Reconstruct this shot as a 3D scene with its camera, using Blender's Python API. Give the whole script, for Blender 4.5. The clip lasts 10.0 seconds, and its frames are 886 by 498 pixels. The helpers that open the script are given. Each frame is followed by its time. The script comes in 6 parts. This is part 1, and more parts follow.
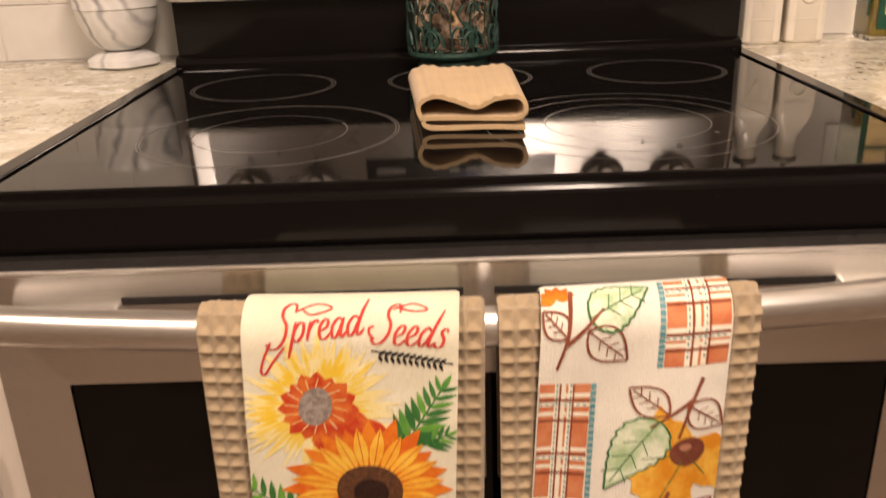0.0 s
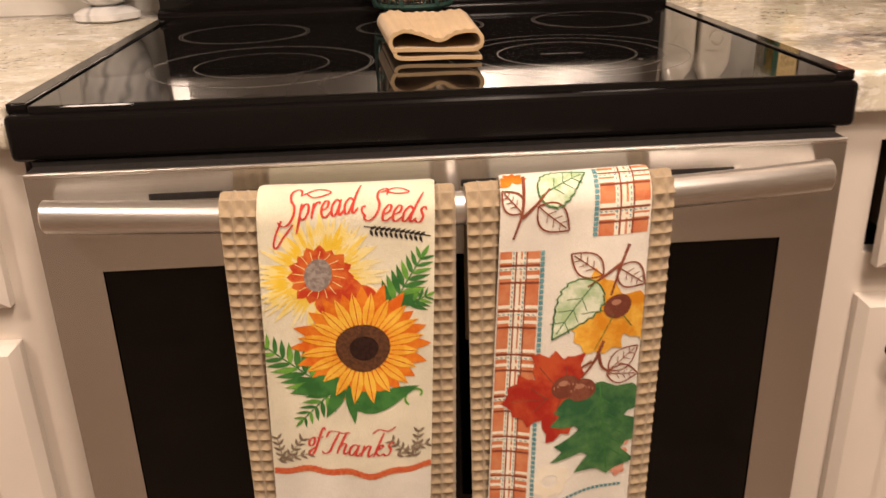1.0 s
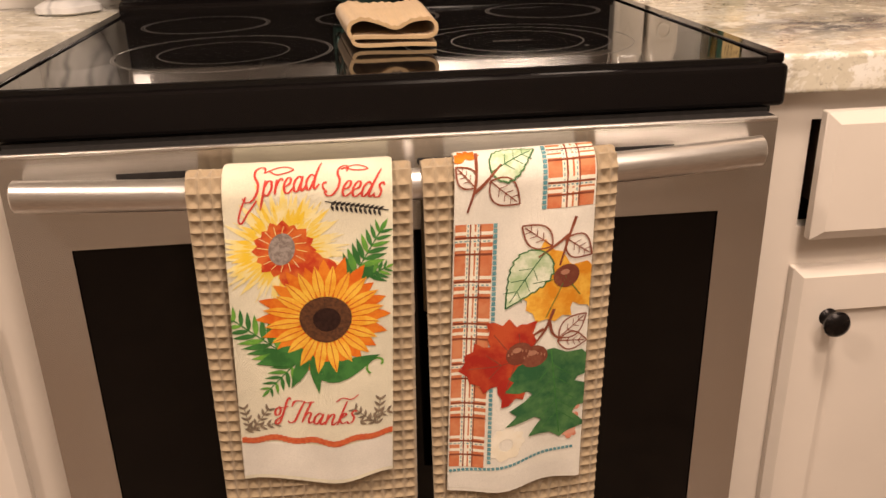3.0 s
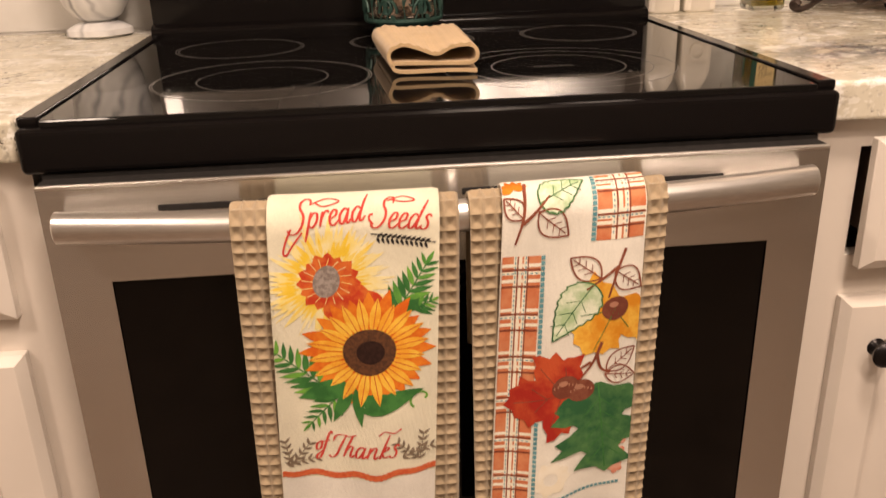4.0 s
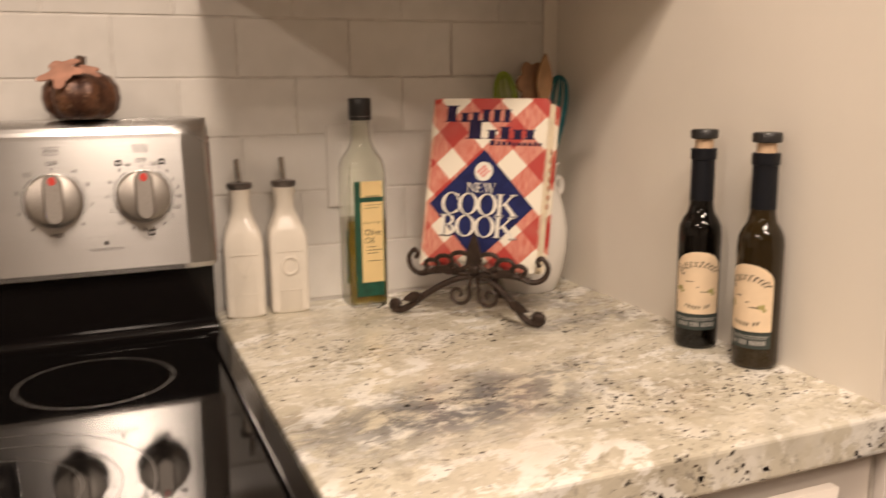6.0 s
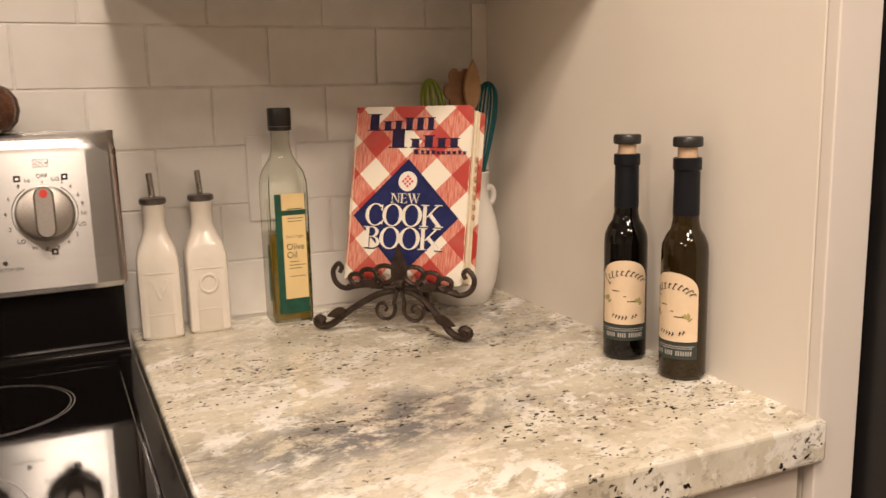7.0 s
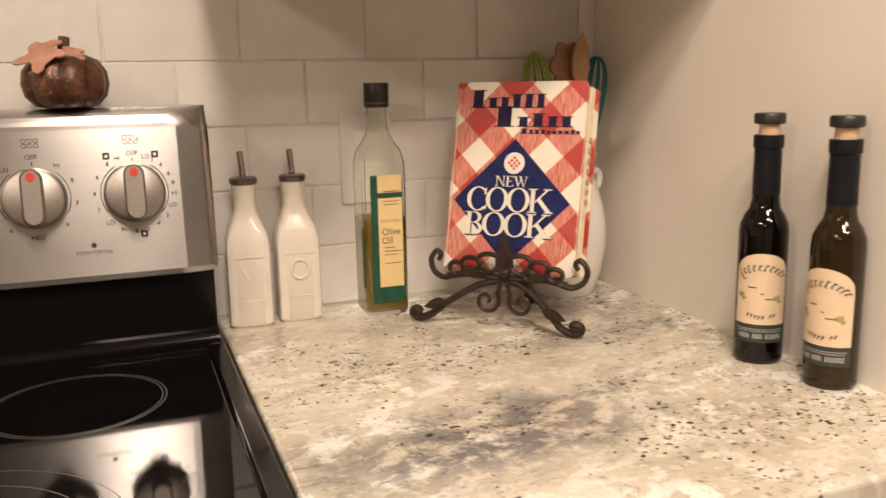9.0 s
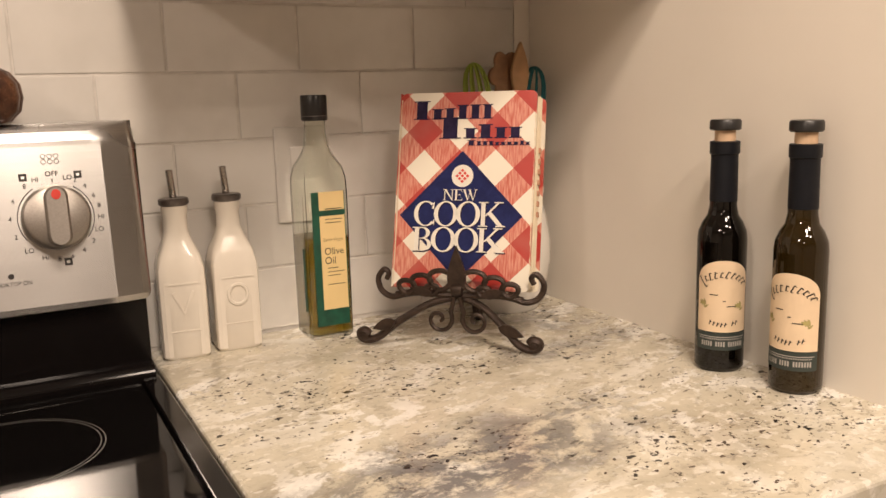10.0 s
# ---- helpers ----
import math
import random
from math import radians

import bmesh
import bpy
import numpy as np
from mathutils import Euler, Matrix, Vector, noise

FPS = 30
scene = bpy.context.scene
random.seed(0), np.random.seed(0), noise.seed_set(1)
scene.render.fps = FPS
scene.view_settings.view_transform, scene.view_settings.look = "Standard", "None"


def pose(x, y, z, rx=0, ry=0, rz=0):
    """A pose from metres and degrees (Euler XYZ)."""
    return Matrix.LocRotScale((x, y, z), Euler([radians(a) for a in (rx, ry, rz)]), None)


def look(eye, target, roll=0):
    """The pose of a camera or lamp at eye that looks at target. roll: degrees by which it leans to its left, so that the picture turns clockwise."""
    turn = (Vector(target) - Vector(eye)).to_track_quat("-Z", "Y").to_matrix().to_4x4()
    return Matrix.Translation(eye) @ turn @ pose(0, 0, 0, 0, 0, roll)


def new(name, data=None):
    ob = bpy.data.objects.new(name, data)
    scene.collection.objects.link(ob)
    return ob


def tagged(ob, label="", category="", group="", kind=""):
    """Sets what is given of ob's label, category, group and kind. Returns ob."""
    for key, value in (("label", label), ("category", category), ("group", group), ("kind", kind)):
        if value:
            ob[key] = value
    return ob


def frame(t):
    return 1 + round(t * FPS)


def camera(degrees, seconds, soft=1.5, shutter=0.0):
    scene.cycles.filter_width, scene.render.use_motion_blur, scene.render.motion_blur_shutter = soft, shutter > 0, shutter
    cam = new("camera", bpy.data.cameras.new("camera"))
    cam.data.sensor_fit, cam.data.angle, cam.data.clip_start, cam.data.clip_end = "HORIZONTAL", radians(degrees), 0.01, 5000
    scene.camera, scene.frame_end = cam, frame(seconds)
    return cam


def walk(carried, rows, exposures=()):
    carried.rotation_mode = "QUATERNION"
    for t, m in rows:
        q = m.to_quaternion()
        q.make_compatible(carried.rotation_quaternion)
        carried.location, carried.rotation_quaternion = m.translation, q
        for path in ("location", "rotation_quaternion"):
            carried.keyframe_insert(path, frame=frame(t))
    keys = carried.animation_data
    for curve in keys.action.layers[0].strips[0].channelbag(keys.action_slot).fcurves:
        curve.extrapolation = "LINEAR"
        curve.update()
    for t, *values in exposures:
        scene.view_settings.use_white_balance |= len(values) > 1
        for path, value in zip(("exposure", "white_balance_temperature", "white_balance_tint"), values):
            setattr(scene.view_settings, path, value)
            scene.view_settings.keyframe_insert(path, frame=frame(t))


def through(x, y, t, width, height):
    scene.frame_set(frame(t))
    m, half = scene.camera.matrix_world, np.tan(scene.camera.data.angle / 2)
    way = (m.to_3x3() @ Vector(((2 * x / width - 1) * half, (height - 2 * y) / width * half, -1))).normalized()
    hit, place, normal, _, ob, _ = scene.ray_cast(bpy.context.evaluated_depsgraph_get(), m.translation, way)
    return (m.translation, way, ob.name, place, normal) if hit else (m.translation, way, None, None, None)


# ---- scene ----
cam = camera(55.0, 10.0, shutter=0.5)
PATH = [
    (0, (-0.016, -0.598, 1.092), (-0.032, 1.265, 0.364), -2.0),
    (0.5, (-0.037, -0.676, 1.08), (0.016, 1.173, 0.321), -1.8),
    (1, (-0.045, -0.748, 1.074), (0.066, 1.095, 0.306), -1.6),
    (1.5, (-0.044, -0.776, 1.071), (0.103, 1.076, 0.331), -1.7),
    (2, (-0.034, -0.797, 1.065), (0.143, 1.043, 0.301), -1.5),
    (2.2, (-0.028, -0.796, 1.067), (0.165, 1.045, 0.31), -1.6),
    (3.5, (-0.061, -0.786, 1.066), (0.132, 1.048, 0.294), -1.2),
    (4, (-0.071, -0.77, 1.078), (0.099, 1.08, 0.337), -1.6),
    (4.5, (-0.044, -0.746, 1.103), (0.201, 1.106, 0.389), -2.0),
    (4.8, (-0.031, -0.712, 1.133), (0.333, 1.14, 0.472), -1.5),
    (5, (-0.018, -0.674, 1.146), (0.402, 1.179, 0.523), -1.5),
    (5.2, (0.002, -0.636, 1.163), (0.469, 1.223, 0.591), -1.3),
    (5.5, (0.105, -0.577, 1.207), (0.651, 1.285, 0.724), -1.2),
    (5.7, (0.173, -0.545, 1.219), (0.805, 1.303, 0.786), -0.4),
    (6, (0.244, -0.521, 1.216), (0.991, 1.295, 0.838), -0.6),
    (6.2, (0.261, -0.517, 1.211), (1.043, 1.288, 0.854), -0.8),
    (7.3, (0.316, -0.497, 1.211), (1.159, 1.281, 0.851), -1.4),
    (7.5, (0.318, -0.486, 1.215), (1.177, 1.282, 0.845), -1.3),
    (8, (0.323, -0.471, 1.205), (1.139, 1.316, 0.832), -0.8),
    (8.5, (0.315, -0.455, 1.205), (1.007, 1.379, 0.807), -1.0),
    (9, (0.284, -0.414, 1.203), (0.98, 1.42, 0.811), -1.1),
    (9.5, (0.25, -0.365, 1.198), (1.106, 1.407, 0.839), -1.5),
    (10, (0.245, -0.352, 1.197), (1.166, 1.387, 0.838), -1.7),
]
walk(cam, [(t, look(eye, target, roll)) for t, eye, target, roll in PATH], [(0, 0.13, 6600, 12), (4.6, 0.15, 6640, 12), (5.5, 0.06, 6500, 10), (6.0, -0.09, 6420, 9), (7.5, -0.04, 6380, 8), (8.5, 0.0, 6380, 8), (9.0, 0.05, 6380, 8), (9.5, -0.02, 6380, 8), (10, 0.0, 6380, 8)])

# ---- light ----
world = bpy.data.worlds.new("room_air")
scene.world = world
world.use_nodes = True
world.node_tree.nodes["Background"].inputs[0].default_value = (1.0, 0.86, 0.7, 1)
world.node_tree.nodes["Background"].inputs[1].default_value = 0.02
CEILING_Z = 2.42
LAMP_WARM = (1.0, 0.79, 0.632)
# Unseen lamps at assumed places; the first two split one key to soften shadows.
LAMP_SPOTS = [(0.30, -0.62, 24), (0.30, -1.30, 23), (-1.35, -1.0, 25), (0.78, -1.75, 15), (-1.2, -2.4, 8)]

# ---- materials ----


class Nodes:
    """A small wrapper round a node tree."""

    def __init__(self, name):
        self.mat = bpy.data.materials.new(name)
        self.mat.use_nodes = True
        self.tree = self.mat.node_tree
        self.bsdf = self.tree.nodes["Principled BSDF"]
        self.coord = None

    def add(self, kind, operation="", feature="", **values):
        node = self.tree.nodes.new(kind)
        if operation:
            node.operation = operation
        if feature:
            node.feature = feature
        for key, value in values.items():
            node.inputs[key.replace("_", " ")].default_value = value
        return node

    def link(self, a, b):
        self.tree.links.new(a, b)

    def place(self, scale=(1, 1, 1), turn=(0, 0, 0)):
        if self.coord is None:
            self.coord = self.tree.nodes.new("ShaderNodeTexCoord")
        m = self.tree.nodes.new("ShaderNodeMapping")
        m.inputs["Scale"].default_value = scale
        m.inputs["Rotation"].default_value = turn
        self.link(self.coord.outputs["Object"], m.inputs["Vector"])
        return m.outputs["Vector"]

    def noise(self, scale, vector=None, detail=3.0, rough=0.5):
        n = self.add("ShaderNodeTexNoise", Scale=scale, Detail=detail, Roughness=rough)
        self.link(vector if vector else self.place(), n.inputs["Vector"])
        return n.outputs["Fac"]

    def ramp(self, fac, stops):
        r = self.tree.nodes.new("ShaderNodeValToRGB")
        while len(r.color_ramp.elements) < len(stops):
            r.color_ramp.elements.new(0.5)
        for e, (p, c) in zip(r.color_ramp.elements, stops):
            e.position = p
            e.color = (*c, 1) if len(c) == 3 else c
        self.link(fac, r.inputs["Fac"])
        return r.outputs["Color"]

    def grey(self, fac, lo, hi, a=0.0, b=1.0):
        m = self.add("ShaderNodeMapRange")
        for key, v in (("From Min", lo), ("From Max", hi), ("To Min", a), ("To Max", b)):
            m.inputs[key].default_value = v
        self.link(fac, m.inputs["Value"])
        return m.outputs["Result"]

    def math(self, op, a, b=None):
        m = self.add("ShaderNodeMath", operation=op)
        for i, v in enumerate((a, b)):
            if v is None:
                continue
            if isinstance(v, (int, float)):
                m.inputs[i].default_value = v
            else:
                self.link(v, m.inputs[i])
        return m.outputs[0]

    def mix(self, fac, a, b, blend="MIX"):
        m = self.tree.nodes.new("ShaderNodeMix")
        m.data_type, m.blend_type = "RGBA", blend
        for sock, v in ((m.inputs[0], fac), (m.inputs[6], a), (m.inputs[7], b)):
            if isinstance(v, (int, float)):
                sock.default_value = v
            elif isinstance(v, tuple):
                sock.default_value = (*v, 1)
            else:
                self.link(v, sock)
        return m.outputs[2]

    def set(self, **values):
        for key, v in values.items():
            sock = self.bsdf.inputs[key.replace("_", " ")]
            if isinstance(v, (int, float)):
                sock.default_value = v
            elif isinstance(v, tuple):
                sock.default_value = (*v, 1) if len(v) == 3 else v
            else:
                self.link(v, sock)
        return self

    def bump(self, height, strength=0.3, distance=0.001):
        b = self.tree.nodes.new("ShaderNodeBump")
        b.inputs["Strength"].default_value, b.inputs["Distance"].default_value = strength, distance
        self.link(height, b.inputs["Height"])
        self.link(b.outputs["Normal"], self.bsdf.inputs["Normal"])
        return self


def tinted(c, k):
    return tuple(min(1.0, v * k) for v in c)


def plain(name, colour, rough=0.5, metal=0.0, vary=0.12, scale=30.0, bump=0.15, coat=0.0, spec=0.5):
    """A painted or moulded surface with faint blotches and a fine grain."""
    n = Nodes(name)
    f = n.noise(scale, detail=4)
    n.set(Base_Color=n.mix(n.grey(f, 0.3, 0.7), tinted(colour, 1 - vary), tinted(colour, 1 + vary)), Metallic=metal,
          Roughness=n.grey(n.noise(scale * 3), 0.3, 0.7, max(rough * 0.8, 0.01), min(rough * 1.2, 1)), Coat_Weight=coat, Specular_IOR_Level=spec)
    if bump:
        n.bump(n.noise(scale * 12), bump, 0.0006)
    return n.mat


STEELS = []


def steel_material(name, stretch, rough=0.30, colour=(0.72, 0.69, 0.66), turned=0.75):
    """Brushed stainless steel, its grain along the axis whose scale is small."""
    n = Nodes(name)
    grain = n.noise(1.0, n.place(stretch), detail=2, rough=0.6)
    smear = n.noise(5.0, detail=3)
    across = n.tree.nodes.new("ShaderNodeTangent")
    across.direction_type, across.uv_map = "UV_MAP", "grain"
    n.link(across.outputs["Tangent"], n.bsdf.inputs["Tangent"])
    n.set(Base_Color=n.mix(n.grey(grain, 0.3, 0.7), tinted(colour, 0.92), tinted(colour, 1.06)), Metallic=1.0, Anisotropic=turned,
          Roughness=n.grey(smear, 0.3, 0.7, rough * 0.9, rough * 1.15))
    n.bump(grain, 0.05, 0.0003)
    STEELS.append(n.mat)
    return n.mat


def black_glass(name, colour=(0.004, 0.0035, 0.0035), rough=0.045, spec=0.5):
    n = Nodes(name)
    dust = n.noise(260.0, detail=2)
    smear = n.noise(6.0, n.place((1, 2.4, 1)), detail=5)
    n.set(Base_Color=n.mix(n.grey(dust, 0.72, 0.82), colour, (0.022, 0.019, 0.017)), Roughness=n.grey(smear, 0.35, 0.75, rough * 0.6, rough * 1.9), IOR=1.5, Specular_IOR_Level=spec)
    return n.mat


def granite_material():
    n = Nodes("cream_granite")
    turned = n.place((1, 1, 1), (0, 0, radians(-14)))

    def times(vector, k):
        m = n.add("ShaderNodeVectorMath", operation="MULTIPLY")
        n.link(vector, m.inputs[0])
        m.inputs[1].default_value = k
        return m.outputs["Vector"]

    def bend(vector, amount, scale):
        warp = n.add("ShaderNodeTexNoise", Scale=scale, Detail=3.0)
        n.link(vector, warp.inputs["Vector"])
        m = n.add("ShaderNodeMix")
        m.data_type, m.inputs[0].default_value = "VECTOR", amount
        n.link(vector, m.inputs[4])
        n.link(warp.outputs["Color"], m.inputs[5])
        return m.outputs[1]

    v = bend(times(turned, (0.86, 1.12, 1.0)), 0.05, 9.0)
    base = n.ramp(n.noise(8.0, v, 7, 0.66), [(0.30, (0.41, 0.37, 0.29)), (0.44, (0.56, 0.515, 0.41)), (0.56, (0.67, 0.625, 0.51)), (0.72, (0.53, 0.49, 0.395))])
    region = n.grey(n.noise(7.5, v, 4), 0.42, 0.56, 0.20, 1.0)
    white = n.math("MULTIPLY", n.grey(n.noise(27.0, v, 7, 0.64), 0.51, 0.55), region)
    c = n.mix(white, base, (0.87, 0.85, 0.79))
    flecks = n.math("MULTIPLY", n.grey(n.noise(80.0, v, 3, 0.55), 0.58, 0.62), 0.55)
    c = n.mix(flecks, c, (0.84, 0.81, 0.74))
    tan_spots = n.math("MULTIPLY", n.grey(n.noise(46.0, v, 5, 0.65), 0.60, 0.66), 0.55)
    c = n.mix(tan_spots, c, (0.36, 0.315, 0.24))
    grain = n.math("MULTIPLY", n.grey(n.noise(165.0, v, 3, 0.6), 0.58, 0.64), n.grey(n.noise(9.0, v, 3), 0.40, 0.60, 0.15, 0.75))
    c = n.mix(grain, c, (0.27, 0.245, 0.205))
    heart = n.add("ShaderNodeVectorMath", operation="DISTANCE")
    n.link(times(turned, (1.0, 2.6, 0.0)), heart.inputs[0])
    heart.inputs[1].default_value = (0.575, 0.115, 0)
    cloud = n.grey(n.math("ADD", heart.outputs["Value"], n.math("MULTIPLY", n.noise(16.0, v, 4), 0.20)), 0.34, 0.17)
    smoky = n.math("MAXIMUM", n.math("MULTIPLY", n.grey(n.noise(4.6, v, 4, 0.6), 0.57, 0.68), 0.65), cloud)
    grey = n.math("MULTIPLY", smoky, n.grey(n.noise(40.0, v, 7, 0.72), 0.40, 0.53))
    c = n.mix(n.math("MULTIPLY", grey, 0.90), c, (0.13, 0.13, 0.135))
    wisp_at = bend(times(turned, (0.9, 2.0, 1.0)), 0.07, 16.0)
    swarm = n.grey(n.noise(5.5, v, 4, 0.6), 0.47, 0.62)
    wisps = n.math("MULTIPLY", n.grey(n.noise(52.0, wisp_at, 5, 0.66), 0.60, 0.64), swarm)
    c = n.mix(n.math("MULTIPLY", wisps, 0.85), c, (0.075, 0.062, 0.055))
    area = n.grey(n.noise(9.0, v, 5, 0.6), 0.42, 0.60, 0.70, 1.0)
    drawn = bend(times(turned, (0.90, 1.12, 1.0)), 0.012, 160.0)
    for scale, size, rare, dark in ((200.0, 0.32, 0.87, (0.085, 0.062, 0.048)), (140.0, 0.29, 0.87, (0.026, 0.020, 0.018)), (84.0, 0.27, 0.91, (0.015, 0.012, 0.011))):
        bits = n.add("ShaderNodeTexVoronoi", Scale=scale, Randomness=1.0)
        n.link(drawn, bits.inputs["Vector"])
        pick = n.tree.nodes.new("ShaderNodeSeparateXYZ")
        n.link(bits.outputs["Color"], pick.inputs[0])
        spot = n.math("MULTIPLY", n.grey(bits.outputs["Distance"], size + 0.07, size - 0.03), n.grey(n.math("MULTIPLY", pick.outputs[0], area), rare * 0.88, rare * 0.88 + 0.03))
        c = n.mix(spot, c, dark)
    n.set(Base_Color=c, Roughness=n.grey(n.noise(40.0), 0.3, 0.7, 0.16, 0.30), Specular_IOR_Level=0.45)
    return n.mat


def tile_material():
    n = Nodes("white_glazed_tile")
    info = n.tree.nodes.new("ShaderNodeObjectInfo")
    tone = n.mix(info.outputs["Random"], (0.645, 0.622, 0.585), (0.71, 0.685, 0.648))
    n.set(Base_Color=n.mix(n.grey(n.noise(18.0, detail=4), 0.35, 0.75), tone, (0.61, 0.588, 0.55)), Roughness=n.grey(n.noise(9.0), 0.3, 0.7, 0.12, 0.22))
    n.bump(n.noise(11.0, detail=2), 0.25, 0.0025)
    return n.mat


def cloth_material(name, colour, rib=None, fuzz=0.25):
    """Woven cotton: a thread grain, blotches, and optional ribs across or along."""
    n = Nodes(name)
    thread = n.noise(900.0, detail=2)
    f = n.noise(24.0, detail=4)
    c = n.mix(n.grey(f, 0.3, 0.7), tinted(colour, 0.90), tinted(colour, 1.05))
    c = n.mix(n.math("MULTIPLY", n.grey(thread, 0.35, 0.65), 0.22), c, tinted(colour, 0.6))
    n.set(Base_Color=c, Roughness=0.95, Sheen_Weight=fuzz, Sheen_Roughness=0.6, Specular_IOR_Level=0.1)
    if rib:
        w = n.add("ShaderNodeTexWave", Scale=1.0, Distortion=0.6)
        w.bands_direction = "X"
        n.link(n.place(rib), w.inputs["Vector"])
        crease = n.math("MULTIPLY", n.noise(38.0, n.place((1, 1, 0.7)), 3), 3.2)
        n.bump(n.math("ADD", n.math("ADD", w.outputs["Fac"], crease), n.math("MULTIPLY", thread, 0.6)), 0.55, 0.0008)
    else:
        n.bump(thread, 0.5, 0.0006)
    return n.mat


def ink(name, colour, second=None, scale=60.0):
    """Dye printed into cloth or paper, a little uneven."""
    n = Nodes(name)
    second = second or tinted(colour, 0.72)
    f = n.noise(scale, detail=4, rough=0.6)
    thread = n.noise(900.0, detail=2)
    n.set(Base_Color=n.mix(n.grey(f, 0.40, 0.60), second, colour), Roughness=0.9, Specular_IOR_Level=0.15)
    crease = n.math("MULTIPLY", n.noise(38.0, n.place((1, 1, 0.7)), 3), 3.2)
    n.bump(n.math("ADD", crease, n.math("MULTIPLY", thread, 0.9)), 0.55, 0.0008)
    return n.mat


def gingham_material():
    """Red and cream checks set on the diagonal, with a linen slub in the half tone."""
    n = Nodes("red_checked_cover")
    at = n.place((1, 1, 1), (0, 0, radians(45)))
    sep = n.tree.nodes.new("ShaderNodeSeparateXYZ")
    n.link(at, sep.inputs[0])
    cell = 0.0300
    bands = []
    for k, shift in ((0, 0.917), (1, 0.41)):
        q = n.math("FLOOR", n.math("ADD", n.math("DIVIDE", sep.outputs[k], cell), shift))
        bands.append(n.math("ABSOLUTE", n.math("MODULO", q, 2.0)))
    both = n.math("MULTIPLY", bands[0], bands[1])
    some = n.math("MAXIMUM", bands[0], bands[1])
    slub = n.noise(1.0, n.place((500, 60, 60), (0, 0, radians(45))), 3)
    half = n.mix(n.grey(slub, 0.35, 0.65), (0.50, 0.10, 0.065), (0.66, 0.30, 0.22))
    c = n.mix(some, (0.80, 0.74, 0.62), half)
    c = n.mix(both, c, (0.42, 0.035, 0.025))
    c = n.mix(n.math("MULTIPLY", n.grey(n.noise(14.0), 0.5, 0.8), 0.25), c, (0.55, 0.42, 0.30))
    n.set(Base_Color=c, Roughness=0.42, Coat_Weight=0.15)
    return n.mat


def marble_material():
    n = Nodes("grey_veined_marble")
    warp = n.add("ShaderNodeTexNoise", Scale=14.0, Detail=4.0)
    n.link(n.place(), warp.inputs["Vector"])
    w = n.add("ShaderNodeTexWave", Scale=9.0, Distortion=9.0, Detail=3.0)
    n.link(n.place((1, 0.6, 1.3), (0.4, 0.3, 0.2)), w.inputs["Vector"])
    vein = n.ramp(w.outputs["Fac"], [(0.0, (0.30, 0.30, 0.31)), (0.16, (0.62, 0.61, 0.60)), (0.5, (0.74, 0.73, 0.71)), (1.0, (0.66, 0.65, 0.64))])
    n.set(Base_Color=n.mix(n.grey(warp.outputs["Fac"], 0.4, 0.7), vein, (0.72, 0.71, 0.70)), Roughness=0.3)
    return n.mat


def copper_material():
    n = Nodes("antiqued_copper_glaze")
    blotch = n.noise(55.0, detail=5, rough=0.65)
    c = n.ramp(blotch, [(0.34, (0.040, 0.016, 0.010)), (0.50, (0.085, 0.036, 0.020)), (0.62, (0.15, 0.068, 0.036)), (0.72, (0.25, 0.13, 0.07))])
    wear = n.math("MULTIPLY", n.grey(n.noise(150.0, detail=4, rough=0.7), 0.60, 0.68), 0.6)
    c = n.mix(wear, c, (0.34, 0.21, 0.13))
    n.set(Base_Color=c, Metallic=0.35, Roughness=n.grey(blotch, 0.3, 0.7, 0.42, 0.26))
    n.bump(blotch, 0.5, 0.003)
    return n.mat


def mercury_material():
    n = Nodes("mercury_glass")
    f = n.noise(95.0, detail=4, rough=0.7)
    n.set(Base_Color=n.mix(n.grey(f, 0.40, 0.70), (0.26, 0.20, 0.16), (0.86, 0.76, 0.66)), Metallic=0.95, Roughness=n.grey(f, 0.3, 0.7, 0.05, 0.14))
    n.bump(n.noise(42.0, detail=1), 0.6, 0.004)
    return n.mat


def glass_material(name, colour, rough=0.02, through=1.0):
    n = Nodes(name)
    n.set(Base_Color=colour, Roughness=rough, Transmission_Weight=through, IOR=1.45)
    return n.mat


def glow(name, colour, strength):
    n = Nodes(name)
    n.set(Base_Color=colour, Emission_Color=colour, Emission_Strength=strength)
    return n.mat


GRANITE = granite_material()
TILE = tile_material()
GROUT = plain("grey_grout", (0.62, 0.59, 0.55), 0.9, scale=60)
WALL_PAINT = plain("warm_white_wall_paint", (0.80, 0.75, 0.675), 0.55, vary=0.03, scale=6, bump=0.25)
TRIM_PAINT = plain("white_trim_paint", (0.76, 0.71, 0.66), 0.35, vary=0.03, scale=8, bump=0.15)
CABINET_PAINT = plain("off_white_cabinet_paint", (0.74, 0.675, 0.605), 0.36, vary=0.03, scale=9, bump=0.2)
# Raw wood coloured dark, so the cabinet's inner shade is in the paint.
DARK_VOID = plain("raw_wood_with_shade", (0.13, 0.085, 0.055), 0.8)
# Floor and room walls are unseen; their dark colours keep reflections low.
FLOOR_WOOD = plain("brown_floor_wood", (0.15, 0.105, 0.075), 0.4, vary=0.3, scale=12)
CEILING_PAINT = plain("ceiling_paint", (0.78, 0.76, 0.72), 0.9, vary=0.03)
ROOM_PAINT = plain("room_wall_paint", (0.48, 0.43, 0.37), 0.8, vary=0.03)
STEEL_X = steel_material("brushed_steel_sideways", (6, 400, 900), 0.24, (0.75, 0.735, 0.71))
STEEL_PANEL = steel_material("brushed_steel_console", (5, 400, 1000), 0.25, (0.50, 0.49, 0.48), 0.80)
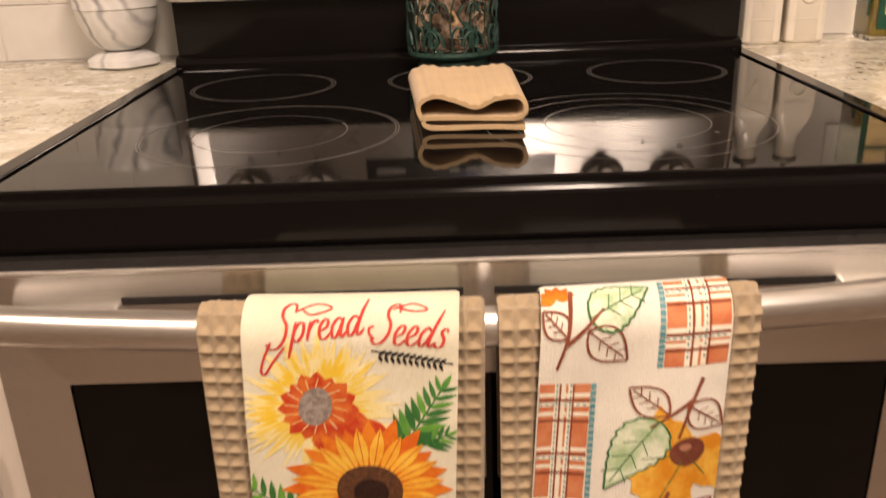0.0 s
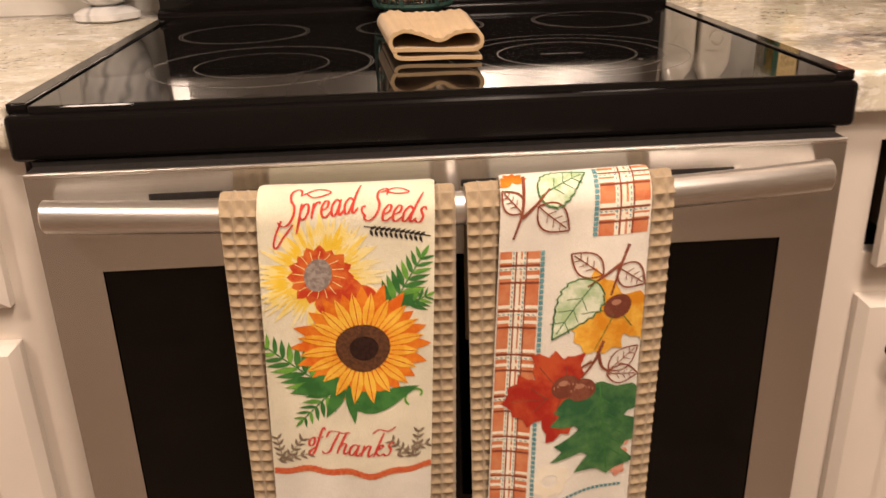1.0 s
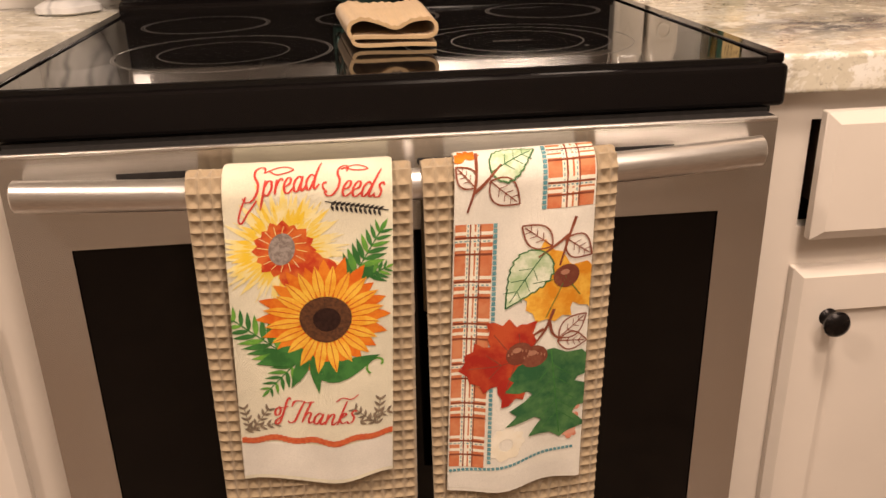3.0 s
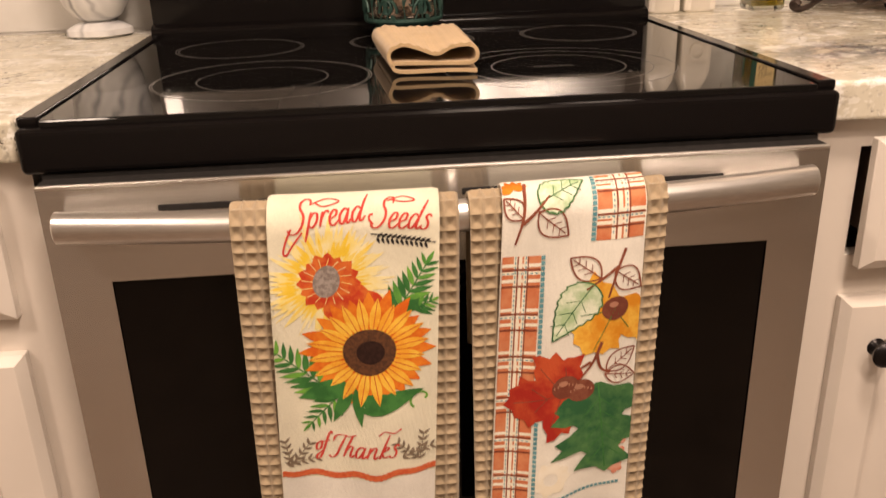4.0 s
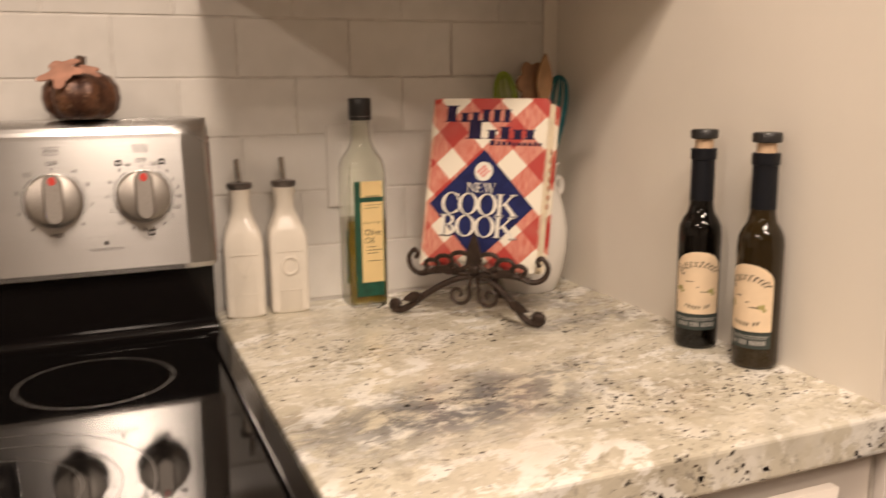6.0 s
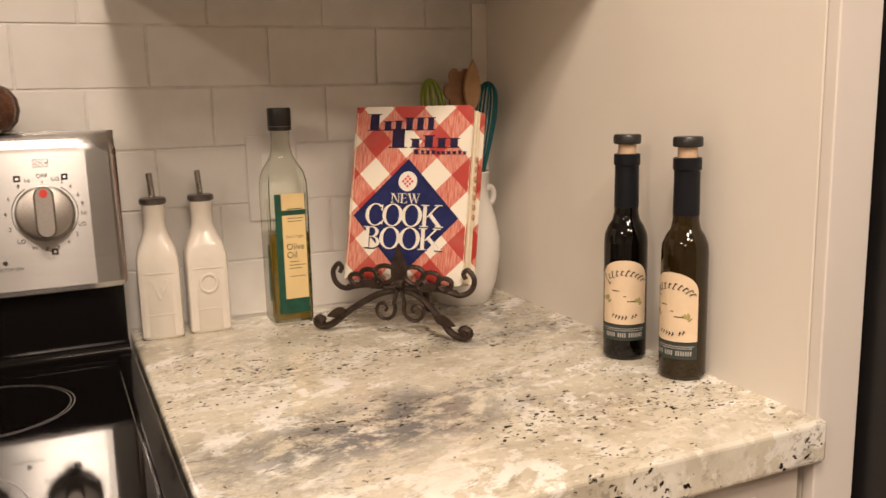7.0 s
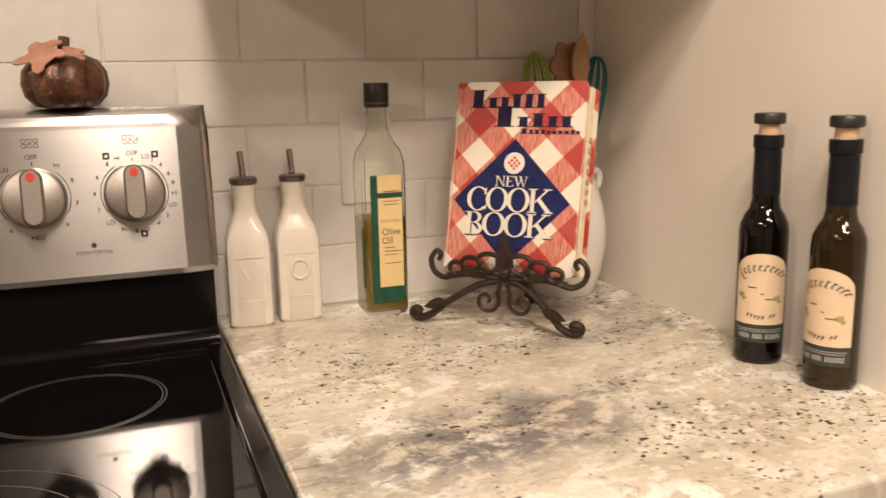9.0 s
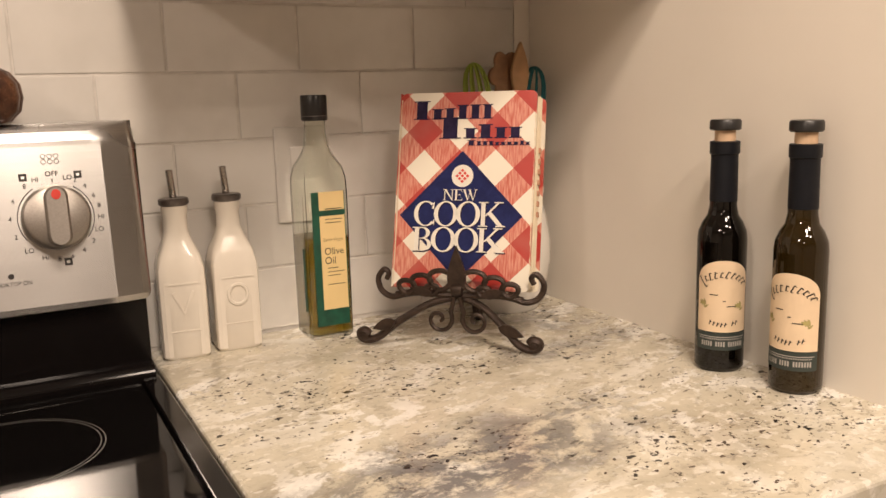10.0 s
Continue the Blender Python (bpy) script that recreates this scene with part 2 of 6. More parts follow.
STEEL_HANDLE = steel_material("satin_steel_handle", (8, 700, 700), 0.32, (0.80, 0.775, 0.745), 0.2)
KNOB_STEEL = steel_material("satin_knob_metal", (500, 60, 500), 0.42, (0.43, 0.40, 0.365), 0.0)
COOKTOP = black_glass("black_ceramic_glass", rough=0.045, spec=0.36)
GRIP_STEEL = steel_material("satin_knob_grip", (500, 60, 500), 0.46, (0.30, 0.275, 0.25), 0.0)
ENAMEL = black_glass("black_enamel", (0.005, 0.004, 0.004), 0.12, 0.22)
OVEN_GLASS = black_glass("dark_oven_glass", (0.003, 0.0022, 0.002), 0.06, 0.28)
RING_INK = plain("pale_ring_print", (0.12, 0.113, 0.107), 0.4, bump=0)
# Near-black colour that holds the shade of the gap and slots round the door.
SLOT_BLACK = plain("shaded_gap_black", (0.009, 0.007, 0.006), 0.75, bump=0.1)
BLACK_PLASTIC = plain("black_plastic", (0.016, 0.015, 0.015), 0.35, bump=0.1)
WHITE_INK = plain("white_lettering", (0.40, 0.385, 0.36), 0.5, bump=0)
DARK_INK = plain("dark_lettering", (0.018, 0.015, 0.014), 0.5, bump=0)
RED_INK = plain("red_lettering", (0.62, 0.04, 0.025), 0.45, bump=0)
DISPLAY_BLUE = glow("blue_display", (0.01, 0.10, 1.0), 3.5)
WAFFLE_TAN = cloth_material("tan_waffle_cotton", (0.385, 0.295, 0.19))
FOLDED_TAN = cloth_material("tan_folded_cotton", (0.56, 0.40, 0.225))
TOWEL_CREAM = cloth_material("cream_towel_cotton", (0.90, 0.85, 0.66), (420, 0, 0))
TOWEL_HEM = cloth_material("white_towel_hem", (0.90, 0.86, 0.77), (420, 0, 0))
TOWEL_WHITE = cloth_material("white_towel_cotton", (0.90, 0.86, 0.76), (300, 0, 0))
IRON = plain("dark_bronze_iron", (0.042, 0.027, 0.020), 0.40, 0.5, 0.4, 120, 0.5)
BRONZE = plain("oiled_bronze", (0.018, 0.015, 0.015), 0.28, 0.7)
CREAM_CERAMIC = plain("cream_glazed_ceramic", (0.72, 0.67, 0.59), 0.16, vary=0.04, bump=0)
WHITE_CERAMIC = plain("white_glazed_ceramic", (0.74, 0.71, 0.66), 0.15, vary=0.03, bump=0)
PEWTER = plain("pewter_stopper", (0.22, 0.20, 0.19), 0.35, 1.0, 0.3, 90)
SPOUT_STEEL = plain("steel_spout", (0.55, 0.53, 0.50), 0.18, 1.0, 0.05)
CORK = plain("pale_wood_cork", (0.60, 0.42, 0.27), 0.7, scale=120)
BOTTLE_DARK = plain("near_black_bottle_glass", (0.002, 0.0014, 0.001), 0.04, vary=0.2, bump=0)
BOTTLE_OLIVE = plain("brown_olive_bottle_glass", (0.018, 0.0105, 0.0020), 0.04, vary=0.3, bump=0)
FOIL = plain("blue_black_neck_sleeve", (0.0045, 0.0055, 0.009), 0.45, bump=0.2, spec=0.3)
LABEL_PAPER = plain("cream_label_paper", (0.74, 0.58, 0.40), 0.6, vary=0.05, scale=50)
LABEL_BAND = plain("dark_green_label_band", (0.03, 0.042, 0.038), 0.5)
LABEL_GREEN = plain("green_oil_label", (0.008, 0.070, 0.042), 0.5, vary=0.3, scale=90)
LABEL_YELLOW = plain("yellow_oil_label", (0.76, 0.58, 0.28), 0.55, vary=0.04)
CLEAR_GLASS = glass_material("clear_bottle_glass", (0.90, 0.91, 0.86), 0.0)
OIL = glass_material("green_gold_oil", (0.30, 0.21, 0.015), 0.0, 0.85)
COPPER = copper_material()
PUMPKIN_CREAM = plain("cream_pumpkin_glaze", (0.70, 0.54, 0.36), 0.2, vary=0.2, scale=50)
FELT_LEAF = plain("dusty_rose_leaf", (0.42, 0.215, 0.15), 0.7, vary=0.2, scale=70)
STEM_BROWN = plain("brown_stem", (0.07, 0.04, 0.025), 0.8)
MERCURY = mercury_material()
VERDIGRIS = plain("teal_painted_metal", (0.022, 0.062, 0.050), 0.5, 0.25, 0.3, 80)
MARBLE = marble_material()
PAGES = plain("yellowed_pages", (0.70, 0.60, 0.44), 0.9, vary=0.08, scale=90)
COVER = gingham_material()
NAVY = ink("navy_cover_ink", (0.022, 0.028, 0.11), (0.018, 0.022, 0.085))
NAVY_DARK = ink("dark_navy_title_ink", (0.03, 0.022, 0.06))
PAPER_WHITE = ink("white_cover_ink", (0.80, 0.76, 0.68), (0.76, 0.72, 0.64))
WOOD_LIGHT = plain("pale_beech", (0.40, 0.235, 0.115), 0.6, vary=0.2, scale=40)
WOOD_DARK = plain("brown_olive_wood", (0.24, 0.125, 0.06), 0.6, vary=0.3, scale=40)
TEAL_RUBBER = plain("teal_silicone", (0.01, 0.13, 0.15), 0.5)
LIME_RUBBER = plain("lime_silicone", (0.25, 0.33, 0.04), 0.5)
FRIDGE_BLACK = plain("black_fridge_enamel", (0.012, 0.011, 0.011), 0.4, bump=0.3)
PLATE_WHITE = plain("white_plastic_plate", (0.60, 0.575, 0.535), 0.35, vary=0.02)

# ---- builders ----
WORLD = {}
TINY = ("printed_plaid", "printed_plaid_weave", "printed_plaid_thread", "printed_blue_stitching", "printed_stripe", "label_script", "band_marks", "label_small_print", "printed_petal_lines", "printed_petal_veins", "badge_checks")


def thing(name, m, label, category, group="", kind=""):
    """An Empty at the thing's base that carries its parts."""
    ob = new(name)
    ob.empty_display_size = 0.02
    m = m if isinstance(m, Matrix) else Matrix.Translation(m)
    ob.matrix_basis = m
    WORLD[ob] = m
    return tagged(ob, label, category, group, kind)


def settle(me, sharp):
    """Smooth shading, with broad flat faces kept flat."""
    me.shade_smooth()
    me.set_sharp_from_angle(angle=radians(sharp))
    for p in me.polygons:
        if p.area > 4e-4:
            p.use_smooth = False


def part(name, bm, material, parent=None, label="", world_space=True, sharp=38):
    """Links a bmesh as one mesh object under a thing or a part."""
    if parent is not None and world_space:
        bm.transform(WORLD[parent].inverted())
    bmesh.ops.recalc_face_normals(bm, faces=bm.faces[:])
    if material in STEELS:
        grain = bm.loops.layers.uv.new("grain")
        for f in bm.faces:
            for loop in f.loops:
                loop[grain].uv = (loop.vert.co.z - 0.6 * loop.vert.co.y, loop.vert.co.x)
    me = bpy.data.meshes.new(name)
    bm.to_mesh(me)
    bm.free()
    me.materials.append(material)
    if sharp:
        settle(me, sharp)
    ob = new(name, me)
    if parent is not None:
        ob.parent = parent
        WORLD[ob] = WORLD[parent]
    else:
        WORLD[ob] = Matrix()
    small = name.endswith("markings") or name in TINY
    return tagged(ob, label, kind="stuff" if small else "")


def box(x0, x1, y0, y1, z0, z1, bevel=0.0, seg=2, bm=None):
    b = bmesh.new()
    bmesh.ops.create_cube(b, size=1.0)
    b.transform(Matrix.Translation(((x0 + x1) / 2, (y0 + y1) / 2, (z0 + z1) / 2)) @ Matrix.Diagonal((x1 - x0, y1 - y0, z1 - z0, 1)))
    if bevel:
        bmesh.ops.bevel(b, geom=b.edges[:], offset=bevel, segments=seg, affect="EDGES", profile=0.5)
    return joined(bm, b)


def joined(bm, b):
    if bm is None:
        return b
    me = bpy.data.meshes.new("scratch")
    b.to_mesh(me)
    b.free()
    bm.from_mesh(me)
    bpy.data.meshes.remove(me)
    return bm


def lathe(profile, seg=40, bm=None, m=None, wobble=None):
    """A solid of revolution round z from (radius, height) pairs."""
    b = bmesh.new()
    rings = []
    for r, z in profile:
        if r < 1e-6:
            rings.append([b.verts.new((0, 0, z))])
        else:
            ring = []
            for i in range(seg):
                a = 2 * math.pi * i / seg
                k = wobble(a, z) if wobble else 1.0
                ring.append(b.verts.new((r * k * math.cos(a), r * k * math.sin(a), z)))
            rings.append(ring)
    for p, q in zip(rings, rings[1:]):
        if len(p) == 1 and len(q) == 1:
            continue
        for i in range(seg):
            j = (i + 1) % seg
            if len(p) == 1:
                b.faces.new((p[0], q[j], q[i]))
            elif len(q) == 1:
                b.faces.new((p[i], p[j], q[0]))
            else:
                b.faces.new((p[i], p[j], q[j], q[i]))
    if m is not None:
        b.transform(m)
    return joined(bm, b)


def square_lathe(profile, corner=0.35, seg=48, bm=None, m=None):
    """Like lathe, but each ring blends from round (k = 0) to a rounded square (k = 1): (half width, height, k)."""
    b = bmesh.new()
    rings = []
    for r, z, k in profile:
        if r < 1e-6:
            rings.append([b.verts.new((0, 0, z))])
            continue
        ring = []
        power = 2 + 7 * k
        for i in range(seg):
            a = 2 * math.pi * i / seg
            c, s = math.cos(a), math.sin(a)
            d = (abs(c) ** power + abs(s) ** power) ** (-1 / power)
            ring.append(b.verts.new((r * d * c, r * d * s, z)))
        rings.append(ring)
    for p, q in zip(rings, rings[1:]):
        for i in range(seg):
            j = (i + 1) % seg
            if len(p) == 1 and len(q) > 1:
                b.faces.new((p[0], q[j], q[i]))
            elif len(q) == 1 and len(p) > 1:
                b.faces.new((p[i], p[j], q[0]))
            elif len(p) > 1:
                b.faces.new((p[i], p[j], q[j], q[i]))
    if m is not None:
        b.transform(m)
    return joined(bm, b)


def tube(points, radius, seg=8, bm=None, closed=False, flat=1.0):
    """A round bar along points; radius may be a function of 0..1."""
    b = bmesh.new()
    pts = [Vector(p) for p in points]
    n = len(pts)
    rings = []
    side = None
    for i, p in enumerate(pts):
        a = pts[(i - 1) % n] if (closed or i) else pts[i]
        c = pts[(i + 1) % n] if (closed or i < n - 1) else pts[i]
        d = (c - a).normalized()
        if side is None:
            side = d.cross(Vector((0, 0, 1)))
            if side.length < 0.1:
                side = d.cross(Vector((0, 1, 0)))
        side = (side - d * side.dot(d)).normalized()
        up = d.cross(side)
        r = radius(i / max(n - 1, 1)) if callable(radius) else radius
        rings.append([b.verts.new(p + side * (r * math.cos(t)) + up * (r * flat * math.sin(t))) for t in (2 * math.pi * k / seg for k in range(seg))])
    pairs = list(zip(rings, rings[1:])) + ([(rings[-1], rings[0])] if closed else [])
    for p, q in pairs:
        for i in range(seg):
            j = (i + 1) % seg
            b.faces.new((p[i], p[j], q[j], q[i]))
    if not closed:
        b.faces.new(rings[0][::-1])
        b.faces.new(rings[-1])
    return joined(bm, b)


def spline(points, steps=8):
    """A smooth line through a few points."""
    p = [Vector(v) for v in points]
    p = [2 * p[0] - p[1]] + p + [2 * p[-1] - p[-2]]
    out = []
    for i in range(1, len(p) - 2):
        for k in range(steps):
            t = k / steps
            out.append(0.5 * ((2 * p[i]) + (p[i + 1] - p[i - 1]) * t + (2 * p[i - 1] - 5 * p[i] + 4 * p[i + 1] - p[i + 2]) * t * t
                              + (3 * p[i] - p[i - 1] - 3 * p[i + 1] + p[i + 2]) * t ** 3))
    out.append(p[-2])
    return out


def prism(poly, z0, z1, bm=None, m=None):
    """A flat outline (x, y) raised from z0 to z1."""
    b = bmesh.new()
    low = [b.verts.new((x, y, z0)) for x, y in poly]
    top = [b.verts.new((x, y, z1)) for x, y in poly]
    n = len(poly)
    f = [b.faces.new(top), b.faces.new(low[::-1])]
    for i in range(n):
        j = (i + 1) % n
        b.faces.new((low[i], low[j], top[j], top[i]))
    bmesh.ops.triangulate(b, faces=f)
    if m is not None:
        b.transform(m)
    return joined(bm, b)


def text_bm(words, size, shear=0.0, align="CENTER", spacing=1.0, bold=0.0):
    """Lettering as a flat mesh in x and y, its middle on the origin."""
    cu = bpy.data.curves.new("lettering", "FONT")
    cu.body, cu.size, cu.shear, cu.align_x, cu.align_y, cu.space_character, cu.offset = words, size, shear, align, "CENTER", spacing, bold
    cu.resolution_u = 3
    ob = new("lettering", cu)
    bpy.context.view_layer.update()
    me = bpy.data.meshes.new_from_object(ob.evaluated_get(bpy.context.evaluated_depsgraph_get()))
    b = bmesh.new()
    b.from_mesh(me)
    bpy.data.objects.remove(ob)
    bpy.data.curves.remove(cu)
    bpy.data.meshes.remove(me)
    bmesh.ops.triangulate(b, faces=b.faces[:])
    return b


def fitted_text(words, width, height, shear=0.0, bold=0.0):
    """Lettering stretched to a width and a height."""
    b = text_bm(words, 1.0, shear, bold=bold)
    xs, ys = [v.co.x for v in b.verts], [v.co.y for v in b.verts]
    sx, sy = width / (max(xs) - min(xs)), height / (max(ys) - min(ys))
    b.transform(Matrix.Diagonal((sx, sy, 1, 1)) @ Matrix.Translation((-(max(xs) + min(xs)) / 2, -(max(ys) + min(ys)) / 2, 0)))
    return b


def flat(poly):
    b = bmesh.new()
    b.faces.new([b.verts.new((x, y, 0)) for x, y in poly])
    bmesh.ops.triangulate(b, faces=b.faces[:])
    return b


def refine(b, longest=0.005):
    for _ in range(4):
        edges = [e for e in b.edges if e.calc_length() > longest]
        if not edges:
            break
        bmesh.ops.subdivide_edges(b, edges=edges, cuts=1)
        bmesh.ops.triangulate(b, faces=[f for f in b.faces if len(f.verts) > 3])
    return b


def bar(x0, y0, x1, y1):
    return [(x0, y0), (x1, y0), (x1, y1), (x0, y1)]


def disc(x, y, rx, ry=None, n=28, turn=0.0):
    ry = ry or rx
    c, s = math.cos(turn), math.sin(turn)
    return [(x + rx * math.cos(a) * c - ry * math.sin(a) * s, y + rx * math.cos(a) * s + ry * math.sin(a) * c) for a in (2 * math.pi * i / n for i in range(n))]


def band(points, width):
    """A stroke of some width along a line, as an outline."""
    left, right = [], []
    for i, (x, y) in enumerate(points):
        x0, y0 = points[max(i - 1, 0)]
        x1, y1 = points[min(i + 1, len(points) - 1)]
        d = math.hypot(x1 - x0, y1 - y0) or 1
        w = (width(i / (len(points) - 1)) if callable(width) else width) / 2
        left.append((x - (y1 - y0) / d * w, y + (x1 - x0) / d * w))
        right.append((x + (y1 - y0) / d * w, y - (x1 - x0) / d * w))
    return left + right[::-1]


def petal(x, y, turn, length, width, n=7, point=0.75):
    """A pointed petal or leaflet that starts at (x, y)."""
    out = []
    for side in (1, -1):
        for i in range(n + 1) if side == 1 else range(n - 1, 0, -1):
            t = i / n
            w = width / 2 * math.sin(math.pi * t ** point) * side
            out.append((x + math.cos(turn) * t * length - math.sin(turn) * w, y + math.sin(turn) * t * length + math.cos(turn) * w))
    return out


def lobed(x, y, turn, size, lobes=5, teeth=3, depth=0.42):
    """A maple-like leaf: lobes with small teeth."""
    out = []
    n = 150
    for i in range(n):
        a = 2 * math.pi * i / n
        k = (1 - abs(math.sin(a * lobes / 2))) ** 0.75
        r = size * ((1 - depth) + depth * k) * (0.82 + 0.18 * abs(math.cos(a / 2)))
        r *= 1 - 0.11 * abs((a * lobes * teeth / (2 * math.pi)) % 1 - 0.5) * 2
        out.append((x + r * math.cos(a + turn), y + r * math.sin(a + turn)))
    return out


def toothed(x, y, turn, length, width, n=40):
    """A broad leaf with a serrated edge."""
    out = []
    for side in (1, -1):
        for i in range(n + 1) if side == 1 else range(n - 1, 0, -1):
            t = i / n
            w = width / 2 * math.sin(math.pi * t ** 0.62) * (0.86 + 0.14 * ((t * 8) % 1)) * side
            out.append((x + math.cos(turn) * t * length - math.sin(turn) * w, y + math.sin(turn) * t * length + math.cos(turn) * w))
    return out


def maple(x, y, turn, size, wide=1.0):
    """A maple leaf with pointed lobes, from the stem's end to the tip of the middle lobe."""
    half = [(0.0, 0.03), (-0.12, 0.20), (-0.09, 0.32), (-0.18, 0.50), (-0.03, 0.49), (0.05, 0.52), (0.11, 0.50), (0.19, 0.66), (0.29, 0.59), (0.40, 0.67), (0.51, 0.67), (0.48, 0.54), (0.52, 0.43),
            (0.51, 0.31), (0.60, 0.32), (0.71, 0.40), (0.75, 0.27), (0.88, 0.22), (0.89, 0.11), (1.0, 0.0)]
    c, s = math.cos(turn), math.sin(turn)
    both = half + [(t, -w) for t, w in half[-2::-1]]
    return [(x + size * (t * c - w * wide * s), y + size * (t * s + w * wide * c)) for t, w in both]


def red_oak(x, y, turn, size, wide=1.0):
    """An oak leaf with pointed lobes between round bays."""
    half = [(0.0, 0.03), (0.06, 0.16), (0.08, 0.34), (0.18, 0.45), (0.23, 0.40), (0.31, 0.50), (0.37, 0.36), (0.38, 0.27), (0.43, 0.23), (0.48, 0.32), (0.52, 0.48), (0.60, 0.41), (0.68, 0.54), (0.69, 0.35),
            (0.69, 0.23), (0.74, 0.17), (0.80, 0.24), (0.88, 0.32), (0.90, 0.20), (0.92, 0.09), (1.0, 0.0)]
    c, s = math.cos(turn), math.sin(turn)
    both = half + [(t + 0.03 * math.sin(9 * t), -w * 0.95) for t, w in half[-2::-1]]
    return [(x + size * (t * c - w * wide * s), y + size * (t * s + w * wide * c)) for t, w in both]


def rim(poly, k, thick):
    """The strokes round an outline, as a list of bars."""
    closed = list(poly) + [poly[0]]
    return [band(closed[i:i + 2], thick) for i in range(0, len(closed) - 1, k)]


# ---- the room ----
COUNTER_Z, WALL_Y, PANEL_X, COUNTER_Y = 0.914, 0.650, 0.9195, 0.009
RANGE_X, HALF = 0.003, 0.376

for lx, ly, watts in LAMP_SPOTS:
    lamp = bpy.data.lights.new("ceiling_lamp", "AREA")
    lamp.shape, lamp.size, lamp.energy, lamp.color = "DISK", 0.30, watts, LAMP_WARM
    ob = new("ceiling_lamp", lamp)
    ob.matrix_basis = pose(lx, ly, CEILING_Z - 0.01)
    tagged(ob, "warm round ceiling light, out of view, its place assumed", "ceiling light", "recessed ceiling lights")

# The first five are an added shell, out of view, for bounce and reflections.
setting = [
    ("floor", box(-2.6, 2.6, -3.4, 0.80, -0.05, 0.0), FLOOR_WOOD, "brown wooden kitchen floor"),
    ("ceiling", box(-2.6, 2.6, -3.4, 0.80, CEILING_Z, CEILING_Z + 0.05), CEILING_PAINT, "plain white painted ceiling"),
    ("wall_west", box(-2.7, -2.6, -3.4, 0.80, 0, CEILING_Z), ROOM_PAINT, "plain beige painted wall"),
    ("wall_east", box(2.6, 2.7, -3.4, 0.80, 0, CEILING_Z), ROOM_PAINT, "plain beige painted wall"),
    ("wall_south", box(-2.7, 2.7, -3.5, -3.4, 0, CEILING_Z), ROOM_PAINT, "plain beige painted wall"),
    ("wall_north", box(-2.7, 2.7, WALL_Y + 0.0016, 0.80, 0, CEILING_Z), GROUT, "wall behind the range with grey grout and white subway tiles"),
    ("wall_partition", box(PANEL_X, 0.9685, 0.031, WALL_Y + 0.005, 0, CEILING_Z, 0.002), WALL_PAINT, "smooth beige painted partition beside the counter"),
]
SET = {}
for name, bm, mat, label in setting:
    SET[name] = tagged(part(name, bm, mat, None, label), label, "ceiling" if name == "ceiling" else "floor" if name == "floor" else "wall", "", "structure")
tagged(part("trim", box(PANEL_X - 0.0005, 0.9705, 0.0170, 0.0305, 0.02, 2.36, 0.0015), TRIM_PAINT), "white painted upright trim board on the partition's edge", "trim", "", "structure")

tagged(part("trim_corner", box(0.8940, PANEL_X - 0.0004, WALL_Y - 0.0012, WALL_Y + 0.0015, COUNTER_Z + 0.0005, 1.3425, 0.0006), WALL_PAINT), "beige painted strip in the corner where the tiles end", "trim", "", "structure")


def counter(outline, label):
    """A granite worktop with eased edges."""
    bm = prism(outline, COUNTER_Z - 0.040, COUNTER_Z)
    bmesh.ops.dissolve_limit(bm, angle_limit=0.01, verts=bm.verts[:], edges=bm.edges[:])
    bmesh.ops.bevel(bm, geom=bm.edges[:], offset=0.0045, segments=3, affect="EDGES", profile=0.5)
    return tagged(part("granite_worktop", bm, GRANITE), label, "worktop")


counter([(0.3835, COUNTER_Y), (PANEL_X + 0.0055, COUNTER_Y), (PANEL_X + 0.0055, 0.0162), (PANEL_X - 0.001, 0.0162), (PANEL_X - 0.001, WALL_Y - 0.001), (0.3835, WALL_Y - 0.001)], "cream granite worktop with grey clouds and dark flecks")
counter(bar(-1.9, COUNTER_Y, -0.3805, WALL_Y - 0.001), "cream granite worktop beside the mortar")


# ---- the cabinets ----
def bevelled_front(x0, x1, z0, z1, y_front, thick, step=0.012, frame_w=0.055, raised=False):
    """A drawer or door front with a stepped, moulded edge."""
    bm = box(x0, x1, y_front + 0.007, y_front + thick, z0, z1, 0.0015)
    b = bmesh.new()
    outer = [b.verts.new((x, y_front + 0.0072, z)) for x, z in bar(x0 + 0.001, z0 + 0.001, x1 - 0.001, z1 - 0.001)]
    inner = [b.verts.new((x, y_front, z)) for x, z in bar(x0 + step, z0 + step, x1 - step, z1 - step)]
    for i in range(4):
        j = (i + 1) % 4
        b.faces.new((outer[i], outer[j], inner[j], inner[i]))
    ring = [inner]
    if raised:
        for inset, deep in ((frame_w, 0.0), (frame_w + 0.004, 0.006), (frame_w + 0.012, 0.0075)):
            ring.append([b.verts.new((x, y_front + deep, z)) for x, z in bar(x0 + inset, z0 + inset, x1 - inset, z1 - inset)])
    for p, q in zip(ring, ring[1:]):
        for i in range(4):
            j = (i + 1) % 4
            b.faces.new((p[i], p[j], q[j], q[i]))
    b.faces.new(ring[-1])
    return joined(bm, b)


def knob_parts(parent, x, y, z):
    """A round cabinet knob on a short neck."""
    m = pose(x, y, z, 90, 0, 0)
    profile = [(0, 0.026), (0.008, 0.0258), (0.0135, 0.0235), (0.0155, 0.020), (0.0145, 0.0165), (0.009, 0.0135), (0.006, 0.009), (0.0075, 0.003), (0.0105, 0.0), (0, 0.0)]
    return part("knob", lathe(profile, 28, m=m), BRONZE, parent, "round dark bronze knob")


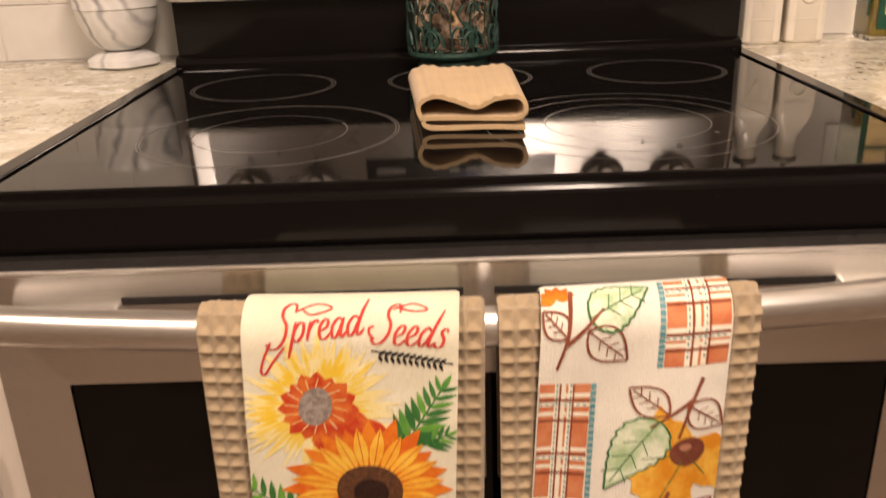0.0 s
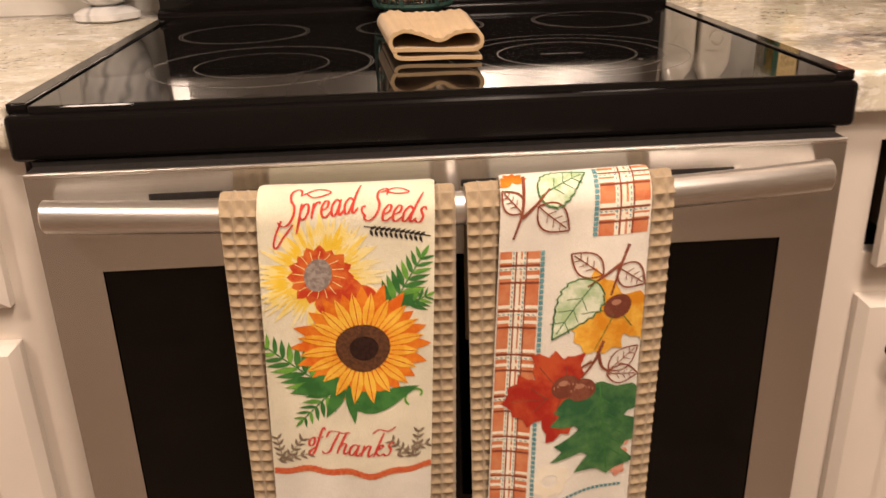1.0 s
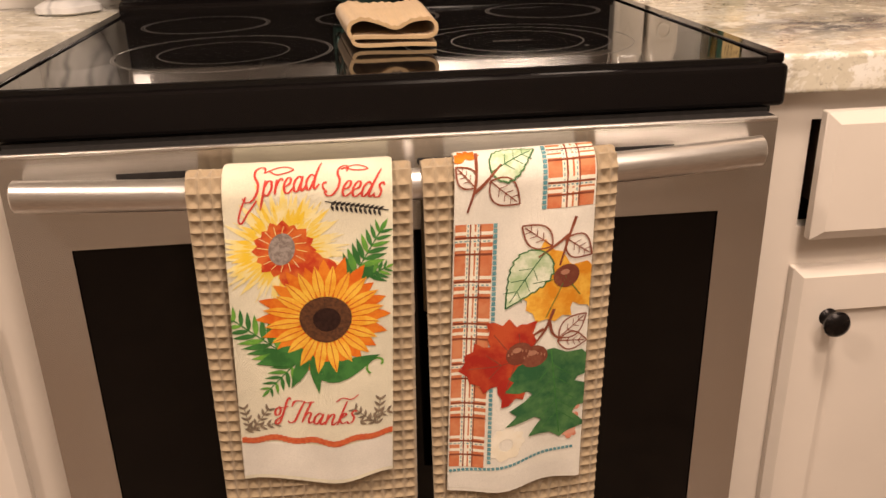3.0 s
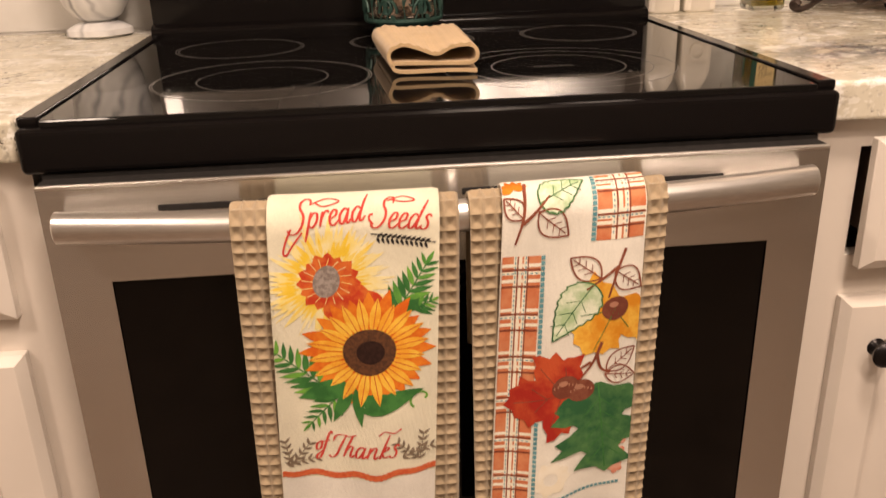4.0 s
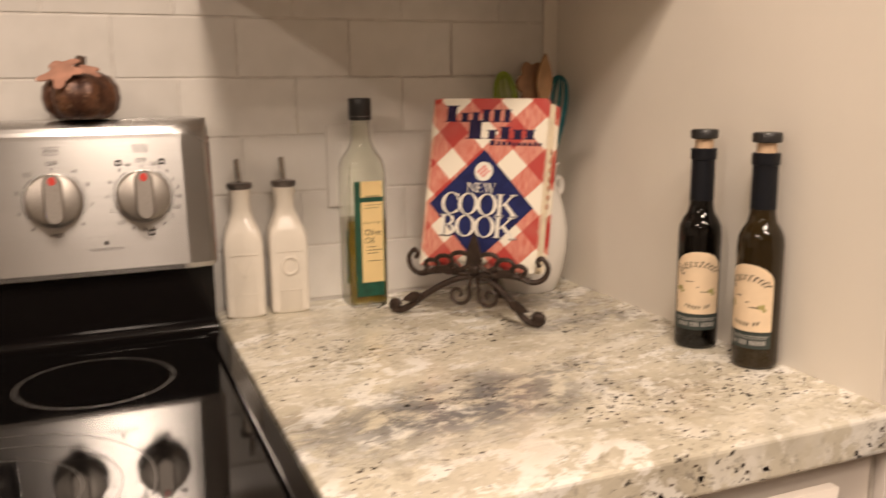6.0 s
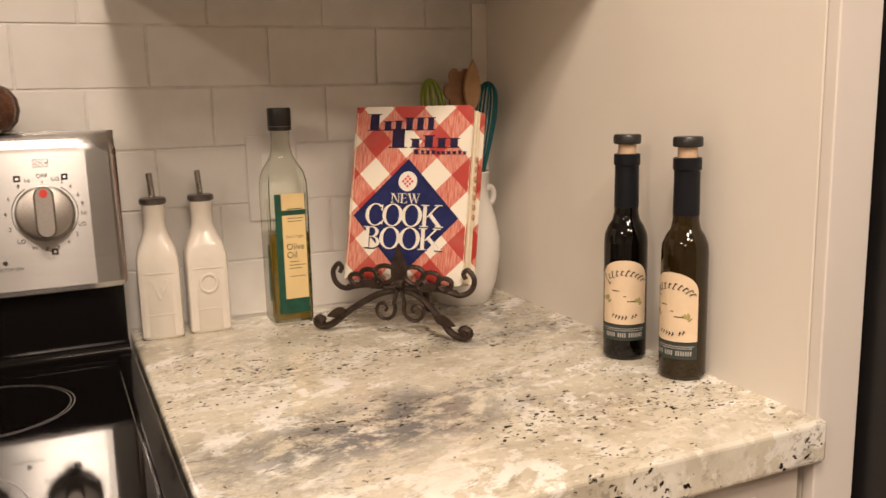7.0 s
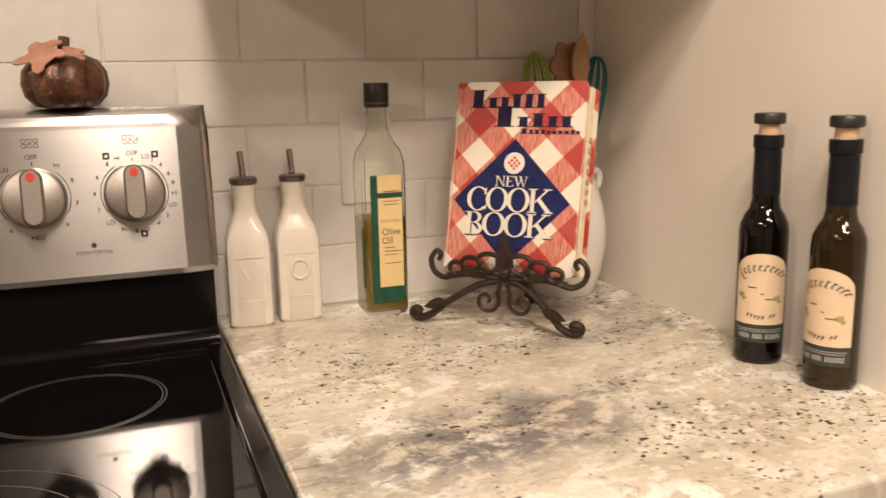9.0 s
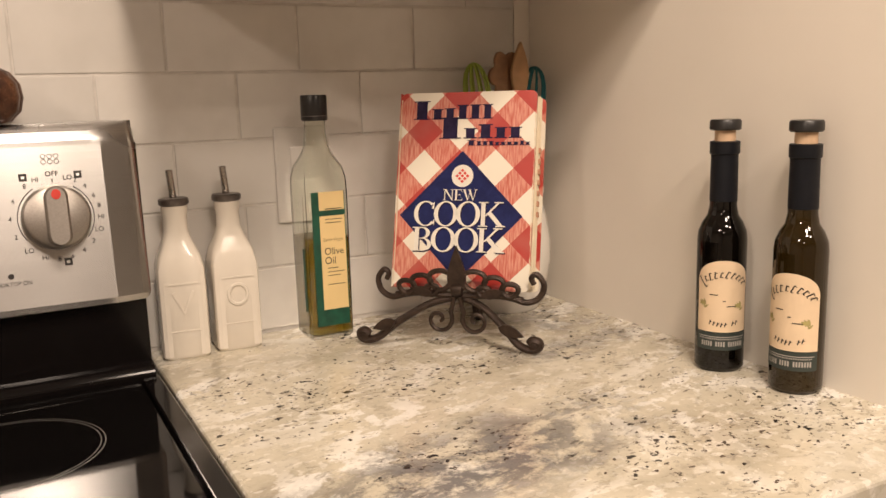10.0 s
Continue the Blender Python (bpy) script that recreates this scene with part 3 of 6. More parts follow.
def base_cabinet(x0, x1, drawer_x, door_x, pulled, label, knob_side):
    """A base cabinet: face frame, a drawer above and a door below."""
    cab = thing("base_cabinet", ((x0 + x1) / 2, 0.03, 0.0), label, "cabinet", "base cabinets under the worktop")
    body = box(x0, x0 + 0.016, 0.05, WALL_Y - 0.01, 0.10, 0.873)
    box(x1 - 0.016, x1, 0.05, WALL_Y - 0.01, 0.10, 0.873, bm=body)
    box(x0 + 0.016, x1 - 0.016, WALL_Y - 0.02, WALL_Y - 0.01, 0.10, 0.873, bm=body)
    part("body", body, DARK_VOID, cab, "cabinet inside with its shade put into the colour")
    a, b = drawer_x
    gap = a - 0.001 if pulled > 0.01 else a + 0.012
    face = box(x0, gap, 0.030, 0.050, 0.722, 0.842)
    box(x0, a + 0.012, 0.030, 0.050, 0.13, 0.650, bm=face)
    box(b - 0.012, x1, 0.030, 0.050, 0.722, 0.842, bm=face)
    box(b - 0.012, x1, 0.030, 0.050, 0.13, 0.650, bm=face)
    for z0, z1 in ((0.842, 0.873), (0.650, 0.722), (0.10, 0.13)):
        box(x0, x1, 0.030, 0.050, z0, z1, bm=face)
    part("face_frame", face, CABINET_PAINT, cab)
    part("toe_kick", box(x0, x1, 0.09, 0.10, 0.0, 0.10), CABINET_PAINT, cab)
    dy = 0.0105 - pulled
    drawer = part("drawer", bevelled_front(a, b, 0.716, 0.856, dy, 0.019), CABINET_PAINT, cab, "drawer standing slightly open" if pulled > 0.01 else "")
    side = box(a + 0.03, a + 0.042, dy + 0.019, 0.55, 0.738, 0.83)
    box(b - 0.042, b - 0.03, dy + 0.019, 0.55, 0.738, 0.83, bm=side)
    box(a + 0.042, b - 0.042, dy + 0.019, 0.55, 0.738, 0.745, bm=side)
    part("drawer_box", side, DARK_VOID, drawer, "raw wooden drawer sides, coloured dark for shade")
    knob_parts(drawer, (a + b) / 2, dy, 0.788)
    a, b = door_x
    door = part("door", bevelled_front(a, b, 0.118, 0.677, 0.0115, 0.018, 0.010, 0.052, True), CABINET_PAINT, cab, "raised-panel door")
    knob_parts(door, a + 0.045 if knob_side < 0 else b - 0.045, 0.0115, 0.617)
    return cab


base_cabinet(0.387, 0.9125, (0.436, 0.845), (0.433, 0.845), 0.0145, "off-white painted base cabinet with its drawer slightly open", -1)
base_cabinet(-0.90, -0.381, (-0.855, -0.418), (-0.855, -0.420), 0.0, "off-white painted base cabinet with closed drawer and door", -1)

upper = thing("wall_cabinet", (0.65, 0.49, 1.37), "off-white wall cabinet above the granite worktop", "cabinet")
part("body", box(0.385, PANEL_X - 0.002, 0.345, WALL_Y - 0.002, 1.358, 2.28, 0.002), CABINET_PAINT, upper)
part("bottom_rail", box(0.385, PANEL_X - 0.002, 0.345, 0.365, 1.343, 1.3575), CABINET_PAINT, upper)
for a, b in ((0.388, 0.646), (0.650, 0.909)):
    part("door", bevelled_front(a, b, 1.363, 2.27, 0.325, 0.0195, 0.010, 0.052, True), CABINET_PAINT, upper)

fridge = thing("refrigerator", (1.42, 0.30, 0.0), "black refrigerator behind the partition", "refrigerator")
part("body", box(0.980, 1.86, -0.06, 0.62, 0.02, 1.78, 0.006), FRIDGE_BLACK, fridge)
part("door", box(0.980, 1.86, -0.125, -0.065, 0.05, 1.78, 0.012, 3), FRIDGE_BLACK, fridge)

# ---- the range ----
X0, X1 = RANGE_X - HALF, RANGE_X + HALF
rng = thing("electric_range", (RANGE_X, 0.28, 0.0), "freestanding stainless steel electric range with black glass cooktop", "stove")
part("body", box(X0 + 0.004, X1 - 0.004, 0.012, 0.60, 0.03, 0.8685), ENAMEL, rng, "black enamelled oven body")
part("cooktop_frame", box(X0, X1, -0.0160, 0.560, 0.8688, 0.9105, 0.006, 3), ENAMEL, rng, "glossy black enamel cooktop rim")
part("side_lip", box(X0 + 0.0005, X0 + 0.0185, -0.004, 0.545, 0.909, 0.9188, 0.0022, 3), ENAMEL, rng)
part("side_lip", box(X1 - 0.0185, X1 - 0.0005, -0.004, 0.545, 0.909, 0.9188, 0.0022, 3), ENAMEL, rng)
glass = part("cooktop_glass", box(X0 + 0.0200, X1 - 0.0200, -0.008, 0.545, 0.908, 0.9165, 0.0018, 2), COOKTOP, rng, "black ceramic glass cooktop")


def ring_bm(x, y, r, w=0.0009, n=96, z=0.91665):
    b = bmesh.new()
    inner = [b.verts.new((x + (r - w) * math.cos(a), y + (r - w) * math.sin(a), z)) for a in (2 * math.pi * i / n for i in range(n))]
    outer = [b.verts.new((x + r * math.cos(a), y + r * math.sin(a), z)) for a in (2 * math.pi * i / n for i in range(n))]
    for i in range(n):
        j = (i + 1) % n
        b.faces.new((inner[i], outer[i], outer[j], inner[j]))
    return b


for x, y, radii in ((-0.173, 0.150, (0.069, 0.113, 0.1155)), (0.145, 0.149, (0.073, 0.102, 0.127)), (-0.223, 0.380, (0.082, 0.0785)), (0.230, 0.399, (0.079, 0.0755)), (0.002, 0.392, (0.083, 0.080))):
    mark = None
    for r in radii:
        mark = joined(mark, ring_bm(x, y, r)) if mark else ring_bm(x, y, r)
    part("burner_ring", mark, RING_INK, glass, "thin pale printed burner ring", sharp=0)
small = text_bm("POWER BOIL", 0.0075)
small.transform(Matrix.Translation((0.140, 0.149, 0.91665)))
part("burner_lettering", small, RING_INK, glass, sharp=0)
part("hot_light", flat(disc(0.2105, 0.099, 0.0022)), RING_INK, glass, sharp=0).matrix_basis = Matrix.Translation((0, 0, 0.9167))

# vent strip, oven door and its window
part("vent_strip", box(X0 + 0.016, X1 - 0.016, -0.0118, 0.011, 0.843, 0.8685), SLOT_BLACK, rng, "dark vent gap under the cooktop")
DOOR_Y, DX0, DX1 = -0.037, X0 + 0.017, X1 - 0.017
door = part("oven_door", box(DX0, DX1, DOOR_Y + 0.006, -0.0125, 0.205, 0.8605, 0.003), STEEL_X, rng, "brushed stainless steel oven door")
WX0, WX1, WZ0, WZ1 = RANGE_X - 0.3085, RANGE_X + 0.3085, 0.30, 0.7725
skin = bmesh.new()
loops = []
for y in (DOOR_Y, DOOR_Y + 0.0062):
    loops.append([[skin.verts.new((x, y, z)) for x, z in bar(*corners)] for corners in ((DX0, 0.203, DX1, 0.863), (WX0, WZ0, WX1, WZ1))])
for i in range(4):
    j = (i + 1) % 4
    (fo, fi), (bo, bi) = loops
    for quad in ((fo[i], fo[j], fi[j], fi[i]), (bo[i], bi[i], bi[j], bo[j]), (fo[i], bo[i], bo[j], fo[j]), (fi[i], fi[j], bi[j], bi[i])):
        skin.faces.new(quad)
part("door_skin", skin, STEEL_X, door, "brushed steel door frame")
part("door_lip", box(DX0, DX1, DOOR_Y - 0.0012, DOOR_Y + 0.0030, 0.8610, 0.8655, 0.0016, 2), STEEL_HANDLE, door, "bright steel top edge")
# Laid over the steel top: the gap's shade as a black strip.
part("door_gap_shade", box(DX0 + 0.001, DX1 - 0.001, DOOR_Y + 0.0031, -0.014, 0.8610, 0.8648), SLOT_BLACK, door, "dark strip for the shade in the gap above the door")
part("oven_window", box(WX0 + 0.0005, WX1 - 0.0005, DOOR_Y + 0.002, DOOR_Y + 0.0058, WZ0, WZ1 - 0.0005), OVEN_GLASS, door, "dark oven window glass")
for a, b in ((-0.258, -0.010), (0.012, 0.258)):
    part("vent_slot", box(RANGE_X + a, RANGE_X + b, DOOR_Y - 0.0006, DOOR_Y + 0.004, 0.8365, 0.8432, 0.001), SLOT_BLACK, door, "narrow dark vent slot")
part("storage_drawer", box(DX0, DX1, DOOR_Y + 0.002, 0.011, 0.04, 0.195, 0.004), STEEL_X, rng, "steel storage drawer")
HZ = 0.8245


def bar_y(x):
    """How far the bowed handle stands out at x."""
    return -0.056 - 0.024 * (1 - ((x - RANGE_X) / 0.34) ** 2)


def bar_z(x):
    """The height of the handle's middle at x; it hangs a little askew."""
    k = (x - RANGE_X) / 0.34
    return HZ + 0.0075 + 0.0026 * k + 0.0037 * k * k


rail = bmesh.new()
section = [(0.0128 * math.copysign(abs(math.cos(a)) ** 0.92, math.cos(a)), 0.0142 * math.copysign(abs(math.sin(a)) ** 0.92, math.sin(a))) for a in (2 * math.pi * i / 24 for i in range(24))]
rings = []
for i in range(49):
    x = RANGE_X - 0.340 + 0.675 * (i - 1) / 46 if 0 < i < 48 else RANGE_X + (-0.3415 if i == 0 else 0.3365)
    k = 1.0 if 0 < i < 48 else 0.87
    rings.append([rail.verts.new((x, bar_y(x) + dy * k, bar_z(x) + dz * k)) for dy, dz in section])
for p, q in zip(rings, rings[1:]):
    for i in range(24):
        rail.faces.new((p[i], p[(i + 1) % 24], q[(i + 1) % 24], q[i]))
rail.faces.new(rings[0])
rail.faces.new(rings[-1][::-1])
handle = part("oven_handle", rail, STEEL_HANDLE, door, "bowed satin steel handle")
for s in (-1, 1):
    x = RANGE_X + s * 0.297
    part("handle_post", box(x - 0.034, x + 0.034, bar_y(x) + 0.004, DOOR_Y + 0.001, bar_z(x) - 0.010, bar_z(x) + 0.0010, 0.0012), STEEL_HANDLE, door)

# back console
part("back_riser", box(X0 + 0.004, X1 - 0.004, 0.553, 0.62, 0.90, 1.004, 0.002), ENAMEL, rng, "glossy black riser behind the cooktop")
lip = bmesh.new()
for x in (X0 + 0.004, X1 - 0.004):
    for k in range(9):
        a = math.pi / 2 * k / 8
        lip.verts.new((x, 0.536 + 0.017 * (1 - math.cos(a)), 0.9205 + 0.011 * math.sin(a)))
    lip.verts.new((x, 0.553, 0.906))
    lip.verts.new((x, 0.536, 0.906))
vs = lip.verts[:]
for i in range(11):
    j = (i + 1) % 11
    lip.faces.new((vs[i], vs[j], vs[11 + j], vs[11 + i]))
lip.faces.new(vs[:11])
lip.faces.new(vs[11:][::-1])
part("rear_lip", lip, ENAMEL, rng, "glossy black rounded lip")
console = bmesh.new()
outline = [(0.538, 1.000), (0.5375, 1.006), (0.562, 1.158)]
outline += [(0.5835 - 0.0215 * math.cos(a), 1.158 + 0.0215 * math.sin(a)) for a in (math.pi / 2 * k / 7 for k in range(1, 8))]
outline += [(0.632, 1.1795), (0.632, 1.000)]
CX0, CX1 = X0 - 0.001, X1 + 0.001
columns = []
for x, back in ((CX0, 0.0046), (CX0 + 0.034, 0.0001), (CX0 + 0.042, 0.0), (CX1 - 0.042, 0.0), (CX1 - 0.034, 0.0001), (CX1, 0.0046)):
    columns.append([console.verts.new((x, y + (back if y < 0.63 else 0.0), z)) for y, z in outline])
n = len(outline)
for p, q in zip(columns, columns[1:]):
    for i in range(n):
        j = (i + 1) % n
        console.faces.new((p[i], p[j], q[j], q[i]))
ends = [console.faces.new(columns[0][::-1]), console.faces.new(columns[-1])]
bmesh.ops.bevel(console, geom=[e for f in ends for e in f.edges], offset=0.009, segments=4, affect="EDGES", profile=0.5)
panel = part("console", console, STEEL_PANEL, rng, "brushed steel control console")

TILT = math.atan2(0.562 - 0.5375, 1.158 - 1.006)


def on_panel(x, z, lift=0.0):
    """A pose on the console's sloped face: x sideways, y up the slope, z outwards."""
    y = 0.5375 + (z - 1.006) * math.tan(TILT)
    return Matrix.Translation((x, y, z)) @ Matrix.Rotation(math.pi / 2 - TILT, 4, "X") @ Matrix.Translation((0, 0, lift))


def printed(words, x, z, size, mat, parent, lift=0.0004, turn=0.0, name="lettering"):
    b = text_bm(words, size)
    b.transform(on_panel(x, z, lift) @ Matrix.Rotation(turn, 4, "Z"))
    return part(name, b, mat, parent, sharp=0)


disp = part("display_panel", joined(None, prism(bar(-0.131, -0.0415, 0.131, 0.0415), -0.001, 0.0012, m=on_panel(RANGE_X, 1.092))), black_glass("black_touch_panel", (0.006, 0.0055, 0.0055), 0.14, 0.35), panel, "black touch control panel with a blue display")
keys = None
for row, (n_keys, y) in enumerate(((4, 0.026), (4, 0.014), (3, 0.000), (1, -0.022))):
    for i in range(n_keys):
        w = 0.013 if n_keys > 1 else 0.040
        x = -0.117 + i * 0.0215
        for dy in ((0.0, -0.0036) if row else (0.0,)):
            b = flat(bar(x, y + dy, x + w, y + dy + 0.0022))
            keys = joined(keys, b) if keys else b
for y in (0.034, 0.007):
    keys = joined(keys, flat(bar(-0.118, y, -0.036, y + 0.0006)))
for i in range(4):
    for dy in (0.0, -0.0036):
        keys = joined(keys, flat(bar(-0.016 + 0.0235 * i, -0.022 + dy, -0.002 + 0.0235 * i, -0.0198 + dy)))
for y in (0.027, 0.007, -0.015):
    for q in rim(bar(0.097, y - 0.008, 0.119, y + 0.008), 1, 0.0006):
        keys = joined(keys, flat(q))
    keys = joined(keys, flat(bar(0.101, y - 0.002, 0.115, y + 0.002)))
keys.transform(on_panel(RANGE_X, 1.092, 0.0016))
part("key_markings", keys, WHITE_INK, disp, "small pale key markings", sharp=0)
for i, digit in enumerate("1234567890"):
    col, row = (i % 3, i // 3) if i < 9 else (1, 3)
    b = text_bm(digit, 0.0075)
    b.transform(on_panel(RANGE_X + 0.050 + 0.0185 * col, 1.092 + 0.030 - 0.0165 * row, 0.0016))
    part("key_digit", b, WHITE_INK, disp, sharp=0)
part("off_key", joined(None, prism(bar(0.0985, 0.0195, 0.1175, 0.0335), 0.0012, 0.0015, m=on_panel(RANGE_X, 1.092))), plain("dark_red_key", (0.22, 0.02, 0.015), 0.4), disp, "dark red key")
clock = flat(bar(-0.006, -0.004, -0.003, -0.002))
for i in range(3):
    x = 0.001 + 0.0085 * i
    for q in (bar(x, -0.006, x + 0.0014, 0.0065), bar(x + 0.0052, -0.006, x + 0.0066, 0.0065), bar(x, 0.0052, x + 0.0066, 0.0065), bar(x, -0.006, x + 0.0066, -0.0047)):
        clock = joined(clock, flat(q))
clock.transform(on_panel(RANGE_X, 1.094, 0.0016))
part("clock_digits", clock, DISPLAY_BLUE, disp, "glowing blue clock bars", sharp=0)


def burner_knob(x, double):
    """A burner knob: collar, round skirt, raised grip and a red mark."""
    m = on_panel(x, 1.0895)
    knob = part("control_knob", lathe([(0.0, 0.0), (0.0305, 0.0), (0.0315, 0.003), (0.0310, 0.010), (0.0290, 0.0165), (0.0265, 0.0180), (0.0, 0.0180)], 48, m=m), KNOB_STEEL, panel, "satin metal burner knob pointing to off")
    stadium = [(0.0106 * math.cos(a), (0.0180 if math.sin(a) > 0 else -0.0185) + 0.0106 * math.sin(a)) for a in (2 * math.pi * (i + 0.5) / 28 for i in range(28))]
    g = prism(stadium, 0.014, 0.0285)
    inner = [g.verts.new((px * 0.80, py * 0.94, 0.0302)) for px, py in stadium]
    g.verts.ensure_lookup_table()
    for i in range(28):
        g.faces.new((g.verts[28 + i], g.verts[28 + (i + 1) % 28], inner[(i + 1) % 28], inner[i]))
    g.faces.new(inner)
    bmesh.ops.delete(g, geom=[f for f in g.faces if all(abs(v.co.z - 0.0285) < 1e-6 for v in f.verts)], context="FACES_ONLY")
    g.transform(m)
    part("grip", g, GRIP_STEEL, knob)
    d = prism(disc(0, 0.0205, 0.0042, 0.0048), 0.0300, 0.0309, m=m)
    part("red_mark", d, RED_INK, knob, "red pointer mark")
    ring = []
    if double:
        marks = [("8", 128), ("6", 153), ("4", 178), ("2", 203), ("LO", 228), ("HI", 250), ("8", 268), ("6", 285), ("4", 302), ("2", 320), ("LO", 338), ("HI", 356), ("8", 12), ("6", 28), ("4", 45), ("2", 60)]
        ring = [("HI", 112), ("LO", 70)] + marks
    else:
        ring = [("HI", 55), ("8", 25), ("7", 350), ("6", 315), ("MED", 270), ("4", 232), ("3", 200), ("2", 165), ("LO", 130)]
    b = None
    for words, deg in ring:
        t = text_bm(words, 0.0066)
        a = radians(deg)
        t.transform(Matrix.Translation((0.0405 * math.cos(a), 0.0405 * math.sin(a), 0.0)))
        b = joined(b, t) if b else t
    t = text_bm("OFF", 0.0070)
    t.transform(Matrix.Translation((0, 0.0425, 0)))
    b = joined(b, t)
    b = joined(b, flat(bar(-0.0005, 0.0345, 0.0005, 0.0375)))
    for first, last in ((122, 215), (-40, 58)) if double else ((-30, 50), (130, 215)):
        sweep = [radians(first + (last - first) * i / 14) for i in range(15)]
        b = joined(b, flat(band([(0.0342 * math.cos(a), 0.0342 * math.sin(a)) for a in sweep], 0.0008)))
    for i in range(6):
        for q in rim(disc(-0.0058 + 0.0058 * (i % 3), 0.0545 + 0.0052 * (i // 3), 0.0022, n=12), 1, 0.0005):
            b = joined(b, flat(q))
    if double:
        for cx, cy in ((-0.0255, 0.0405), (0.0235, 0.0405), (0.006, -0.0440)):
            for q in (bar(cx - 0.0035, cy - 0.0035, cx + 0.0035, cy - 0.0015), bar(cx - 0.0035, cy + 0.0015, cx + 0.0035, cy + 0.0035), bar(cx - 0.0035, cy - 0.0015, cx - 0.0015, cy + 0.0015), bar(cx + 0.0015, cy - 0.0015, cx + 0.0035, cy + 0.0015)):
                b = joined(b, flat(q))
    b.transform(on_panel(x, 1.0895, 0.0005))
    part("dial_markings", b, DARK_INK, knob, "dark printed dial markings", sharp=0)


for dx, double in ((-0.296, True), (-0.200, False), (0.198, False), (0.2955, True)):
    burner_knob(RANGE_X + dx, double)
for dx in (-0.250, 0.250):
    printed("COOKTOP ON", RANGE_X + dx, 1.030, 0.0052, DARK_INK, panel)
    light = flat(disc(0, 0, 0.0026))
    light.transform(on_panel(RANGE_X + dx, 1.0375, 0.0005))
    part("indicator_light", light, DARK_INK, panel, "small dark indicator light", sharp=0)


# ---- towels on the oven handle ----
class Drape:
    """A cloth hung over the oven handle. a: metres from its edge; b: metres of cloth from the top, in front; below 0 it runs down behind."""

    def __init__(self, left, right, drop, gap, wave, phase, sag=0.0):
        self.left, self.right, self.drop, self.gap, self.wave, self.phase, self.sag = left, right, drop, gap, wave, phase, sag

    def spot(self, u, b, lift=0.0):
        """u: 0 to 1 across."""
        t = max(b, 0.0) / self.drop
        x = self.left[0] + (self.left[1] - self.left[0]) * t
        x += (self.right[0] + (self.right[1] - self.right[0]) * t - x) * u
        r = 0.0155 + self.gap
        quarter = r * math.pi / 2
        yc = bar_y(x)
        s = abs(b)
        side = -1 if b >= 0 else 1
        fold = -self.wave * min(1.0, s / 0.10) * (1.1 + math.sin(u * 6.3 + self.phase + 2.2 * t) + 0.45 * math.sin(u * 13.0 + 2 * self.phase - 3.1 * t))
        if s < quarter:
            a = s / r
            n = Vector((0, side * math.sin(a), math.cos(a)))
            p = Vector((x, yc + side * (r - 0.003) * math.sin(a), bar_z(x) + r * math.cos(a)))
        else:
            n = Vector((0, side, 0))
            p = Vector((x, yc + side * (r - 0.003), bar_z(x) - (s - quarter)))
            if side > 0:
                p.y = min(p.y, DOOR_Y - 0.0045)
        p.z += self.sag * math.sin(u * 7 + self.phase) * t * 0.5
        p.y += (fold if side < 0 else 0.0)
        return p + n * lift

    def sheet(self, nu, nb, thick, back, relief=None):
        """The cloth as a closed sheet of some thickness."""
        b = bmesh.new()
        out, inn = [], []
        for j in range(nb + 1):
            s = -back + (self.drop + back) * j / nb
            row_o, row_i = [], []
            for i in range(nu + 1):
                u = i / nu
                edge = min(u, 1 - u) * (self.right[0] - self.left[0])
                soft = thick * min(1.0, (edge / 0.004 + 0.25))
                h = relief(u * (self.right[0] - self.left[0]), s) if relief else 0.0
                row_o.append(b.verts.new(self.spot(u, s, soft / 2 + h)))
                row_i.append(b.verts.new(self.spot(u, s, -soft / 2)))
            out.append(row_o)
            inn.append(row_i)
        for j in range(nb):
            for i in range(nu):
                b.faces.new((out[j][i], out[j][i + 1], out[j + 1][i + 1], out[j + 1][i]))
                b.faces.new((inn[j][i], inn[j + 1][i], inn[j + 1][i + 1], inn[j][i + 1]))
            b.faces.new((out[j][0], out[j + 1][0], inn[j + 1][0], inn[j][0]))
            b.faces.new((out[j][nu], inn[j][nu], inn[j + 1][nu], out[j + 1][nu]))
        for i in range(nu):
            b.faces.new((out[0][i], inn[0][i], inn[0][i + 1], out[0][i + 1]))
            b.faces.new((out[nb][i], out[nb][i + 1], inn[nb][i + 1], inn[nb][i]))
        return b

    def lay(self, b, lift):
        """Lays a flat print, drawn in metres across and down, on the cloth."""
        refine(b)
        for v in b.verts:
            a, s = v.co.x, v.co.y
            t = max(s, 0) / self.drop
            w = (self.right[0] - self.left[0]) * (1 - t) + (self.right[1] - self.left[1]) * t
            u = min(max(a / w, 0.002), 0.998)
            v.co = self.spot(u, min(s, self.drop - 0.0005), lift)
        return b


def waffle(a, s):
    """Square pits between raised cords."""
    p = 0.0112
    cx, cz = abs((a / p) % 1 - 0.5) * 2, abs((s / p) % 1 - 0.5) * 2
    return 0.0048 * max(cx, cz) ** 1.1 - 0.0024


def waffle_towel(left, right, drop, phase, label):
    d = Drape(left, right, drop, 0.0020, 0.0006, phase)
    width = right[0] - left[0]
    ob = part("waffle_towel", d.sheet(int(width / 0.0014), int((drop + 0.16) / 0.0016), 0.005, 0.16, waffle), WAFFLE_TAN)
    return tagged(ob, label, "towel", "tan waffle towels")


waffle_towel((-0.1865, -0.1885), (0.0060, -0.002), 0.405, 0.3, "tan waffle-weave towel hanging on the oven handle under the sunflower towel")
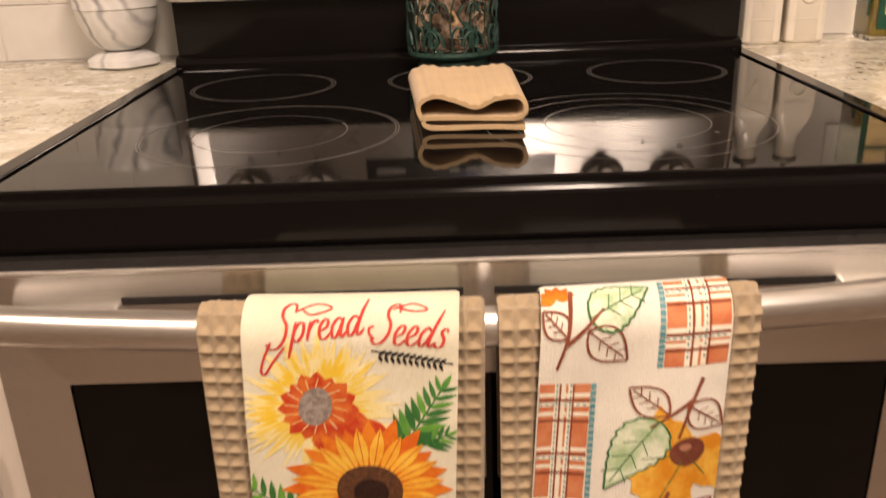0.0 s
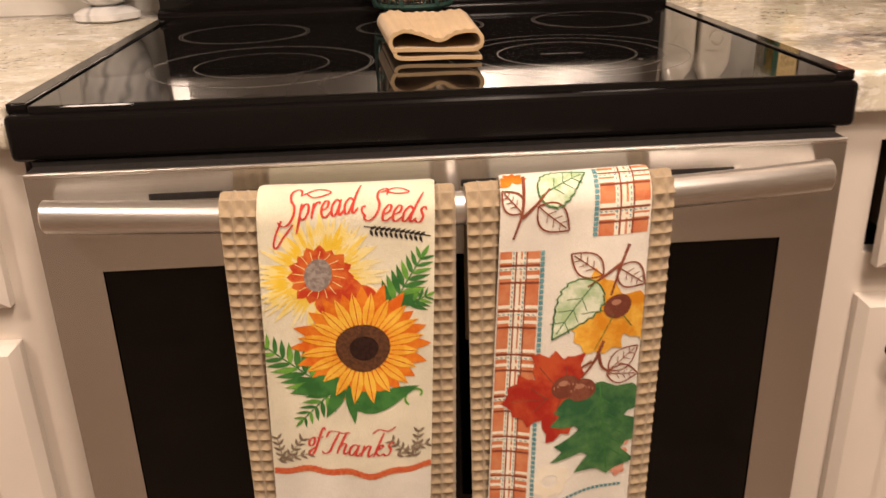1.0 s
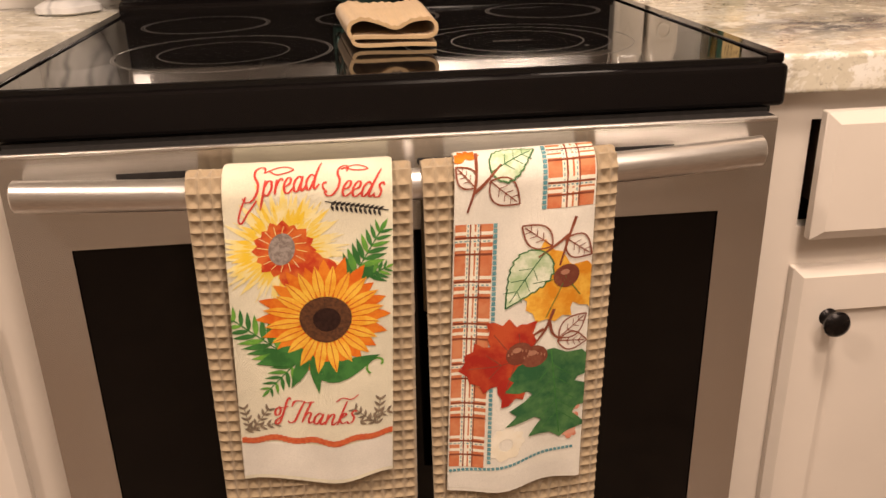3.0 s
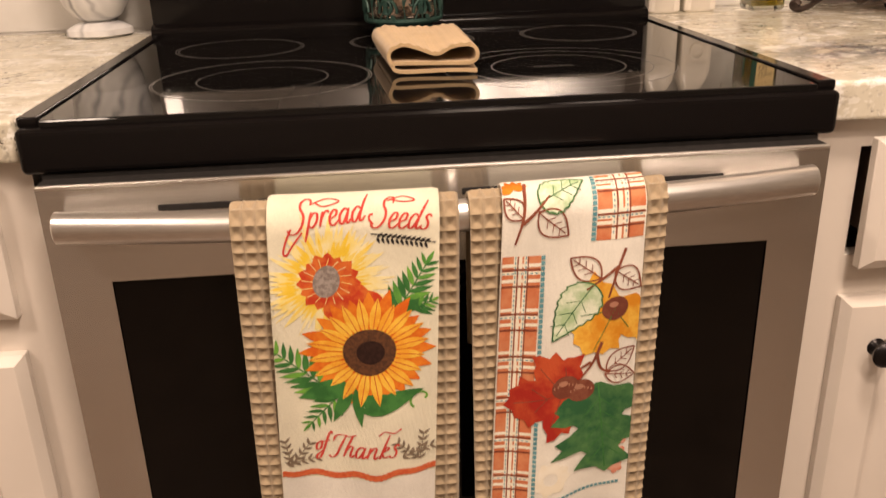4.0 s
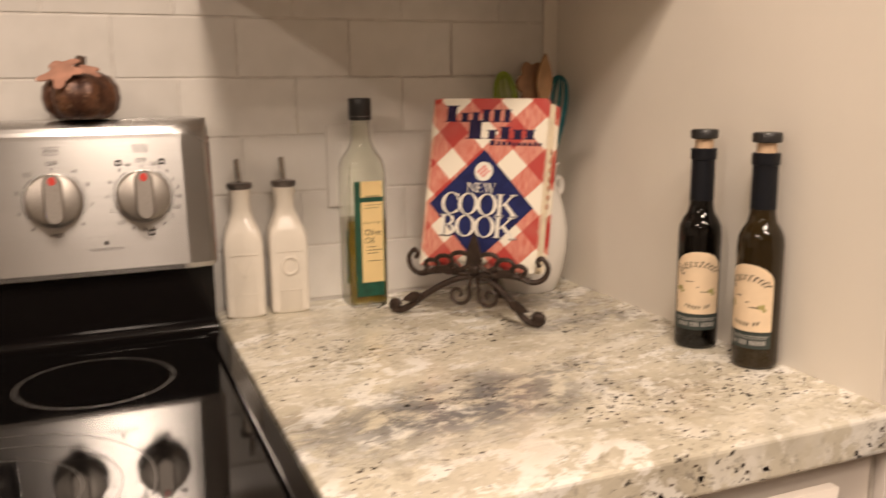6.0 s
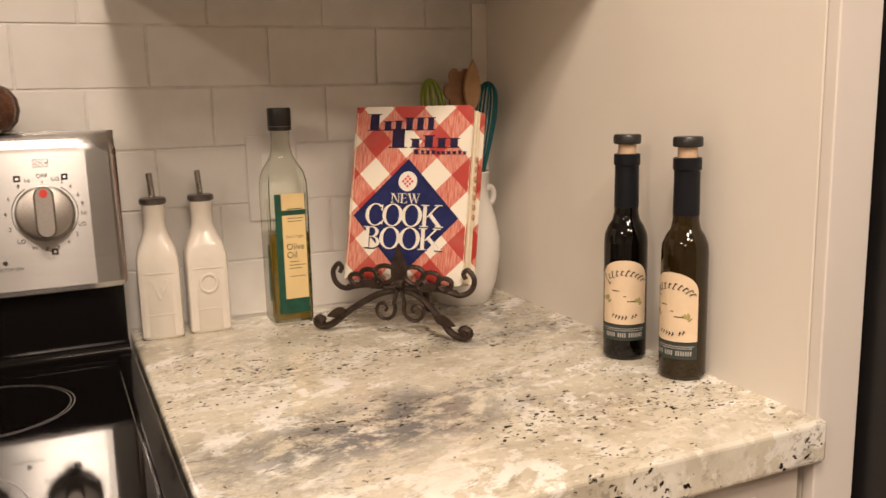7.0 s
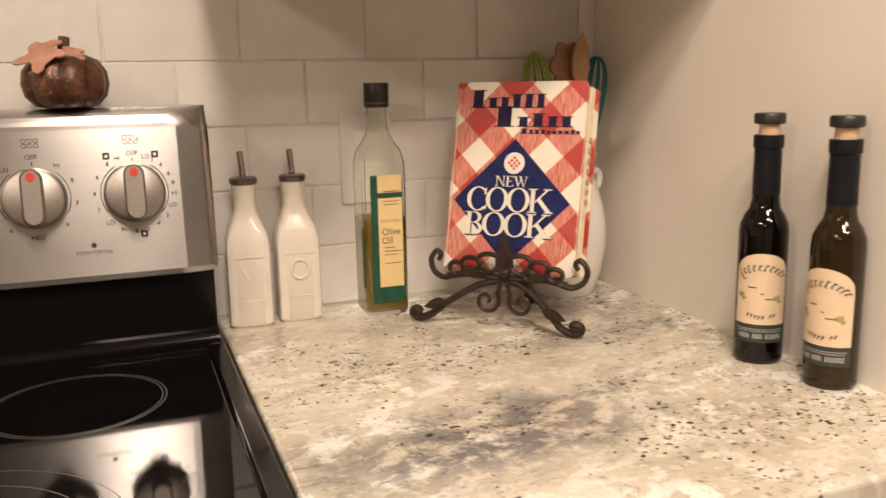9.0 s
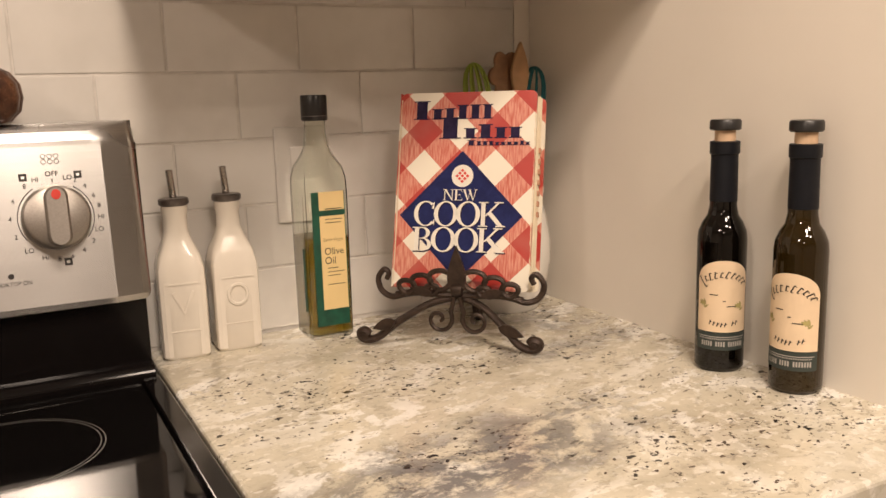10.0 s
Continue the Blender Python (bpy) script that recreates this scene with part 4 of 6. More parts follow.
waffle_towel((0.0145, 0.016), (0.1905, 0.184), 0.405, 1.7, "tan waffle-weave towel hanging on the oven handle under the leaf towel")


class Print:
    """Collects printed shapes of one colour for one towel."""

    def __init__(self, drape, lift):
        self.drape, self.lift, self.bm = drape, lift, None

    def add(self, shape):
        b = shape if isinstance(shape, bmesh.types.BMesh) else flat(shape)
        self.drape.lay(b, self.lift)
        self.bm = joined(self.bm, b) if self.bm else b
        return self

    def done(self, name, mat, parent, label=""):
        ob = part(name, self.bm, mat, parent, label, sharp=0)
        self.bm = None
        return ob


def fern(drape, parent, x, y, turn, length, pairs=7, size=0.024, k0=2):
    """One printed fern frond: dark leaflets and stem, with lighter leaflets between."""
    p_dark, p_light = Print(drape, up(k0)), Print(drape, up(k0 + 1))
    c, s = math.cos(turn), math.sin(turn)
    p_dark.add(band([(x, y), (x + c * length, y + s * length)], 0.0012))
    for i in range(pairs):
        t = (i + 0.4) / pairs
        k = size * (1.05 - 0.62 * t)
        for side in (1, -1):
            (p_dark if (i + side) % 3 else p_light).add(petal(x + c * length * t, y + s * length * t, turn + side * 0.80, k, k * 0.24))
    p_light.add(petal(x + c * length * 0.95, y + s * length * 0.95, turn, size * 0.5, size * 0.15))
    p_dark.done("printed_fern", DARK_GREEN, parent)
    p_light.done("printed_fern_highlight", GREEN_DYE, parent)


def up(k):
    """How far a print's layer stands off the middle of its towel."""
    return 0.00172 + 0.00011 * k


# ---- brush script for the printed words: strokes in units of the small letters' height ----
BRUSH = {}
BRUSH["S"] = (1.0, [(1.00, 1.75), (0.98, 2.15), (0.70, 2.35), (0.36, 2.05), (0.38, 1.55), (0.66, 1.05), (0.66, 0.45), (0.36, -0.05), (-0.04, -0.10), (-0.30, 0.20)])
BRUSH["p"] = (0.78, [(0.14, 1.05), (0.08, 0.30), (-0.04, -0.95)], [(0.06, 0.40), (0.28, 0.92), (0.55, 0.90), (0.58, 0.40), (0.34, 0.02), (0.10, 0.16)])
BRUSH["r"] = (0.60, [(0.12, 1.00), (0.06, 0.00)], [(0.08, 0.40), (0.24, 0.88), (0.42, 1.02), (0.54, 0.86)])
BRUSH["e"] = (0.66, [(0.06, 0.42), (0.40, 0.60), (0.44, 0.92), (0.24, 1.00), (0.04, 0.60), (0.12, 0.10), (0.38, 0.00), (0.68, 0.34)])
BRUSH["a"] = (0.82, [(0.54, 0.82), (0.30, 1.00), (0.04, 0.60), (0.10, 0.06), (0.34, 0.10), (0.56, 0.92)], [(0.58, 1.00), (0.50, 0.30), (0.60, 0.00), (0.84, 0.30)])
BRUSH["d"] = (0.88, [(0.54, 0.82), (0.30, 1.00), (0.04, 0.60), (0.10, 0.06), (0.34, 0.10), (0.56, 0.80)], [(0.86, 2.00), (0.62, 0.90), (0.54, 0.20), (0.66, 0.00), (0.90, 0.28)])
BRUSH["s"] = (0.60, [(0.52, 0.84), (0.36, 1.02), (0.18, 0.82), (0.40, 0.44), (0.36, 0.06), (0.10, 0.00), (-0.02, 0.18)])
BRUSH["o"] = (0.66, [(0.36, 1.00), (0.04, 0.62), (0.12, 0.04), (0.46, 0.14), (0.52, 0.72), (0.34, 1.00), (0.66, 0.86)])
BRUSH["f"] = (0.60, [(0.74, 1.72), (0.60, 2.02), (0.40, 1.60), (0.16, 0.20), (-0.10, -0.90), (-0.46, -1.00), (-0.40, -0.60), (0.10, -0.10)], [(0.04, 0.86), (0.60, 0.98)])
BRUSH["T"] = (0.84, [(0.60, 1.86), (0.40, 0.90), (0.26, 0.10), (-0.02, -0.10), (-0.22, 0.08)], [(-0.18, 1.30), (-0.06, 1.78), (0.40, 1.86), (0.80, 1.76), (1.26, 1.92)])
BRUSH["h"] = (0.86, [(0.40, 2.00), (0.22, 1.00), (0.10, 0.00)], [(0.12, 0.36), (0.34, 0.92), (0.56, 0.90), (0.52, 0.30), (0.62, 0.00), (0.86, 0.28)])
BRUSH["n"] = (0.82, [(0.12, 1.00), (0.06, 0.00)], [(0.08, 0.36), (0.32, 0.92), (0.54, 0.90), (0.50, 0.30), (0.60, 0.00), (0.84, 0.28)])
BRUSH["k"] = (0.80, [(0.42, 2.00), (0.24, 1.00), (0.10, 0.00)], [(0.14, 0.40), (0.40, 0.96), (0.58, 0.80), (0.20, 0.50), (0.44, 0.08), (0.78, 0.22)])


def brushed(line, thin, thick):
    """A pen stroke along a line, broad on the way down and fine on the way up."""
    out = [[], []]
    for i, (x, y) in enumerate(line):
        x0, y0 = line[max(i - 1, 0)]
        x1, y1 = line[min(i + 1, len(line) - 1)]
        d = math.hypot(x1 - x0, y1 - y0) or 1
        t = i / (len(line) - 1)
        w = (thin + (thick - thin) * abs(y1 - y0) / d * min(1.0, 5 * t + 0.3, 5 * (1 - t) + 0.3)) / 2
        out[0].append((x - (y1 - y0) / d * w, y + (x1 - x0) / d * w))
        out[1].append((x + (y1 - y0) / d * w, y - (x1 - x0) / d * w))
    return [[out[0][i], out[0][i + 1], out[1][i + 1], out[1][i]] for i in range(len(line) - 1)]


def brush_word(ink_print, words, x, y, wide, tall, turn=0.0, lean=0.22, thin=0.0008, thick=0.0021):
    """Writes a word on a cloth whose second axis runs down, from its base line's start."""
    c, s_, at_x = math.cos(turn), math.sin(turn), 0.0
    for letter in words:
        advance, *strokes = BRUSH[letter]
        for stroke in strokes:
            line = []
            for p in spline([(px, py, 0) for px, py in stroke], 5):
                u, v = (at_x + p.x + lean * p.y) * wide, p.y * tall
                line.append((x + u * c + v * s_, y + u * s_ - v * c))
            for q in brushed(line, thin, thick):
                ink_print.add(q)
        at_x += advance


SUN = Drape((-0.1540, -0.1675), (-0.0105, -0.0245), 0.325, 0.0090, 0.0030, 0.9, 0.010)
towel = tagged(part("sunflower_towel", SUN.sheet(60, 150, 0.003, 0.15), TOWEL_CREAM), "cream towel printed with sunflowers and red script, on the oven handle", "towel")
hem = Print(SUN, up(0)).add(bar(0.0003, 0.283, 0.1425, 0.321))
hem.done("hem", TOWEL_HEM, towel, "plain white hem")
rnd = random.Random(4)
YELLOW = ink("yellow_dye", (0.82, 0.56, 0.05), (0.83, 0.64, 0.16))
PALE_YELLOW = ink("pale_yellow_dye", (0.84, 0.68, 0.22), (0.85, 0.75, 0.42))
ORANGE = ink("orange_dye", (0.76, 0.24, 0.025), (0.66, 0.13, 0.015))
GOLD = ink("gold_dye", (0.86, 0.53, 0.07), (0.80, 0.37, 0.035))
RED_DYE = ink("red_dye", (0.53, 0.055, 0.02), (0.66, 0.16, 0.035), 90)
SCRIPT_RED = ink("script_red_dye", (0.60, 0.075, 0.055), (0.52, 0.05, 0.04))
GREY_DYE = ink("grey_dye", (0.22, 0.18, 0.16), (0.36, 0.31, 0.28), 300)
TWIG_DYE = ink("twig_brown_dye", (0.17, 0.13, 0.09), (0.26, 0.20, 0.14), 200)
BROWN_DYE = ink("seed_brown_dye", (0.075, 0.035, 0.02), (0.13, 0.055, 0.025), 300)
DARK_BROWN = ink("dark_brown_dye", (0.035, 0.016, 0.012), None, 300)
GREEN_DYE = ink("green_dye", (0.17, 0.40, 0.06), (0.09, 0.27, 0.05))
DARK_GREEN = ink("dark_green_dye", (0.06, 0.21, 0.05), (0.035, 0.14, 0.035))
BLACK_DYE = ink("black_dye", (0.04, 0.035, 0.03))

glow_petals = Print(SUN, up(1))
glow_inner = Print(SUN, up(2))
for i in range(110):
    a = i * 2.399
    k, r = rnd.uniform(0.70, 1.12), rnd.uniform(0.006, 0.020)
    glow_petals.add(petal(0.0495 + r * math.cos(a), 0.083 + r * math.sin(a), a + rnd.uniform(-0.12, 0.12), 0.040 * k, rnd.uniform(0.0035, 0.0075)))
for i in range(60):
    a = i * 2.399 + 0.3
    r = rnd.uniform(0.012, 0.028)
    glow_inner.add(petal(0.0495 + r * math.cos(a), 0.083 + r * math.sin(a), a, 0.022 * rnd.uniform(0.6, 1.1), rnd.uniform(0.002, 0.005)))
glow_petals.done("printed_yellow_flower", PALE_YELLOW, towel)
glow_inner.done("printed_yellow_petals", YELLOW, towel)
red = Print(SUN, up(3))
red_line = Print(SUN, up(4))
red.add(disc(0.0495, 0.084, 0.020, 0.022))
for i in range(16):
    a = 2 * math.pi * i / 16
    reach = 0.021 + (0.016 if math.cos(a - 0.75) > 0.75 else 0.0)
    red.add(petal(0.0495 + 0.006 * math.cos(a), 0.084 + 0.006 * math.sin(a), a, reach * rnd.uniform(0.92, 1.06), 0.0125, point=1.25))
    red_line.add(band([(0.048 + 0.012 * math.cos(a), 0.083 + 0.014 * math.sin(a)), (0.048 + 0.0215 * math.cos(a + 0.1), 0.083 + 0.0215 * math.sin(a + 0.1))], 0.0006))
for x, y, k in ((0.066, 0.097, 0.018), (0.080, 0.104, 0.016), (0.058, 0.110, 0.014), (0.091, 0.112, 0.012)):
    red.add(disc(x, y, k, k * 0.8))
red.done("printed_red_flower", RED_DYE, towel)
red_line.done("printed_petal_veins", PALE_YELLOW, towel)
Print(SUN, up(5)).add(disc(0.0475, 0.083, 0.0112, 0.0152, 28, 0.25)).done("printed_grey_eye", GREY_DYE, towel)
petals_back, petals_front, veins = Print(SUN, up(4)), Print(SUN, up(6)), Print(SUN, up(7))
for i in range(20):
    a = 2 * math.pi * i / 20
    petals_back.add(petal(0.083 + 0.016 * math.cos(a), 0.150 + 0.016 * math.sin(a), a, 0.042 * rnd.uniform(0.88, 1.10), 0.0140, point=1.0))
for i in range(20):
    a = 2 * math.pi * (i + 0.5) / 20
    k = 0.036 * rnd.uniform(0.9, 1.1)
    petals_front.add(petal(0.083 + 0.016 * math.cos(a), 0.150 + 0.016 * math.sin(a), a, k, 0.0098, point=1.05))
    veins.add(band([(0.083 + 0.020 * math.cos(a), 0.150 + 0.020 * math.sin(a)), (0.083 + (0.014 + k) * math.cos(a), 0.150 + (0.014 + k) * math.sin(a))], 0.0007))
petals_back.done("printed_orange_petals", ORANGE, towel)
petals_front.done("printed_gold_petals", GOLD, towel)
veins.done("printed_petal_lines", RED_DYE, towel)
Print(SUN, up(8)).add(disc(0.083, 0.150, 0.0235, 0.0225)).done("printed_seed_head", BROWN_DYE, towel)
Print(SUN, up(9)).add(disc(0.084, 0.150, 0.0125, 0.0115)).done("printed_seed_eye", DARK_BROWN, towel)
light_g = Print(SUN, up(3))
fern(SUN, towel, 0.106, 0.117, -1.05, 0.056, 8, 0.027)
fern(SUN, towel, 0.120, 0.113, -0.45, 0.020, 4, 0.018)
fern(SUN, towel, 0.054, 0.196, -2.40, 0.074, 9, 0.032)
fern(SUN, towel, 0.058, 0.192, 2.30, 0.045, 6, 0.022)
for x, y, a, k, w in ((0.066, 0.186, 2.0, 0.040, 0.012), (0.070, 0.186, 1.45, 0.040, 0.010), (0.074, 0.210, -0.30, 0.060, 0.020), (0.068, 0.184, 2.9, 0.050, 0.021), (0.070, 0.200, -0.10, 0.040, 0.014)):
    Print(SUN, up(5)).add(petal(x, y, a, k, w)).done("printed_sunflower_leaf", DARK_GREEN, towel)
curl = [(0.124 + 0.011 * k * math.cos(6.5 * k + 0.5), 0.213 - 0.016 * k + 0.009 * k * math.sin(6.5 * k + 0.5)) for k in (0.25 + 0.75 * i / 14 for i in range(15))]
light_g.add(band(curl, 0.002))
light_g.done("printed_tendril", GREEN_DYE, towel)
def flourish(ink_print, points, thick=0.0017):
    for q in brushed([(p.x, p.y) for p in spline([(a, b, 0) for a, b in points], 7)], thick * 0.8, thick):
        ink_print.add(q)


script = Print(SUN, up(4))
brush_word(script, "S", 0.0205, 0.0380, 0.0125, 0.0118, -0.08)
flourish(script, ((0.0395, 0.0135), (0.0470, 0.0175), (0.0600, 0.0130), (0.0500, 0.0095), (0.0360, 0.0155)), 0.0013)
flourish(script, ((0.0200, 0.0350), (0.0155, 0.0450), (0.0130, 0.0550), (0.0155, 0.0575), (0.0210, 0.0490), (0.0290, 0.0380)))
brush_word(script, "pread", 0.0335, 0.0350, 0.0128, 0.0118, -0.11)
script.done("printed_word", SCRIPT_RED, towel, "red script lettering")
script = Print(SUN, up(4))
brush_word(script, "S", 0.0885, 0.0350, 0.0112, 0.0105, 0.05)
flourish(script, ((0.1020, 0.0135), (0.1130, 0.0165), (0.1230, 0.0155), (0.1130, 0.0110), (0.1000, 0.0150)), 0.0013)
flourish(script, ((0.0880, 0.0335), (0.0850, 0.0300), (0.0850, 0.0265), (0.0880, 0.0255)))
brush_word(script, "eeds", 0.0995, 0.0370, 0.0126, 0.0118, 0.09)
script.done("printed_word", SCRIPT_RED, towel, "red script lettering")
script = Print(SUN, up(4))
brush_word(script, "of", 0.0325, 0.2525, 0.0095, 0.0090, -0.10)
script.done("printed_word", SCRIPT_RED, towel, "red script lettering")
script = Print(SUN, up(4))
brush_word(script, "T", 0.0470, 0.2590, 0.0135, 0.0125)
brush_word(script, "hanks", 0.0560, 0.2590, 0.0132, 0.0120, 0.0)
flourish(script, ((0.0900, 0.2345), (0.0960, 0.2310), (0.1040, 0.2340), (0.1110, 0.2310)), 0.0013)
script.done("printed_word", SCRIPT_RED, towel, "red script lettering")
stripe = Print(SUN, up(4))
for i in range(34):
    x = 0.001 + i * 0.00418
    y = 0.2785 + 0.0018 * math.sin(i * 0.7)
    stripe.add(bar(x, y - 0.0032, x + 0.0043, y + 0.0032))
stripe.done("printed_stripe", ink("coral_dye", (0.62, 0.16, 0.06), (0.52, 0.09, 0.035), 400), towel, "coral red border stripe")
sprig = Print(SUN, up(3))
for k in range(11):
    x = 0.091 + 0.0040 * k
    for side in (1, -1):
        sprig.add(petal(x, 0.0445 + 0.0007 * k, 0.3 + side * 0.9, 0.0062, 0.0024))
sprig.add(band([(0.086, 0.041), (0.140, 0.052)], 0.001))
sprig.done("printed_black_sprig", BLACK_DYE, towel)
for x, y, a in ((0.010, 0.270, -1.75), (0.011, 0.268, -0.95), (0.006, 0.268, -0.25), (0.128, 0.268, -1.45), (0.126, 0.266, -2.30), (0.112, 0.262, -0.25)):
    twigs = Print(SUN, up(3))
    c, s = math.cos(a), math.sin(a)
    twigs.add(band([(x, y), (x + 0.029 * c, y + 0.029 * s)], 0.0008))
    for k in range(5):
        for side in (1, -1):
            twigs.add(petal(x + c * 0.0066 * k, y + s * 0.0066 * k, a + side * 0.75, 0.0078, 0.0026))
    twigs.done("printed_grey_sprig", TWIG_DYE, towel)

LEAF = Drape((0.0430, 0.0285), (0.1685, 0.1645), 0.355, 0.0090, 0.0034, 2.6, 0.008)
leafy = tagged(part("autumn_leaf_towel", LEAF.sheet(54, 160, 0.003, 0.15), TOWEL_WHITE), "white towel printed with autumn leaves and plaid on the oven handle", "towel")
RUST = ink("rust_dye", (0.56, 0.17, 0.075), (0.62, 0.25, 0.12))
BROWN = ink("brown_dye", (0.20, 0.055, 0.03), (0.26, 0.08, 0.045))
BLUE_DYE = ink("blue_dye", (0.10, 0.27, 0.31), (0.16, 0.34, 0.37))
PINK_DYE = ink("coral_pink_dye", (0.70, 0.36, 0.26), (0.62, 0.20, 0.12))
CRIMSON = ink("crimson_dye", (0.36, 0.026, 0.016), (0.50, 0.085, 0.03), 30)
AMBER = ink("amber_dye", (0.66, 0.26, 0.02), (0.80, 0.47, 0.07), 45)
LEAF_GREEN = ink("leaf_green_dye", (0.030, 0.115, 0.045), (0.085, 0.205, 0.07), 40)
MINT = ink("mint_dye", (0.40, 0.54, 0.31), (0.74, 0.78, 0.62), 60)
ACORN = ink("acorn_dye", (0.17, 0.05, 0.03), (0.24, 0.085, 0.05))
ACORN_SHINE = ink("acorn_shine_dye", (0.42, 0.20, 0.13))
CREAM_DYE = ink("cream_dye", (0.80, 0.73, 0.58), (0.84, 0.79, 0.67))
rust, tan, blue, brown_l = Print(LEAF, up(1)), Print(LEAF, up(2)), Print(LEAF, up(3)), Print(LEAF, up(4))


def plaid(x0, x1, y0, y1, step):
    """A plaid strip: rust ground, pale bars in threes both ways, dark threads and blue dashes."""
    rust.add(bar(x0, y0, x1, y1))
    w = x1 - x0
    for k in (0.30, 0.43, 0.56):
        tan.add(bar(x0 + w * k, y0, x0 + w * (k + 0.085), y1))
    for k in (0.39, 0.655):
        brown_l.add(bar(x0 + w * k, y0, x0 + w * (k + 0.03), y1))
    y = y0 + step * 0.16
    while y < y1 - 0.003:
        for k in (0.0, 0.17, 0.34):
            if y + step * k + 0.0032 < y1:
                tan.add(bar(x0, y + step * k, x1, y + step * k + 0.0032))
        for k in (0.11, 0.48):
            if y + step * k + 0.0020 < y1:
                brown_l.add(bar(x0, y + step * k, x1, y + step * k + 0.0018))
        for i in range(int(w / 0.0042)):
            if y + step * 0.20 + 0.001 < y1:
                blue.add(bar(x0 + i * 0.0042, y + step * 0.20, x0 + i * 0.0042 + 0.0024, y + step * 0.20 + 0.0011))
        y += step
    for k in (0.33, 0.60):
        for i in range(int((y1 - y0) / 0.0045)):
            blue.add(bar(x0 + w * k, y0 + 0.0045 * i, x0 + w * k + 0.0010, y0 + 0.0045 * i + 0.0027))


def stitched(x0, y0, x1, y1, n, width=0.0032):
    for i in range(n):
        a, b = i / n, (i + 0.78) / n
        blue.add(band([(x0 + (x1 - x0) * a, y0 + (y1 - y0) * a), (x0 + (x1 - x0) * b, y0 + (y1 - y0) * b)], width))


plaid(0.082, 0.1250, 0.000, 0.062, 0.030)
plaid(0.001, 0.0350, 0.071, 0.326, 0.0425)
stitched(0.0795, 0.001, 0.0795, 0.063, 14, 0.0036)
stitched(0.0370, 0.071, 0.0400, 0.322, 50, 0.0034)
stitched(0.001, 0.331, 0.1265, 0.318, 30)
rust.done("printed_plaid", RUST, leafy, "rust plaid border")
tan.done("printed_plaid_weave", CREAM_DYE, leafy)
brown_l.done("printed_plaid_thread", BROWN, leafy)
blue.done("printed_blue_stitching", BLUE_DYE, leafy, "blue stitched border lines")


def outlined_leaf(x, y, a, length, width, fill_mat, line_mat, teeth=0):
    """A pale printed leaf with an inked outline and veins."""
    fill, line = Print(LEAF, up(6)), Print(LEAF, up(7))
    shape = toothed(x, y, a, length, width) if teeth else petal(x, y, a, length, width, 10, 0.85)
    if fill_mat:
        fill.add(list(shape))
    for q in rim(shape, 1, 0.0014):
        line.add(q)
    c, s = math.cos(a), math.sin(a)
    line.add(band([(x, y), (x + c * length * 0.9, y + s * length * 0.9)], 0.0010))
    for k in (0.3, 0.5, 0.7):
        for side in (1, -1):
            line.add(band([(x + c * length * k, y + s * length * k), (x + c * length * (k + 0.12) - s * side * width * 0.25, y + s * length * (k + 0.12) + c * side * width * 0.25)], 0.0007))
    if fill_mat:
        fill.done("printed_pale_leaf", fill_mat, leafy)
    line.done("printed_leaf_outline", line_mat, leafy)


outlined_leaf(0.032, 0.026, -0.46, 0.044, 0.034, MINT, LEAF_GREEN, 1)
outlined_leaf(0.031, 0.033, 0.69, 0.035, 0.024, None, BROWN)
outlined_leaf(0.0178, 0.0375, -2.34, 0.024, 0.017, None, BROWN)
outlined_leaf(0.083, 0.1020, 2.15, 0.062, 0.042, MINT, LEAF_GREEN, 1)
outlined_leaf(0.0885, 0.0965, -2.51, 0.034, 0.022, None, BROWN)
outlined_leaf(0.1010, 0.0905, 0.62, 0.033, 0.023, None, BROWN)
outlined_leaf(0.1010, 0.1905, -0.66, 0.034, 0.021, None, BROWN)
outlined_leaf(0.1000, 0.1940, 0.14, 0.031, 0.019, None, BROWN)
outlined_leaf(0.1150, 0.2280, -0.35, 0.018, 0.013, None, BROWN)
corner = Print(LEAF, up(4))
for k in range(6):
    corner.add(petal(0.010, 0.012, 2.9 + 0.62 * k, 0.013, 0.007))
corner.done("printed_orange_flower", ORANGE, leafy)
for pts in (((0.0195, 0.006), (0.0180, 0.036), (0.0115, 0.060)), ((0.0175, 0.042), (0.030, 0.031), (0.041, 0.020)), ((0.1095, 0.071), (0.102, 0.094), (0.0965, 0.116)), ((0.1035, 0.087), (0.090, 0.097), (0.077, 0.107)),
            ((0.0945, 0.160), (0.088, 0.180), (0.078, 0.196)), ((0.0905, 0.170), (0.095, 0.186), (0.104, 0.193)), ((0.086, 0.180), (0.070, 0.190))):
    line = [(p.x, p.y) for p in spline([(x, y, 0) for x, y in pts], 6)]
    Print(LEAF, up(7)).add(band(line, lambda t: 0.0030 - 0.0012 * t)).done("printed_twig", BROWN, leafy)
Print(LEAF, up(5)).add(maple(0.1080, 0.1160, 2.05, 0.064, 1.10)).done("printed_amber_leaf", AMBER, leafy)
Print(LEAF, up(8)).add(maple(0.0745, 0.2060, 2.95, 0.068, 1.00)).done("printed_red_leaf", CRIMSON, leafy)
Print(LEAF, up(9)).add(red_oak(0.0945, 0.2020, 1.42, 0.104, 0.92)).done("printed_oak_leaf", LEAF_GREEN, leafy)
for x, y, r in ((0.104, 0.127, 0.0125), (0.064, 0.202, 0.0125), (0.079, 0.208, 0.0125)):
    Print(LEAF, up(10)).add(disc(x, y, r, r * 0.92)).done("printed_acorn", ACORN, leafy)
    Print(LEAF, up(11)).add(disc(x - 0.002, y - 0.004, r * 0.35, r * 0.22)).done("printed_acorn_shine", ACORN_SHINE, leafy)
